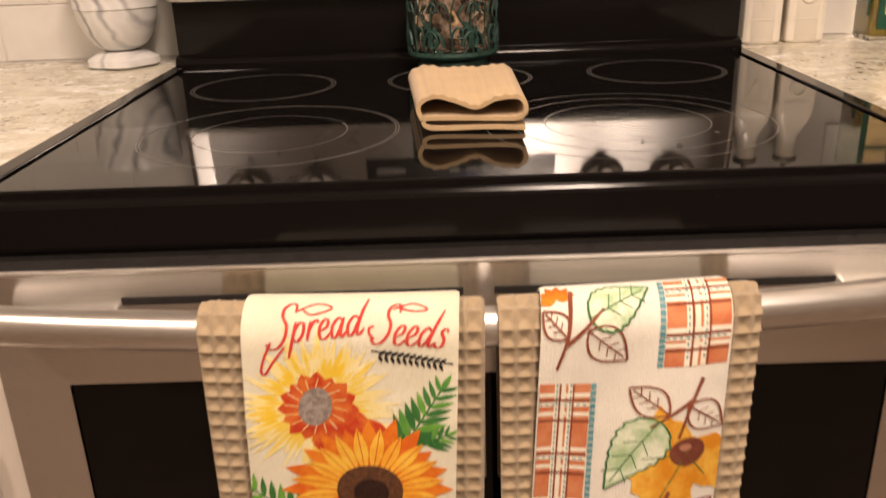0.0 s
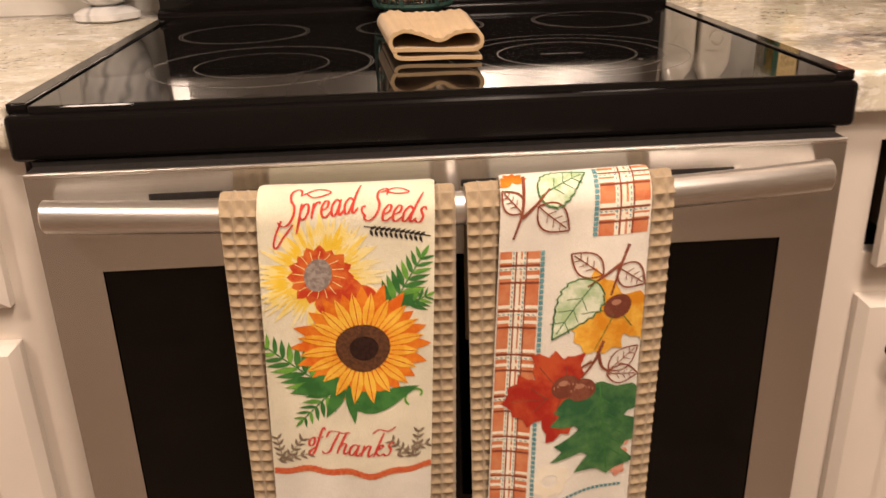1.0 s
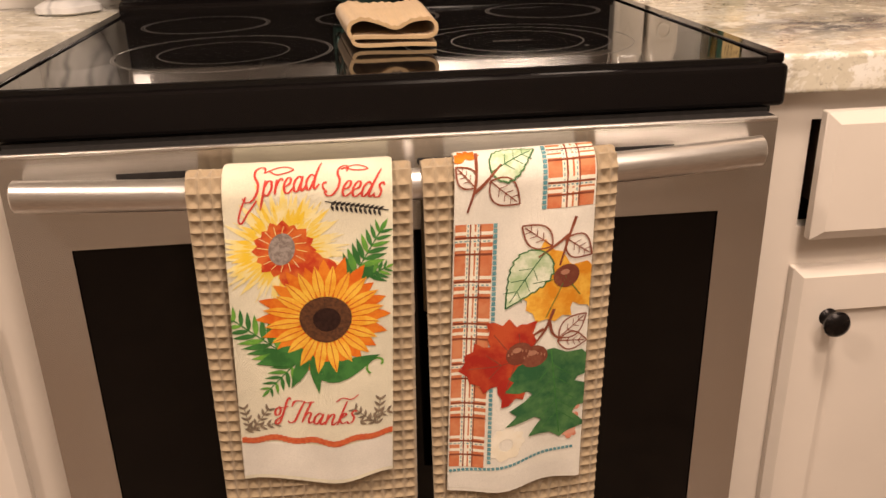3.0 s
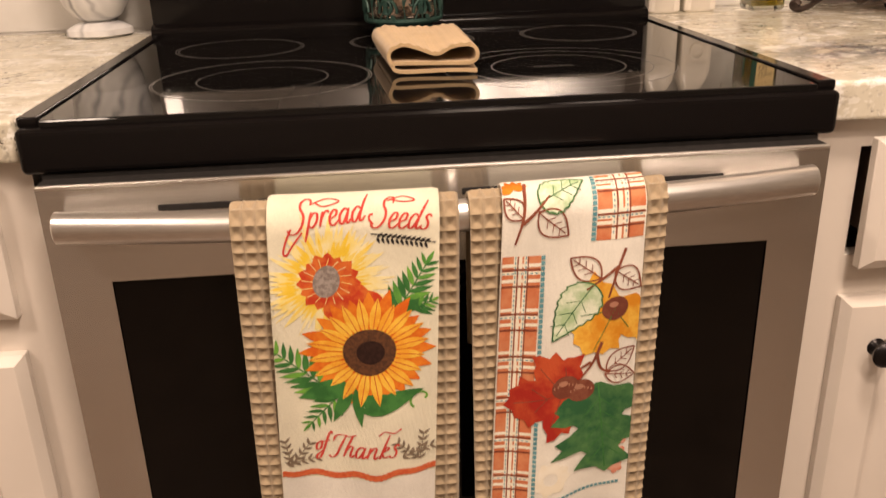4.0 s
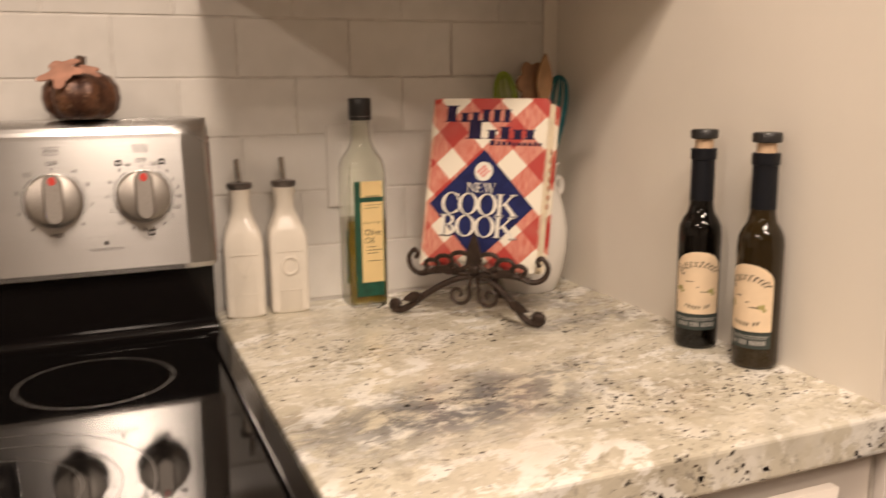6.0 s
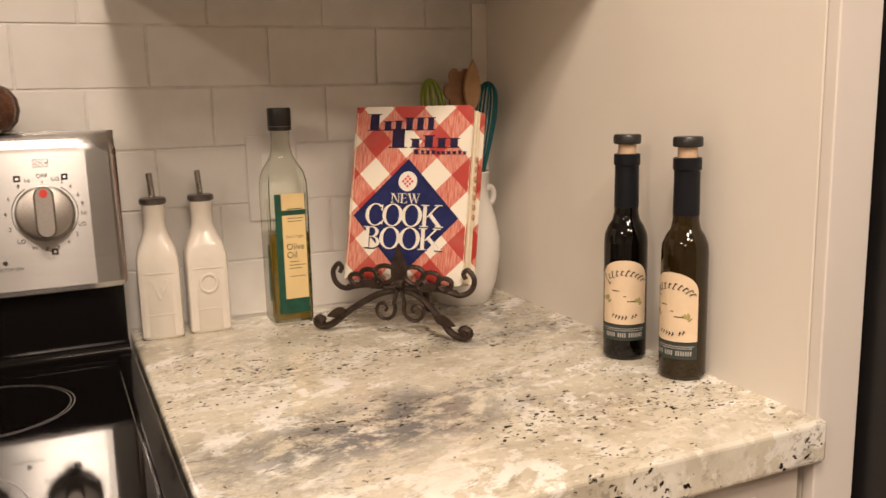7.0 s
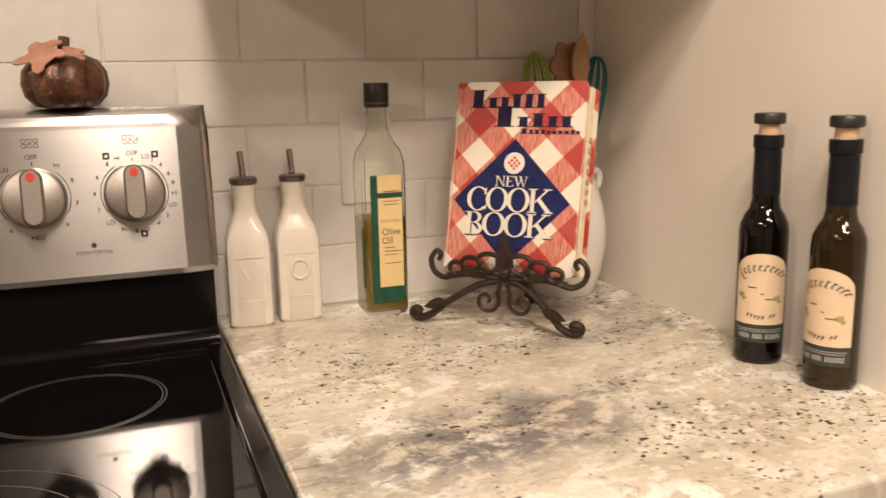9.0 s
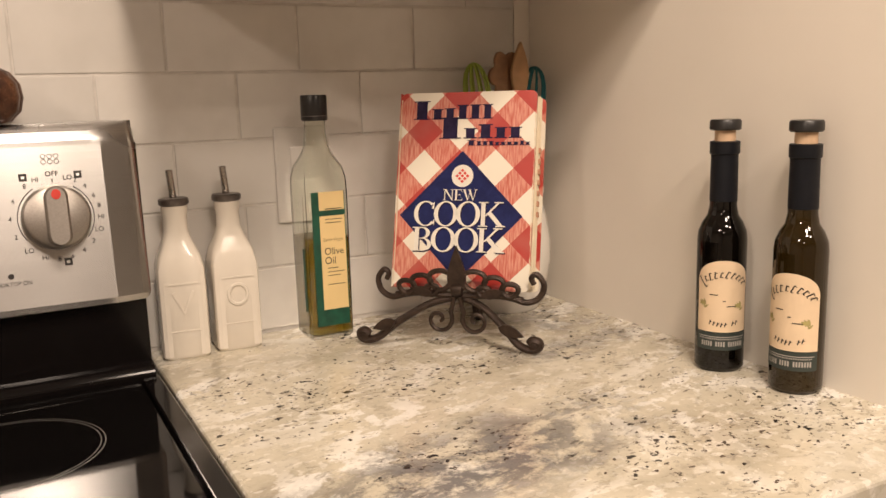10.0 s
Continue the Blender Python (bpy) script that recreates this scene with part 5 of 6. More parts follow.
cap = Print(LEAF, up(11))
for x, y, a0 in ((0.079, 0.208, -0.35), (0.064, 0.202, -0.1)):
    for k in range(7):
        a = a0 + 0.16 * (k - 3)
        cap.add(bar(x + 0.0034 * (k - 3) * math.cos(a0) - 0.0006, y - 0.005 + 0.0011 * abs(k - 3), x + 0.0034 * (k - 3) * math.cos(a0) + 0.0006, y - 0.0025 + 0.0011 * abs(k - 3)))
cap.done("printed_acorn_marks", ACORN_SHINE, leafy)
veins = Print(LEAF, up(10))
red_veins = Print(LEAF, up(9))
for x, y, a, k in ((0.068, 0.207, 2.95, 0.052), (0.062, 0.208, 4.05, 0.036), (0.062, 0.208, 1.85, 0.036), (0.066, 0.207, 4.6, 0.026), (0.048, 0.211, 3.75, 0.018), (0.048, 0.211, 2.25, 0.018)):
    red_veins.add(band([(x, y), (x + k * math.cos(a), y + k * math.sin(a))], 0.0008))
red_veins.done("printed_red_leaf_veins", BROWN, leafy)
for x, y, a, k in ((0.104, 0.126, 1.95, 0.046), (0.103, 0.128, 3.0, 0.030), (0.103, 0.128, 0.9, 0.026)):
    veins.add(band([(x, y), (x + k * math.cos(a), y + k * math.sin(a))], 0.0007))
for k in range(5):
    t = 0.2 + 0.15 * k
    x, y = 0.0945 + math.cos(1.42) * 0.096 * t, 0.202 + math.sin(1.42) * 0.090 * t
    for side in (1, -1):
        veins.add(band([(x, y), (x + 0.024 * math.cos(1.42 + side * 0.8), y + 0.024 * math.sin(1.42 + side * 0.8))], 0.0007))
veins.add(band([(0.0945, 0.202), (0.0945 + math.cos(1.42) * 0.098, 0.202 + math.sin(1.42) * 0.098)], 0.0012))
veins.done("printed_leaf_veins", DARK_GREEN, leafy)
pink = Print(LEAF, up(5))
for y, r in ((0.268, 0.012), (0.286, 0.013), (0.300, 0.010)):
    pink.add(lobed(0.121, y, 3.0, r, 5, 2, 0.3))
pink.done("printed_pink_leaf", PINK_DYE, leafy)
blot = Print(LEAF, up(1))
for i in range(8):
    a = i * 2.4
    blot.add(lobed(0.056 + 0.012 * math.cos(a), 0.300 + 0.012 * math.sin(a), a, 0.008, 5, 2, 0.2))
blot.done("printed_cream_flower", CREAM_DYE, leafy)
Print(LEAF, up(1)).add(bar(0.0003, 0.334, 0.1285, 0.351)).done("hem", TOWEL_HEM, leafy, "plain white hem")

# ---- on the cooktop ----
TOP_Z = 0.9166
# a dishcloth folded over and over; its cut edge shows the open loop in front
LOOP = [(0.050, 0.0035), (0.020, 0.0042), (-0.030, 0.0035), (-0.044, 0.0055), (-0.046, 0.0105), (-0.038, 0.0125), (0.030, 0.0115), (0.046, 0.0135), (0.0505, 0.0200),
        (0.0480, 0.0275), (0.040, 0.0305), (0.022, 0.0285), (0.004, 0.0215), (-0.016, 0.0275), (-0.034, 0.0315), (-0.0475, 0.0270), (-0.0510, 0.0195), (-0.0475, 0.0110)]
path = spline([(x, 0, z) for x, z in LOOP], 9)
cloth = bmesh.new()
rows = []
STEPS = 34
for k in range(STEPS + 1):
    t = k / STEPS
    y = 0.126 + 0.160 * t
    grow = 0.91 + 0.12 * t
    row = []
    for side in (1, -1):
        line = []
        for i, p in enumerate(path):
            a, b = path[max(i - 1, 0)], path[min(i + 1, len(path) - 1)]
            d = (b - a).normalized()
            nrm = Vector((-d.z, 0, d.x)) * (0.0019 * side)
            level = max(p.z, 0.0265 + 0.0025 * math.cos(p.x * 40)) if (p.z > 0.0205 and abs(p.x) < 0.046) else p.z
            tall = p.z + (level - p.z) * min(1.0, 1.6 * t)
            rib = 0.0007 * math.sin(p.x * 640) if (p.z > 0.020 and side == -1) else 0.0
            x = p.x * grow + 0.007 - 0.006 * t
            bow = 0.004 * math.sin(p.x * 28 + 0.6) - 0.16 * p.x * (1 - 0.3 * t)
            line.append(cloth.verts.new((x + nrm.x, y + bow, TOP_Z + 0.0022 + max(tall - 0.0022, 0) + nrm.z + rib)))
        row.append(line)
    rows.append(row)
for r0, r1 in zip(rows, rows[1:]):
    for s in (0, 1):
        for i in range(len(path) - 1):
            cloth.faces.new((r0[s][i], r0[s][i + 1], r1[s][i + 1], r1[s][i]))
    for i in (0, len(path) - 1):
        cloth.faces.new((r0[0][i], r1[0][i], r1[1][i], r0[1][i]))
for r in (rows[0], rows[-1]):
    for i in range(len(path) - 1):
        cloth.faces.new((r[0][i], r[0][i + 1], r[1][i + 1], r[1][i]))
tagged(part("folded_dishcloth", cloth, FOLDED_TAN), "tan ribbed dishcloth folded flat on the black cooktop", "dishcloth")

# the candle holder: mercury glass cup in a teal scrollwork sleeve
CX, CY, CR = -0.004, 0.472, 0.0550
holder = thing("candle_holder", (CX, CY, TOP_Z), "teal scrollwork metal candle holder with a mercury glass cup", "candle holder")
at = Matrix.Translation((CX, CY, TOP_Z))
part("foot", lathe([(0, 0.0002), (0.043, 0.0002), (0.044, 0.004), (0.040, 0.012), (0.044, 0.017), (0.0, 0.017)], 40, m=at), VERDIGRIS, holder, "dark teal foot")
cup = [(0, 0.019), (0.047, 0.019), (0.0505, 0.023)] + [(0.0525, 0.026 + 0.0036 * i) for i in range(24)] + [(0.0530, 0.112), (0.0505, 0.112), (0.0475, 0.030), (0, 0.028)]
part("glass_cup", lathe(cup, 112, m=at, wobble=lambda a, z: 1.0 + 0.012 * math.sin(9 * a + 0.7) * math.sin((z - 0.02) * 205)), MERCURY, holder, "dimpled silver mercury glass cup")
part("base_ring", lathe([(CR - 0.004, 0.0171), (CR - 0.001, 0.0171), (CR + 0.0005, 0.020), (CR - 0.0003, 0.024), (CR - 0.002, 0.024), (CR - 0.004, 0.0171)], 48, m=at), VERDIGRIS, holder)
part("rim_ring", lathe([(0.0510, 0.1122), (0.0545, 0.1122), (0.0550, 0.1135), (0.0540, 0.1148), (0.0515, 0.1148), (0.0510, 0.1122)], 48, m=at), VERDIGRIS, holder)


def on_drum(a, z, r=CR):
    return (CX + r * math.cos(a), CY + r * math.sin(a), TOP_Z + z)


def scroll(a0, z0, size, hand, up=1):
    """A curling vine stem on the drum."""
    pts = []
    for k in range(20):
        t = k / 19
        r = size * (1 - 0.80 * t)
        th = 5.2 * t
        pts.append(on_drum(a0 + hand * (0.5 * size - r * math.cos(th) * 0.55) / CR, z0 + up * (r * math.sin(th) * 0.9 + 0.006 * t)))
    return pts


for i in range(14):
    a = 2 * math.pi * i / 14
    hand = 1 if i % 2 else -1
    lace = tube(scroll(a, 0.032, 0.022, hand), lambda t: 0.0021 - 0.0010 * t, 5)
    part("scrollwork", tube(scroll(a + 0.2, 0.041, 0.016, -hand), lambda t: 0.0017 - 0.0008 * t, 5), VERDIGRIS, holder)
    if i % 2:
        stem = spline([on_drum(a, 0.022), on_drum(a + 0.16 * hand, 0.045), on_drum(a - 0.10 * hand, 0.066), on_drum(a + 0.02 * hand, 0.080)], 6)
        part("vine_stem", tube(stem, 0.0011, 5), VERDIGRIS, holder)
    for k in range(3):
        p = Vector(on_drum(a + 0.13 * hand, 0.030 + 0.012 * k))
        b = prism(petal(0, 0, radians(60 + 40 * k) * hand, 0.011, 0.006), -0.0006, 0.0006)
        b.transform(Matrix.Translation(p) @ Matrix.Rotation(a + 0.13 * hand + math.pi / 2, 4, "Z") @ Matrix.Rotation(math.pi / 2, 4, "X"))
        part("metal_leaf", b, VERDIGRIS, holder)
    part("scrollwork", lace, VERDIGRIS, holder)
    part("scrollwork", tube(scroll(a + 0.1, 0.070, 0.014, hand), lambda t: 0.0013 - 0.0006 * t, 5), VERDIGRIS, holder)
    part("scrollwork", tube(scroll(a - 0.1, 0.096, 0.013, -hand), lambda t: 0.0013 - 0.0006 * t, 5), VERDIGRIS, holder)
    stay = spline([on_drum(a + 0.22, 0.022), on_drum(a + 0.16, 0.060), on_drum(a + 0.26, 0.090), on_drum(a + 0.20, 0.113)], 5)
    part("vine_stem", tube(stay, 0.0010, 5), VERDIGRIS, holder)

# ---- on the worktop beside the mortar ----
at = Matrix.Translation((-0.456, 0.592, COUNTER_Z))
mortar = thing("mortar", at, "grey veined marble mortar with a lobed foot on the granite worktop", "mortar")
part("foot", lathe([(0, 0.0003), (0.040, 0.0003), (0.047, 0.004), (0.046, 0.012), (0.034, 0.019), (0.024, 0.022), (0, 0.022)], 64, m=at, wobble=lambda a, z: 1.0 + 0.05 * math.cos(5 * a)), MARBLE, mortar)
part("bowl", lathe([(0, 0.0225), (0.022, 0.023), (0.034, 0.030), (0.045, 0.045), (0.0515, 0.064), (0.0535, 0.078), (0.0550, 0.079), (0.0550, 0.083), (0.0545, 0.085), (0.0570, 0.110), (0.0590, 0.136),
                    (0.057, 0.140), (0.051, 0.137), (0.048, 0.110), (0.042, 0.070), (0.0, 0.045)], 56, m=at), MARBLE, mortar)

# ---- along the tiled wall ----


def cruet(x, y, turn, letter, label):
    """A square cream ceramic cruet with a pewter stopper and a pouring spout."""
    m = pose(x, y, COUNTER_Z, 0, 0, turn)
    t = thing("cruet", m, label, "bottle", "pair of cream oil and vinegar cruets")
    body = square_lathe([(0, 0.0003, 1), (0.0235, 0.0003, 1), (0.0262, 0.004, 1), (0.0262, 0.088, 1), (0.0258, 0.102, 0.9), (0.0225, 0.116, 0.7), (0.0165, 0.130, 0.35), (0.0135, 0.142, 0.05), (0.0130, 0.158, 0),
                         (0.0142, 0.162, 0), (0.0142, 0.171, 0), (0.0, 0.171, 0)], m=m)
    part("body", body, CREAM_CERAMIC, t)
    q = m @ Matrix.Translation((0, -0.0262, 0.066)) @ Matrix.Rotation(math.pi / 2, 4, "X")
    raised = prism(bar(-0.017, 0.019, 0.017, 0.0205), -0.001, 0.0009, m=q)
    prism(bar(-0.017, -0.034, 0.017, -0.0328), -0.001, 0.0007, bm=raised, m=q)
    if letter == "V":
        prism(band([(-0.010, 0.011), (0, -0.013), (0.010, 0.011)], 0.0045), -0.001, 0.0011, bm=raised, m=q)
    else:
        tube([q @ Vector((0.0105 * math.cos(a), 0.0115 * math.sin(a), 0.0004)) for a in (2 * math.pi * i / 32 for i in range(32))], 0.0021, 6, bm=raised, closed=True)
    part("raised_letter", raised, CREAM_CERAMIC, t, "raised letter and rules in the glaze")
    part("stopper", lathe([(0.0, 0.1705), (0.0150, 0.1705), (0.0165, 0.172), (0.0165, 0.177), (0.0150, 0.1785), (0, 0.1785)], 32, m=m), PEWTER, t, "pewter stopper")
    lean = m @ Matrix.Translation((0, 0, 0.178)) @ Matrix.Rotation(radians(-4), 4, "Y")
    part("spout", lathe([(0.0034, -0.002), (0.0040, 0.0), (0.0040, 0.0315), (0.0030, 0.0315), (0.0030, 0.004), (0.0034, -0.002)], 16, m=lean), SPOUT_STEEL, t, "steel pouring spout")


cruet(0.4215, 0.6150, -6, "V", "cream ceramic vinegar cruet with raised letter V and steel spout")
cruet(0.4810, 0.6185, -3, "O", "cream ceramic oil cruet with raised letter O and steel spout")

BX, BY = 0.5855, 0.6010
at = Matrix.Translation((BX, BY, COUNTER_Z))
oil = thing("olive_oil_bottle", at, "square clear glass olive oil bottle half full of green oil", "bottle")
at = at @ Matrix.Diagonal((0.93, 0.93, 1, 1))
shell = [(0, 0.0004, 1), (0.0265, 0.0004, 1), (0.0295, 0.005, 1), (0.0300, 0.172, 1), (0.0294, 0.191, 0.95), (0.0262, 0.204, 0.8), (0.0195, 0.215, 0.45), (0.0152, 0.226, 0.1), (0.0135, 0.242, 0), (0.0132, 0.262, 0)]
inner = [(0.0120, 0.262, 0), (0.0122, 0.242, 0), (0.0137, 0.226, 0.1), (0.0180, 0.214, 0.45), (0.0247, 0.203, 0.8), (0.0279, 0.190, 0.95), (0.0284, 0.171, 1), (0.0280, 0.008, 1), (0, 0.007, 1)]
glass_ob = part("glass", square_lathe(shell + inner, m=at), CLEAR_GLASS, oil, "clear glass")
glass_ob.visible_shadow = False
oil_ob = part("oil", square_lathe([(0, 0.0072, 1), (0.0278, 0.0082, 1), (0.0282, 0.122, 1), (0, 0.1222, 1)], m=at), OIL, oil, "green-gold olive oil")
oil_ob.visible_shadow = False
part("cap", lathe([(0, 0.2565), (0.0155, 0.2565), (0.0165, 0.258), (0.0165, 0.284), (0.0155, 0.286), (0, 0.286)], 36, m=at), BLACK_PLASTIC, oil, "black screw cap")
part("cap_ring", lathe([(0.0166, 0.2615), (0.0169, 0.2615), (0.0169, 0.2625), (0.0166, 0.2625), (0.0166, 0.2615)], 36, m=at), PEWTER, oil)
face = at @ Matrix.Translation((0, -0.0303, 0)) @ Matrix.Rotation(math.pi / 2, 4, "X")
label = part("label", prism(bar(-0.0210, 0.0175, 0.0225, 0.176), -0.0002, 0.0004, m=face), LABEL_GREEN, oil, "green and yellow paper label")
side = at @ Matrix.Translation((-0.0303, 0, 0)) @ Matrix.Rotation(-math.pi / 2, 4, "Z") @ Matrix.Rotation(math.pi / 2, 4, "X")
part("label_side", prism(bar(0.016, 0.035, 0.0225, 0.110), -0.0002, 0.0004, m=side), LABEL_GREEN, label, "green leaf side of the label")
part("label_field", prism(bar(-0.0115, 0.0370, 0.0215, 0.176), 0.0004, 0.0006, m=face), LABEL_YELLOW, label, "yellow label field")
part("label_strip", prism(bar(-0.0205, 0.148, 0.0220, 0.1545), 0.0006, 0.0008, m=face), LABEL_GREEN, label)
for words, x, y, w, h, mat in (("Olive", 0.0055, 0.1065, 0.025, 0.0085, DARK_INK), ("Oil", 0.000, 0.0955, 0.014, 0.0085, DARK_INK), ("Extra Virgin", 0.0050, 0.1195, 0.025, 0.0052, plain("brown_lettering", (0.20, 0.13, 0.06), 0.6))):
    b = fitted_text(words, w, h)
    b.transform(face @ Matrix.Translation((x, y, 0.0008)))
    part("label_lettering", b, mat, label, sharp=0)
lines = flat(bar(-0.004, 0.0860, 0.010, 0.0868))
for x0, y0, x1, y1 in ((-0.004, 0.0815, 0.019, 0.0823), (-0.004, 0.0772, 0.013, 0.0780), (-0.004, 0.0665, 0.018, 0.0672), (-0.004, 0.1555, 0.018, 0.1565), (-0.004, 0.1435, 0.018, 0.1442), (-0.004, 0.1395, 0.016, 0.1402)):
    joined(lines, flat(bar(x0, y0, x1, y1)))
lines.transform(face @ Matrix.Translation((0, 0, 0.0009)))
part("label_small_print", lines, DARK_INK, label, sharp=0)

plate = thing("outlet_plate", (0.584, WALL_Y, 1.105), "white plastic cover plate on the tiled wall", "cover plate")
part("plate", box(0.549, 0.619, WALL_Y - 0.0045, WALL_Y - 0.0005, 1.047, 1.163, 0.002, 2), PLATE_WHITE, plate)
for z in (1.085, 1.125):
    part("socket", box(0.568, 0.600, WALL_Y - 0.0056, WALL_Y - 0.004, z - 0.014, z + 0.014, 0.001), PLATE_WHITE, plate)

# ---- the cookbook on its iron easel ----
E1, E2 = Vector((0.695, -0.719, 0)), Vector((0.719, 0.695, 0))
STAND = Matrix(((E1.x, E2.x, 0, 0.6790), (E1.y, E2.y, 0, 0.4620), (0, 0, 1, COUNTER_Z), (0, 0, 0, 1)))
easel = thing("cookbook_easel", STAND, "dark bronze wrought iron easel with scrolled feet", "book stand")


def iron(name, bm, label=""):
    bm.transform(STAND)
    return part(name, bm, IRON, easel, label)


LX, LY = 0.011, 0.010  # the ledge's middle, behind the splayed front feet
for s in (-1, 1):
    pts = [(s * 0.004 + LX, 0.010, 0.058), (s * 0.030 + LX * 0.7, 0.007, 0.050), (s * 0.060 + LX * 0.3, 0.001, 0.030), (s * 0.080, -0.002, 0.012), (s * 0.094, -0.003, 0.0062), (s * 0.103, -0.003, 0.0085), (s * 0.1045, -0.003, 0.0145), (s * 0.098, -0.003, 0.0165), (s * 0.0945, -0.003, 0.0125)]
    leg = tube(spline(pts, 6), lambda t: 0.0040 + 0.0016 * t, 8)
    lathe([(0, -0.006), (0.005, -0.004), (0.0062, 0), (0.005, 0.004), (0, 0.006)], 12, bm=leg, m=Matrix.Translation((s * 0.0985, -0.003, 0.0105)) @ Matrix.Rotation(math.pi / 2, 4, "X"))
    b = prism(petal(0, 0, 0.0, 0.030, 0.013), -0.0016, 0.0016)
    b.transform(Matrix.Translation((s * 0.060, -0.006, 0.031)) @ Matrix.Rotation(math.pi / 2, 4, "X") @ Matrix.Rotation(-0.35 if s > 0 else math.pi + 0.35, 4, "Z"))
    joined(leg, b)
    iron("front_leg", leg, "leg with a leaf and a curled foot")
    c = [(LX + s * (0.0215 + 0.0165 * (1 - 0.86 * t) * math.cos(7.8 * t + 2.6)), 0.002, 0.034 + 0.0165 * (1 - 0.86 * t) * math.sin(7.8 * t + 2.6)) for t in (i / 30 for i in range(31))]
    iron("scroll", tube([(LX + s * 0.003, 0.003, 0.060)] + c, lambda t: 0.0027 - 0.0006 * t, 7))
    hook = [(LX + sx * s, sy, sz) for sx, sy, sz in ((0.060, 0.006, 0.062), (0.078, 0.008, 0.056), (0.092, 0.010, 0.062), (0.0965, 0.011, 0.076), (0.089, 0.011, 0.087), (0.083, 0.010, 0.083), (0.086, 0.010, 0.076))]
    iron("end_hook", tube(spline(hook, 7), lambda t: 0.0038 - 0.0008 * t, 8))
    for k, (cx, cz, r) in enumerate(((0.0195, 0.078, 0.0130), (0.0420, 0.074, 0.0110), (0.0600, 0.069, 0.0090), (0.0300, 0.0665, 0.0065))):
        loop = [(LX + s * (cx + r * math.cos(a) * (1 + 0.25 * math.sin(a))), LY - 0.005, cz + r * math.sin(a) * 0.85) for a in (2 * math.pi * i / 22 for i in range(22))]
        iron("ornament_loop", tube(loop, 0.0031, 7, closed=True))
    leaf = prism(petal(0, 0, 0, 0.028, 0.011), -0.0018, 0.0018)
    leaf.transform(Matrix.Translation((LX + s * 0.028, LY - 0.007, 0.062)) @ Matrix.Rotation(math.pi / 2, 4, "X") @ Matrix.Rotation(0.25 if s > 0 else math.pi - 0.25, 4, "Z"))
    iron("ornament_leaf", leaf)
    rest = tube(spline([(LX + s * 0.035, 0.052, 0.060), (LX + s * 0.033, 0.062, 0.110), (s * 0.020, 0.075, 0.190), (0, 0.082, 0.215)], 6), 0.0034, 7)
    iron("back_rest", rest)
iron("ledge", tube(spline([(LX + dx, LY + dy, dz) for dx, dy, dz in ((-0.074, -0.002, 0.058), (-0.045, -0.002, 0.0625), (0, -0.001, 0.0600), (0.045, -0.002, 0.0625), (0.074, -0.002, 0.058))], 8), 0.0042, 8), "ledge bar that holds the book")
iron("shelf_rod", tube([(LX - 0.055, LY, 0.0600), (LX - 0.055, 0.054, 0.0600)], 0.0032, 7))
iron("shelf_rod", tube([(LX + 0.055, LY, 0.0600), (LX + 0.055, 0.054, 0.0600)], 0.0032, 7))
spear = prism(petal(0, 0, math.pi / 2, 0.056, 0.021, 12, 0.62), -0.0022, 0.0022)
spear.transform(Matrix.Translation((LX, LY - 0.006, 0.062)) @ Matrix.Rotation(math.pi / 2, 4, "X"))
iron("spear_tip", spear, "leaf-shaped spear tip")
collar = lathe([(0, -0.008), (0.006, -0.006), (0.0075, 0), (0.006, 0.006), (0, 0.008)], 14, m=Matrix.Translation((LX, LY - 0.006, 0.068)) @ Matrix.Rotation(math.pi / 2, 4, "Y"))
iron("collar", collar)
iron("rear_leg", tube(spline([(0, 0.082, 0.215), (0, 0.095, 0.12), (0, 0.116, 0.02), (0, 0.126, 0.0055), (0, 0.133, 0.008)], 7), lambda t: 0.0036 + 0.0018 * t, 8))

LEAN = radians(14.6)
BOOK = STAND @ Matrix.Translation((0.0095, 0.0160, 0.0655)) @ Matrix.Rotation(math.pi / 2 - LEAN, 4, "X")
BW, BH, BT = 0.0805, 0.2260, 0.034
book = thing("cookbook", BOOK, "worn red checked cookbook with a navy diamond on the easel", "book")


def leafed(bm, name, mat, parent, label="", sharp=30):
    bm.transform(BOOK)
    return part(name, bm, mat, parent, label, sharp=sharp)


def round_rect(x0, y0, x1, y1, r, n=5):
    out = []
    for cx, cy, a0 in ((x1 - r, y1 - r, 0), (x0 + r, y1 - r, 90), (x0 + r, y0 + r, 180), (x1 - r, y0 + r, 270)):
        out += [(cx + r * math.cos(radians(a0 + 90 * i / n)), cy + r * math.sin(radians(a0 + 90 * i / n))) for i in range(n + 1)]
    return out


leafed(prism(round_rect(-BW, 0, BW, BH, 0.007), -0.0022, 0.0), "front_cover", COVER, book, "red checked front cover")
leafed(prism(round_rect(-BW, 0.001, BW + 0.004, BH - 0.002, 0.006), -BT, -BT + 0.0022), "back_cover", COVER, book)
edge_line = [(BW - 0.004 + 0.0055 * math.sin(math.pi * (i + 0.5) / 24) + 0.0011 * rnd.uniform(-1, 1), -0.0024 - i * (BT - 0.005) / 24) for i in range(25)]
block = bmesh.new()
lower = [block.verts.new((x, 0.004, z)) for x, z in edge_line] + [block.verts.new((-BW + 0.003, 0.004, z)) for z in (-BT + 0.0026, -0.0024)]
upper_v = [block.verts.new((v.co.x, BH - 0.005, v.co.z)) for v in lower]
for i in range(len(lower)):
    j = (i + 1) % len(lower)
    block.faces.new((lower[i], lower[j], upper_v[j], upper_v[i]))
block.faces.new(lower[::-1])
block.faces.new(upper_v)
leafed(block, "page_block", PAGES, book, "thick block of yellowed pages")
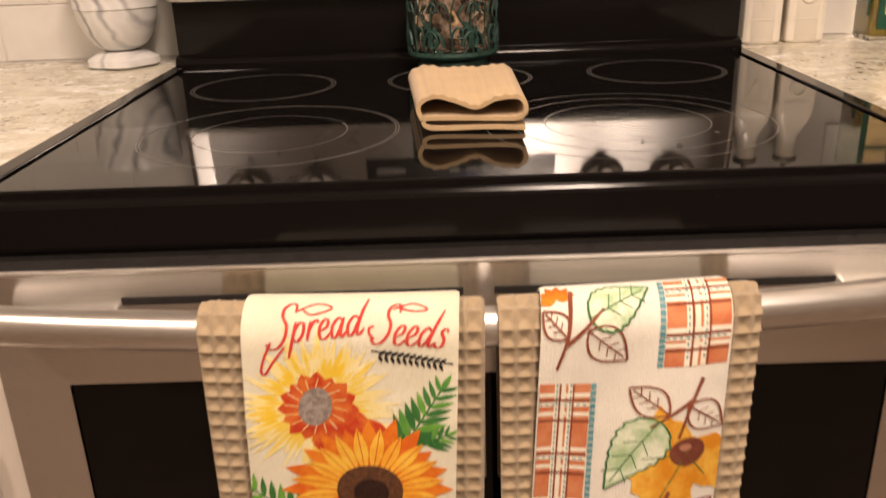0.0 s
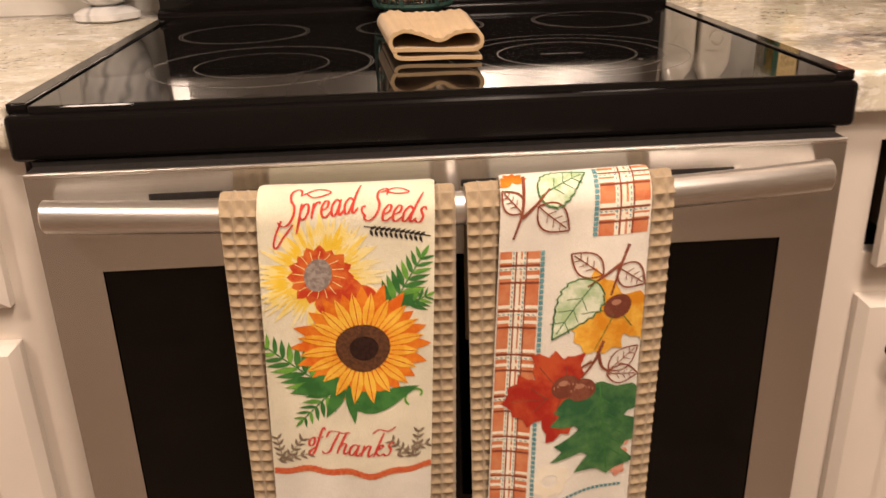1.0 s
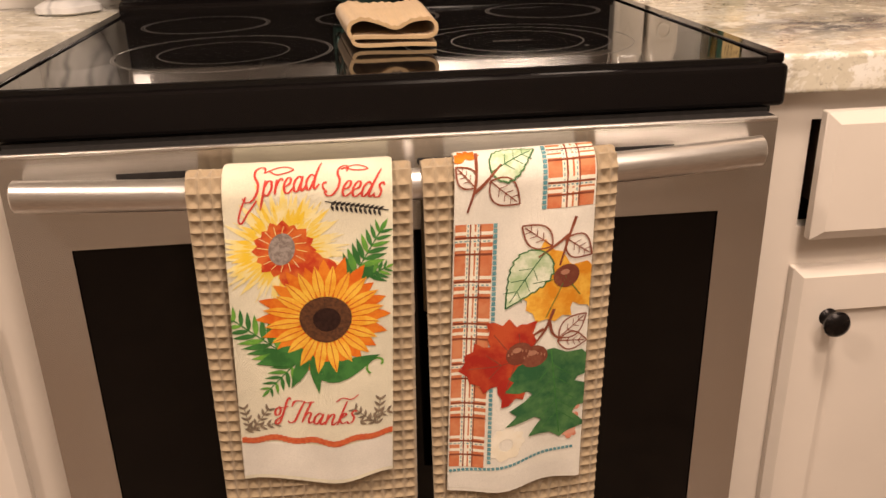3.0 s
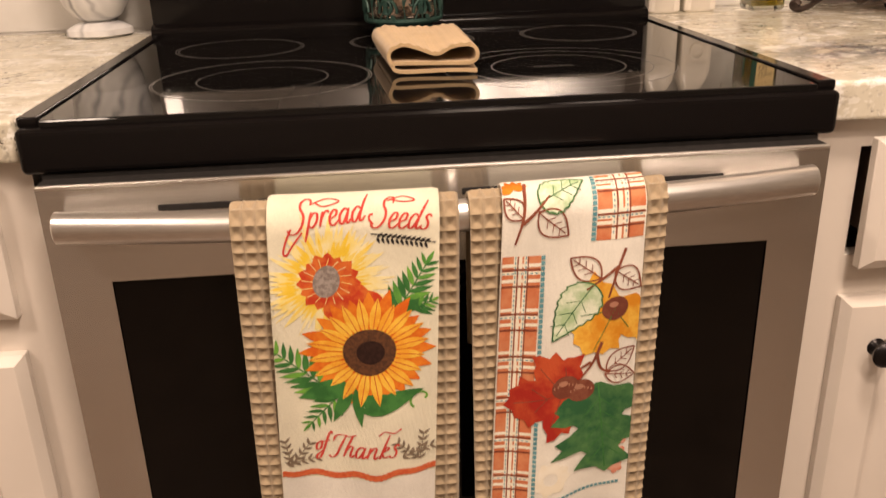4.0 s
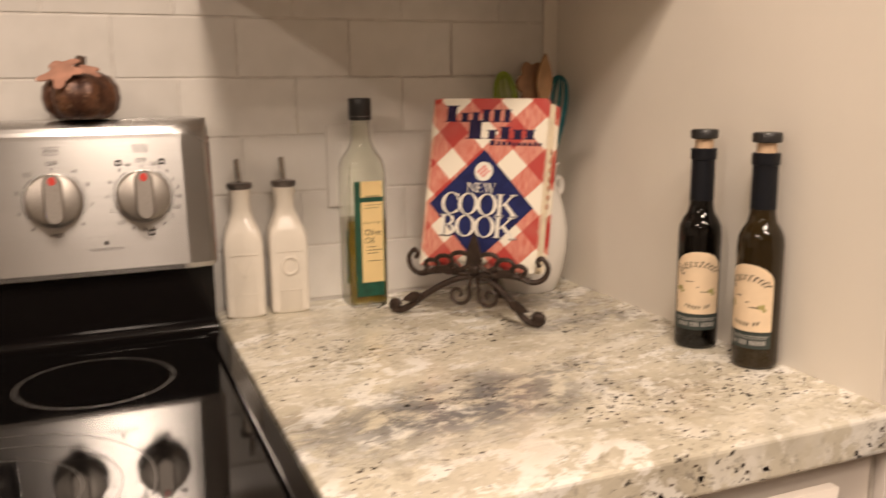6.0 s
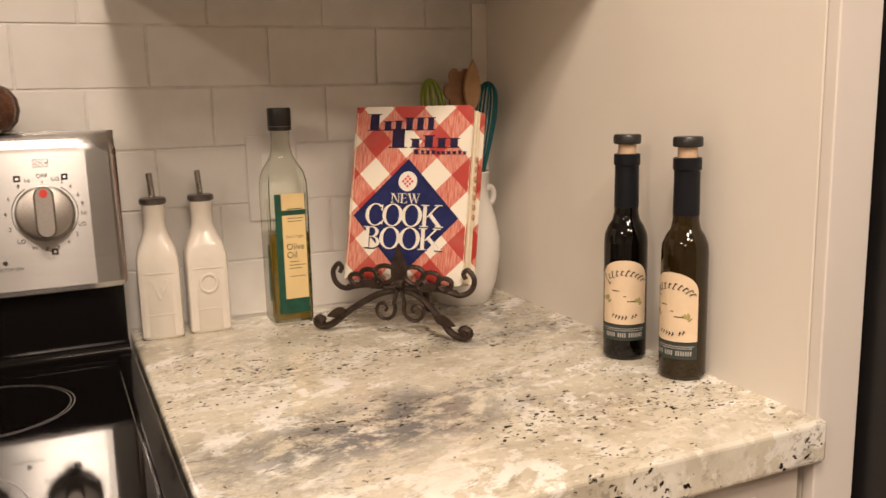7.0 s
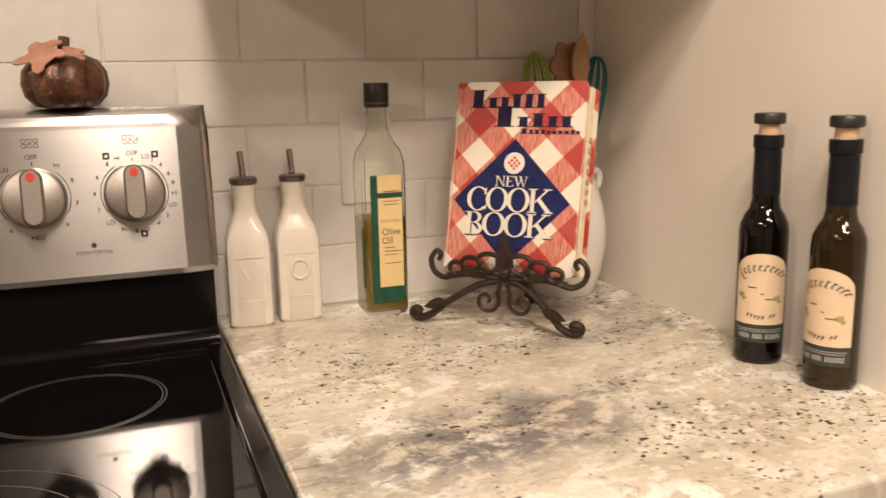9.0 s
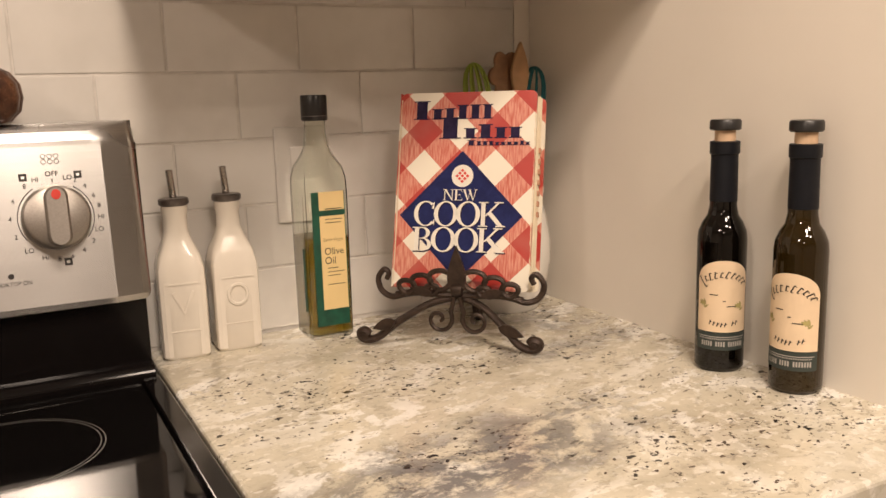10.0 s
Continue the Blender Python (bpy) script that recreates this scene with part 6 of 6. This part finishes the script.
TAB_RED = plain("faded_red_tab", (0.50, 0.27, 0.17), 0.7)
for i in range(7):
    y = 0.085 + 0.012 * i
    b = box(BW + 0.0005, BW + 0.0032, y, y + 0.006, -0.020, -0.014, 0.0005)
    leafed(b, "index_tab", TAB_RED, book)
leafed(prism(round_rect(-BW - 0.0012, 0, -BW + 0.0006, BH, 0.0008), -BT, 0.0), "spine", COVER, book)


def cover_print(poly_or_bm, lift, name, mat, label=""):
    b = poly_or_bm if isinstance(poly_or_bm, bmesh.types.BMesh) else flat(poly_or_bm)
    b.transform(Matrix.Translation((0, 0, lift)))
    return leafed(b, name, mat, book, label, 0)


for x, y0, y1, side in ((-BW + 0.0004, 0.006, 0.218, 1), (BW - 0.0004, 0.006, 0.200, -1)):
    inner = [(x + side * (0.0004 + 0.0013 * rnd.random() ** 2), y0 + (y1 - y0) * i / 40) for i in range(41)]
    cover_print([(x, y0), (x, y1)][::-1] + inner, 0.0002, "worn_edge", PAGES, "pale scuffed edge")
DXC, DYC = -0.003, 0.0835
cover_print([(DXC - 0.0725, DYC), (DXC, DYC - 0.0745), (DXC + 0.0725, DYC), (DXC, DYC + 0.0745)], 0.0003, "navy_diamond", NAVY, "navy blue diamond panel")
edge = None
for q in rim([(DXC - 0.0695, DYC), (DXC, DYC - 0.0715), (DXC + 0.0695, DYC), (DXC, DYC + 0.0715)], 1, 0.0007):
    b = flat(q)
    edge = joined(edge, b) if edge else b
cover_print(edge, 0.0005, "diamond_border", NAVY_DARK)


def arc_band(cx, cy, rx, ry, thick, thin, a0, a1, n=40):
    """A bowl of a serif letter, broad at its sides and fine above and below."""
    out = []
    for i in range(n):
        quad = []
        for a, inner in ((a0 + (a1 - a0) * i / n, 0), (a0 + (a1 - a0) * (i + 1) / n, 0), (a0 + (a1 - a0) * (i + 1) / n, 1), (a0 + (a1 - a0) * i / n, 1)):
            c, s_ = math.cos(radians(a)), math.sin(radians(a))
            quad.append((cx + (rx - thick * inner) * c, cy + (ry - thin * inner) * s_))
        out.append(quad)
    return out


def serif_letter(letter):
    """Outlines of a narrow-footed serif capital one unit high, and its width."""
    foot = lambda x, y, w: bar(x - w, y, x + w, y + 0.045)
    stem = [bar(0.10, 0.0, 0.26, 1.0), foot(0.18, 0.0, 0.18), foot(0.18, 0.955, 0.18)]
    if letter == "O":
        return arc_band(0.46, 0.5, 0.46, 0.52, 0.165, 0.05, 0, 360), 0.92
    if letter == "C":
        return arc_band(0.46, 0.5, 0.46, 0.52, 0.165, 0.05, 48, 318) + [[(0.70, 0.70), (0.78, 0.68), (0.80, 0.98), (0.745, 0.94)], [(0.74, 0.10), (0.80, 0.04), (0.82, 0.24), (0.78, 0.27)]], 0.84
    if letter == "K":
        return stem + [[(0.24, 0.44), (0.32, 0.44), (0.80, 0.97), (0.70, 0.97)], [(0.34, 0.52), (0.46, 0.64), (0.94, 0.03), (0.74, 0.03)], foot(0.76, 0.955, 0.17), foot(0.84, 0.0, 0.18)], 0.98
    if letter == "B":
        return stem + arc_band(0.38, 0.755, 0.30, 0.245, 0.15, 0.045, -90, 90) + arc_band(0.38, 0.275, 0.37, 0.275, 0.16, 0.045, -90, 90) + [bar(0.20, 0.955, 0.40, 1.0), bar(0.20, 0.51, 0.40, 0.55), bar(0.20, 0.0, 0.40, 0.045)], 0.78
    if letter == "N":
        return [bar(0.12, 0.0, 0.19, 1.0), bar(0.76, 0.0, 0.83, 1.0), [(0.10, 1.0), (0.28, 1.0), (0.85, 0.0), (0.76, 0.0)], foot(0.155, 0.0, 0.14), foot(0.10, 0.955, 0.12), foot(0.795, 0.955, 0.14)], 0.95
    if letter == "E":
        return stem + [bar(0.20, 0.955, 0.66, 1.0), bar(0.20, 0.49, 0.52, 0.535), bar(0.20, 0.0, 0.70, 0.045), bar(0.62, 0.80, 0.67, 1.0), bar(0.66, 0.0, 0.71, 0.22), bar(0.49, 0.42, 0.53, 0.60)], 0.76
    return [[(0.02, 0.98), (0.20, 0.98), (0.46, 0.0), (0.38, 0.0)], [(0.38, 0.0), (0.43, 0.0), (0.68, 0.98), (0.62, 0.98)], [(0.46, 0.98), (0.64, 0.98), (0.92, 0.0), (0.84, 0.0)], [(0.84, 0.0), (0.89, 0.0), (1.14, 0.98), (1.08, 0.98)],
            foot(0.12, 0.955, 0.16), foot(0.56, 0.955, 0.14), foot(1.08, 0.955, 0.13)], 1.18


def serif_word(words, x0, x1, y, h, close=0.92):
    """A word of serif capitals as one flat mesh between x0 and x1, its foot at y."""
    run, found = 0.0, []
    for letter in words:
        shapes, wide = serif_letter(letter)
        found.append((run, shapes))
        run += wide * close
    run += wide * (1 - close)
    k, out = (x1 - x0) / run, None
    for start, shapes in found:
        for i, q in enumerate(shapes):
            b = flat([(x0 + (start + px) * k, y + py * h) for px, py in q])
            out = joined(out, b) if out else b
    return out


for words, x0, x1, y, h, close in (("NEW", -0.0240, 0.0160, 0.1010, 0.0125, 1.0), ("COOK", -0.0580, 0.0490, 0.0715, 0.0280, 0.93), ("BOOK", -0.0590, 0.0490, 0.0425, 0.0275, 0.93)):
    b = serif_word(words, x0, x1, y, h, close)
    shade = b.copy()
    shade.transform(Matrix.Translation((0.0013, -0.0013, 0)))
    cover_print(shade, 0.0006, "lettering_shadow", NAVY_DARK)
    cover_print(b, 0.0008, "cover_lettering", PAPER_WHITE, "white serif capital lettering")
cover_print(disc(DXC + 0.001, 0.1290, 0.0128), 0.0006, "round_badge", PAPER_WHITE)
checks = None
for i in range(-2, 3):
    for j in range(-2, 3):
        if (i + j) % 2 == 0 and i * i + j * j < 7:
            b = flat(disc(DXC + 0.001 + 0.0031 * i, 0.1290 + 0.0031 * j, 0.0021, n=4, turn=0.0))
            checks = joined(checks, b) if checks else b
cover_print(checks, 0.0009, "badge_checks", RED_INK)


def title_blocks(x0, x1, y, h, n, first, lift):
    """A title as plain dark uprights with small feet, the first one taller."""
    w = (x1 - x0) / (n + 0.6)
    x = x0
    for i in range(n):
        wide = w * (1.6 if i == 0 else rnd.uniform(0.85, 1.15))
        tall = h * (first if i == 0 else rnd.choice((0.70, 0.74, 0.95)))
        e, foot = wide * 0.92, min(0.0013, h * 0.12)
        b = flat(bar(x + e * 0.16, y + foot, x + e * 0.80, y + tall - foot))
        for q in (bar(x, y, x + e * 0.96, y + foot), bar(x, y + tall - foot, x + e * 0.96, y + tall)):
            joined(b, flat(q))
        cover_print(b, lift, "title_block", NAVY_DARK)
        x += wide


title_blocks(-0.0640, 0.0260, 0.1945, 0.0175, 6, 1.25, 0.0004)
title_blocks(-0.0320, 0.0700, 0.1720, 0.0170, 5, 1.45, 0.0006)
title_blocks(0.0020, 0.0730, 0.1640, 0.0050, 10, 1.2, 0.0008)

# ---- the utensil crock in the corner ----
at = Matrix.Translation((0.8400, 0.588, COUNTER_Z))
crock = thing("utensil_crock", at, "white glazed ceramic utensil crock with small ear handles", "crock")
part("body", lathe([(0, 0.0003), (0.038, 0.0003), (0.041, 0.004), (0.050, 0.030), (0.0560, 0.065), (0.0560, 0.095), (0.050, 0.125), (0.0420, 0.150), (0.0380, 0.165), (0.0390, 0.178), (0.0430, 0.188), (0.0415, 0.190), (0.0355, 0.178),
                    (0.0345, 0.165), (0.046, 0.12), (0.050, 0.07), (0, 0.03)], 48, m=at), WHITE_CERAMIC, crock)
for s in (0.1, math.pi + 0.1):
    ear = [Vector((math.cos(s) * r, math.sin(s) * r, z)) + at.translation for r, z in ((0.042, 0.160), (0.052, 0.163), (0.057, 0.154), (0.054, 0.142), (0.046, 0.140))]
    part("ear_handle", tube(spline(ear, 6), 0.0048, 8), WHITE_CERAMIC, crock)


def whisk(x, y, lean_x, lean_y, mat, label, top):
    """A whisk standing handle down."""
    m = Matrix.Translation((x, y, COUNTER_Z + 0.06)) @ Euler((lean_x, lean_y, 0)).to_matrix().to_4x4()
    t = thing("whisk", m, label, "whisk", "utensils in the crock")
    part("handle", lathe([(0, 0), (0.006, 0.002), (0.006, 0.105), (0.004, 0.125), (0, 0.126)], 14, m=m), SPOUT_STEEL, t)
    for i in range(5):
        a = math.pi * i / 5
        loop = []
        for k in range(21):
            u = math.pi * k / 20
            r = 0.030 * math.cos(u) * (0.25 + 0.75 * math.sin(u))
            loop.append(m @ Vector((r * math.cos(a), r * math.sin(a), 0.120 + (top - 0.120) * math.sin(u) ** 0.8)))
        part("wire_loop", tube(loop, 0.0016, 6), mat, t)


whisk(0.850, 0.584, -0.06, 0.17, TEAL_RUBBER, "teal silicone whisk standing in the white crock", 0.258)
whisk(0.838, 0.602, -0.02, -0.13, LIME_RUBBER, "lime green silicone whisk standing in the white crock", 0.262)


def wooden(name, x, y, lean_y, head, mat, label):
    m = Matrix.Translation((x, y, COUNTER_Z + 0.064)) @ Euler((-0.03, lean_y, 0)).to_matrix().to_4x4()
    t = thing(name, m, label, "spoon", "utensils in the crock")
    part("handle", lathe([(0, 0), (0.005, 0.002), (0.0055, 0.20), (0.004, 0.215), (0, 0.216)], 12, m=m), mat, t)
    b = prism(head, -0.003, 0.003)
    bmesh.ops.bevel(b, geom=[e for e in b.edges if len(e.link_faces) == 2 and e.calc_face_angle(0) > 1.2], offset=0.001, segments=1, affect="EDGES")
    b.transform(m @ Matrix.Translation((0, 0, 0.205)) @ Matrix.Rotation(math.pi / 2, 4, "X") @ Matrix.Rotation(0, 4, "Z"))
    part("head", b, mat, t)


flower = [(0.026 * (0.72 + 0.28 * abs(math.cos(3 * a))) * math.cos(a), 0.034 + 0.034 * (0.72 + 0.28 * abs(math.cos(3 * a))) * math.sin(a)) for a in (2 * math.pi * i / 48 for i in range(48))]
wooden("wooden_spoon", 0.842, 0.590, 0.02, flower, WOOD_DARK, "brown wooden spoon with a scalloped head in the crock")
wooden("wooden_spatula", 0.846, 0.578, 0.06, petal(0, 0.0, math.pi / 2, 0.078, 0.026, 12, 0.9), WOOD_LIGHT, "pale wooden spatula standing in the white crock")

# ---- two slim dark bottles by the partition ----


SPRIG_DYE = ink("olive_sprig_dye", (0.42, 0.37, 0.15), (0.30, 0.25, 0.12))


def slim_bottle(x, y, turn, mat, label, shift):
    """A slim corked bottle with a neck sleeve, an arched paper label and a dark band."""
    m = pose(x, y, COUNTER_Z, 0, 0, turn)
    t = thing("vinegar_bottle", m, label, "bottle", "slim dark bottles by the partition")
    R = 0.0240
    part("glass", lathe([(0, 0.003), (0.014, 0.001), (0.0215, 0.0004), (R, 0.004), (R, 0.132), (0.0232, 0.141), (0.0195, 0.150), (0.0150, 0.157), (0.0132, 0.166), (0.0126, 0.180), (0.0122, 0.225), (0.0138, 0.227), (0.0138, 0.2285), (0, 0.2285)], 44, m=m), mat, t, "dark glass")
    part("neck_sleeve", lathe([(0.0129, 0.171), (0.0134, 0.171), (0.0130, 0.210), (0.0130, 0.2165), (0.0143, 0.2175), (0.0143, 0.2290), (0.0130, 0.2295), (0.0, 0.2295), (0.0, 0.2288), (0.0126, 0.2288), (0.0126, 0.18), (0.0129, 0.171)], 40, m=m), FOIL, t, "matt blue-black neck sleeve")
    part("cork", lathe([(0, 0.2296), (0.0100, 0.2296), (0.0100, 0.2400), (0, 0.2400)], 28, m=m), CORK, t, "pale cork")
    part("stopper", lathe([(0, 0.2402), (0.0138, 0.2402), (0.0150, 0.2415), (0.0150, 0.2485), (0.0138, 0.2505), (0, 0.2510)], 36, m=m), BLACK_PLASTIC, t, "black stopper cap")

    def wrap(b, r):
        refine(b, 0.006)
        for v in b.verts:
            a = -math.pi / 2 + v.co.x / R
            v.co = (r * math.cos(a), r * math.sin(a), v.co.y)
        b.transform(m)
        return b

    w = 0.0275
    arch = [(-w, 0.042), (w, 0.042), (w, 0.094)] + [(w * math.cos(a), 0.094 + 0.0205 * math.sin(a)) for a in (math.pi * i / 16 for i in range(1, 16))] + [(-w, 0.094)]
    lab = part("label", wrap(flat(arch), R + 0.0003), LABEL_PAPER, t, "arched cream paper label")
    part("label_band", wrap(flat(bar(-w, 0.0235, w, 0.0415)), R + 0.0003), LABEL_BAND, t, "dark band with pale marks")
    dark = None
    for i in range(10):
        a = radians(150 - 13.2 * i)
        cx, cz = 0.0245 * math.cos(a), 0.0835 + 0.0170 * math.sin(a)
        tall = (0.0031, 0.0026, 0.0036)[i % 3] if i else 0.0064
        lean = a - math.pi / 2 - 0.35
        ux, uz = -math.sin(lean), math.cos(lean)
        low, high = (cx - ux * tall, cz - uz * tall), (cx + ux * tall, cz + uz * tall)
        hook = (high[0] + 0.0021 * uz, high[1] - 0.0021 * ux - 0.0006)
        foot = (low[0] + 0.0026 * uz, low[1] - 0.0026 * ux + 0.0008)
        for q in (band([low, high], 0.0012), band([high, hook], 0.0009), band([low, foot], 0.0006)):
            b = flat(q)
            dark = joined(dark, b) if dark else b
    for i in range(8):
        if i == 5:
            continue
        cx = -0.0125 + 0.0036 * i
        cz = 0.0525 - 0.0028 * math.sin(math.pi * (i + 0.5) / 8)
        for q in (band([(cx - 0.0006, cz - 0.0022), (cx + 0.0006, cz + 0.0022)], 0.0011), band([(cx, cz), (cx + 0.0018, cz + 0.0008)], 0.0008)):
            dark = joined(dark, flat(q))
    for x0, z0, x1 in ((-0.0135, 0.0795, -0.0055), (-0.001, 0.0735, 0.002), (0.003, 0.0680, 0.0125)):
        joined(dark, flat(bar(x0, z0, x1, z0 + 0.0009)))
    part("label_script", wrap(dark, R + 0.0006), DARK_INK, lab, "dark flowing label marks", sharp=0)
    for cx, cz in ((-0.0195, 0.070), (0.0165, 0.068)):
        sprig = None
        for k in range(7):
            b = flat(petal(cx, cz - 0.004 + 0.0015 * k, 0.6 + 0.75 * k, 0.0065, 0.0024))
            sprig = joined(sprig, b) if sprig else b
        part("label_sprig", wrap(sprig, R + 0.0005), SPRIG_DYE, lab, sharp=0)
    light = flat(bar(-0.024, 0.0368, 0.024, 0.0376))
    for i in range(18):
        if i not in (5, 10):
            joined(light, flat(bar(-0.021 + 0.0024 * i, 0.0275, -0.0195 + 0.0024 * i, 0.0325)))
    for i in range(24):
        joined(light, flat(bar(-0.023 + 0.0019 * i, 0.0344, -0.0219 + 0.0019 * i, 0.0358)))
    part("band_marks", wrap(light, R + 0.0006), WHITE_INK, lab, sharp=0)


slim_bottle(0.8835, 0.2570, -39, BOTTLE_DARK, "slim near-black vinegar bottle with arched cream label", 0)
slim_bottle(0.8945, 0.1720, -70, BOTTLE_OLIVE, "slim olive-brown oil bottle with arched cream label, turned aside", 0)

# ---- on the console's top ----


def pumpkin(x, y, r, h, mat, label, turn):
    """A small ribbed decorative pumpkin with a stem and a cloth leaf."""
    m = pose(x, y, 1.1797, 0, 0, turn)
    t = thing("decorative_pumpkin", m, label, "pumpkin", "pumpkins on the range")
    ribs = lambda a, z: 0.845 + 0.155 * abs(math.cos(4 * a + 0.35 * math.sin(a))) ** 0.5
    body = lathe([(0, 0.004), (r * 0.45, 0.0006), (r * 0.72, 0.003), (r * 0.93, h * 0.22), (r, h * 0.45), (r * 0.96, h * 0.68), (r * 0.78, h * 0.88), (r * 0.48, h * 0.99), (r * 0.2, h * 0.97), (0, h * 0.90)], 72, m=m, wobble=ribs)
    part("body", body, mat, t)
    stem = [m @ Vector(p) for p in ((0, 0, h * 0.88), (0.001, 0, h + 0.006), (0.003, 0.001, h + 0.017))]
    part("stem", tube(spline(stem, 4), lambda q: 0.0070 - 0.0016 * q, 8), STEM_BROWN, t)
    for cx, cy, a, size, tilt in ((-0.023, -0.021, 2.9, 0.034, -0.40), (0.004, -0.018, 5.6, 0.021, 0.25)):
        b = prism(lobed(0, 0, a, size, 5, 3, 0.52), -0.0007, 0.0007)
        for v in b.verts:
            v.co.z += 0.10 * math.sin(v.co.x * 120) * 0.02 - 5.0 * (v.co.x ** 2 + v.co.y ** 2)
        b.transform(m @ Matrix.Translation((cx, cy, h + 0.001)) @ Euler((0.50, tilt, 0)).to_matrix().to_4x4())
        part("leaf", b, FELT_LEAF, t, "dusty rose leaf")


pumpkin(0.2400, 0.588, 0.0440, 0.0570, COPPER, "dark copper glazed decorative pumpkin on the range console", 10)
pumpkin(0.0060, 0.592, 0.0430, 0.0560, PUMPKIN_CREAM, "glossy cream decorative pumpkin on the range console", 40)

# ---- wall tiles ----
PITCH_X, PITCH_Z, JOINT = 0.1542, 0.0782, 0.0026
TILE_END = 0.8930


def tile_mesh(width, height):
    b = box(-width / 2, width / 2, -0.0045, 0.0045, -height / 2, height / 2)
    edges = [e for e in b.edges if all(v.co.y < 0 for v in e.verts)]
    bmesh.ops.bevel(b, geom=edges, offset=0.0014, segments=2, affect="EDGES", profile=0.6)
    me = bpy.data.meshes.new("tile")
    b.to_mesh(me)
    b.free()
    me.materials.append(TILE)
    settle(me, 50)
    return me


FULL = tile_mesh(PITCH_X - JOINT, PITCH_Z - JOINT)
CUT = {}
tile_rnd = random.Random(9)
for row in range(-1, 7):
    z = 1.2285 + PITCH_Z * (row - 3 + 0.5) if row >= 0 else 1.2285 - PITCH_Z * 3.5
    shift = 0.433 if (row - 3) % 2 == 0 else 0.433 - PITCH_X / 2
    z0, z1 = z - PITCH_Z / 2 + JOINT / 2, z + PITCH_Z / 2 - JOINT / 2
    z0 = max(z0, COUNTER_Z + 0.0005)
    if z1 - z0 < 0.01:
        continue
    for k in range(-10, 5):
        x0, x1 = shift + PITCH_X * k + JOINT / 2, shift + PITCH_X * (k + 1) - JOINT / 2
        x1c = min(x1, TILE_END)
        if x1c - x0 < 0.008:
            continue
        key = (round(x1c - x0, 4), round(z1 - z0, 4))
        if key == (round(PITCH_X - JOINT, 4), round(PITCH_Z - JOINT, 4)):
            me = FULL
        else:
            if key not in CUT:
                CUT[key] = tile_mesh(*key)
            me = CUT[key]
        ob = new("tile", me)
        ob.parent = SET["wall_north"]
        ob.matrix_basis = pose((x0 + x1c) / 2, WALL_Y + 0.0043 + tile_rnd.uniform(-0.0003, 0.0003), (z0 + z1) / 2, tile_rnd.uniform(-0.12, 0.12), 0, tile_rnd.uniform(-0.10, 0.10))
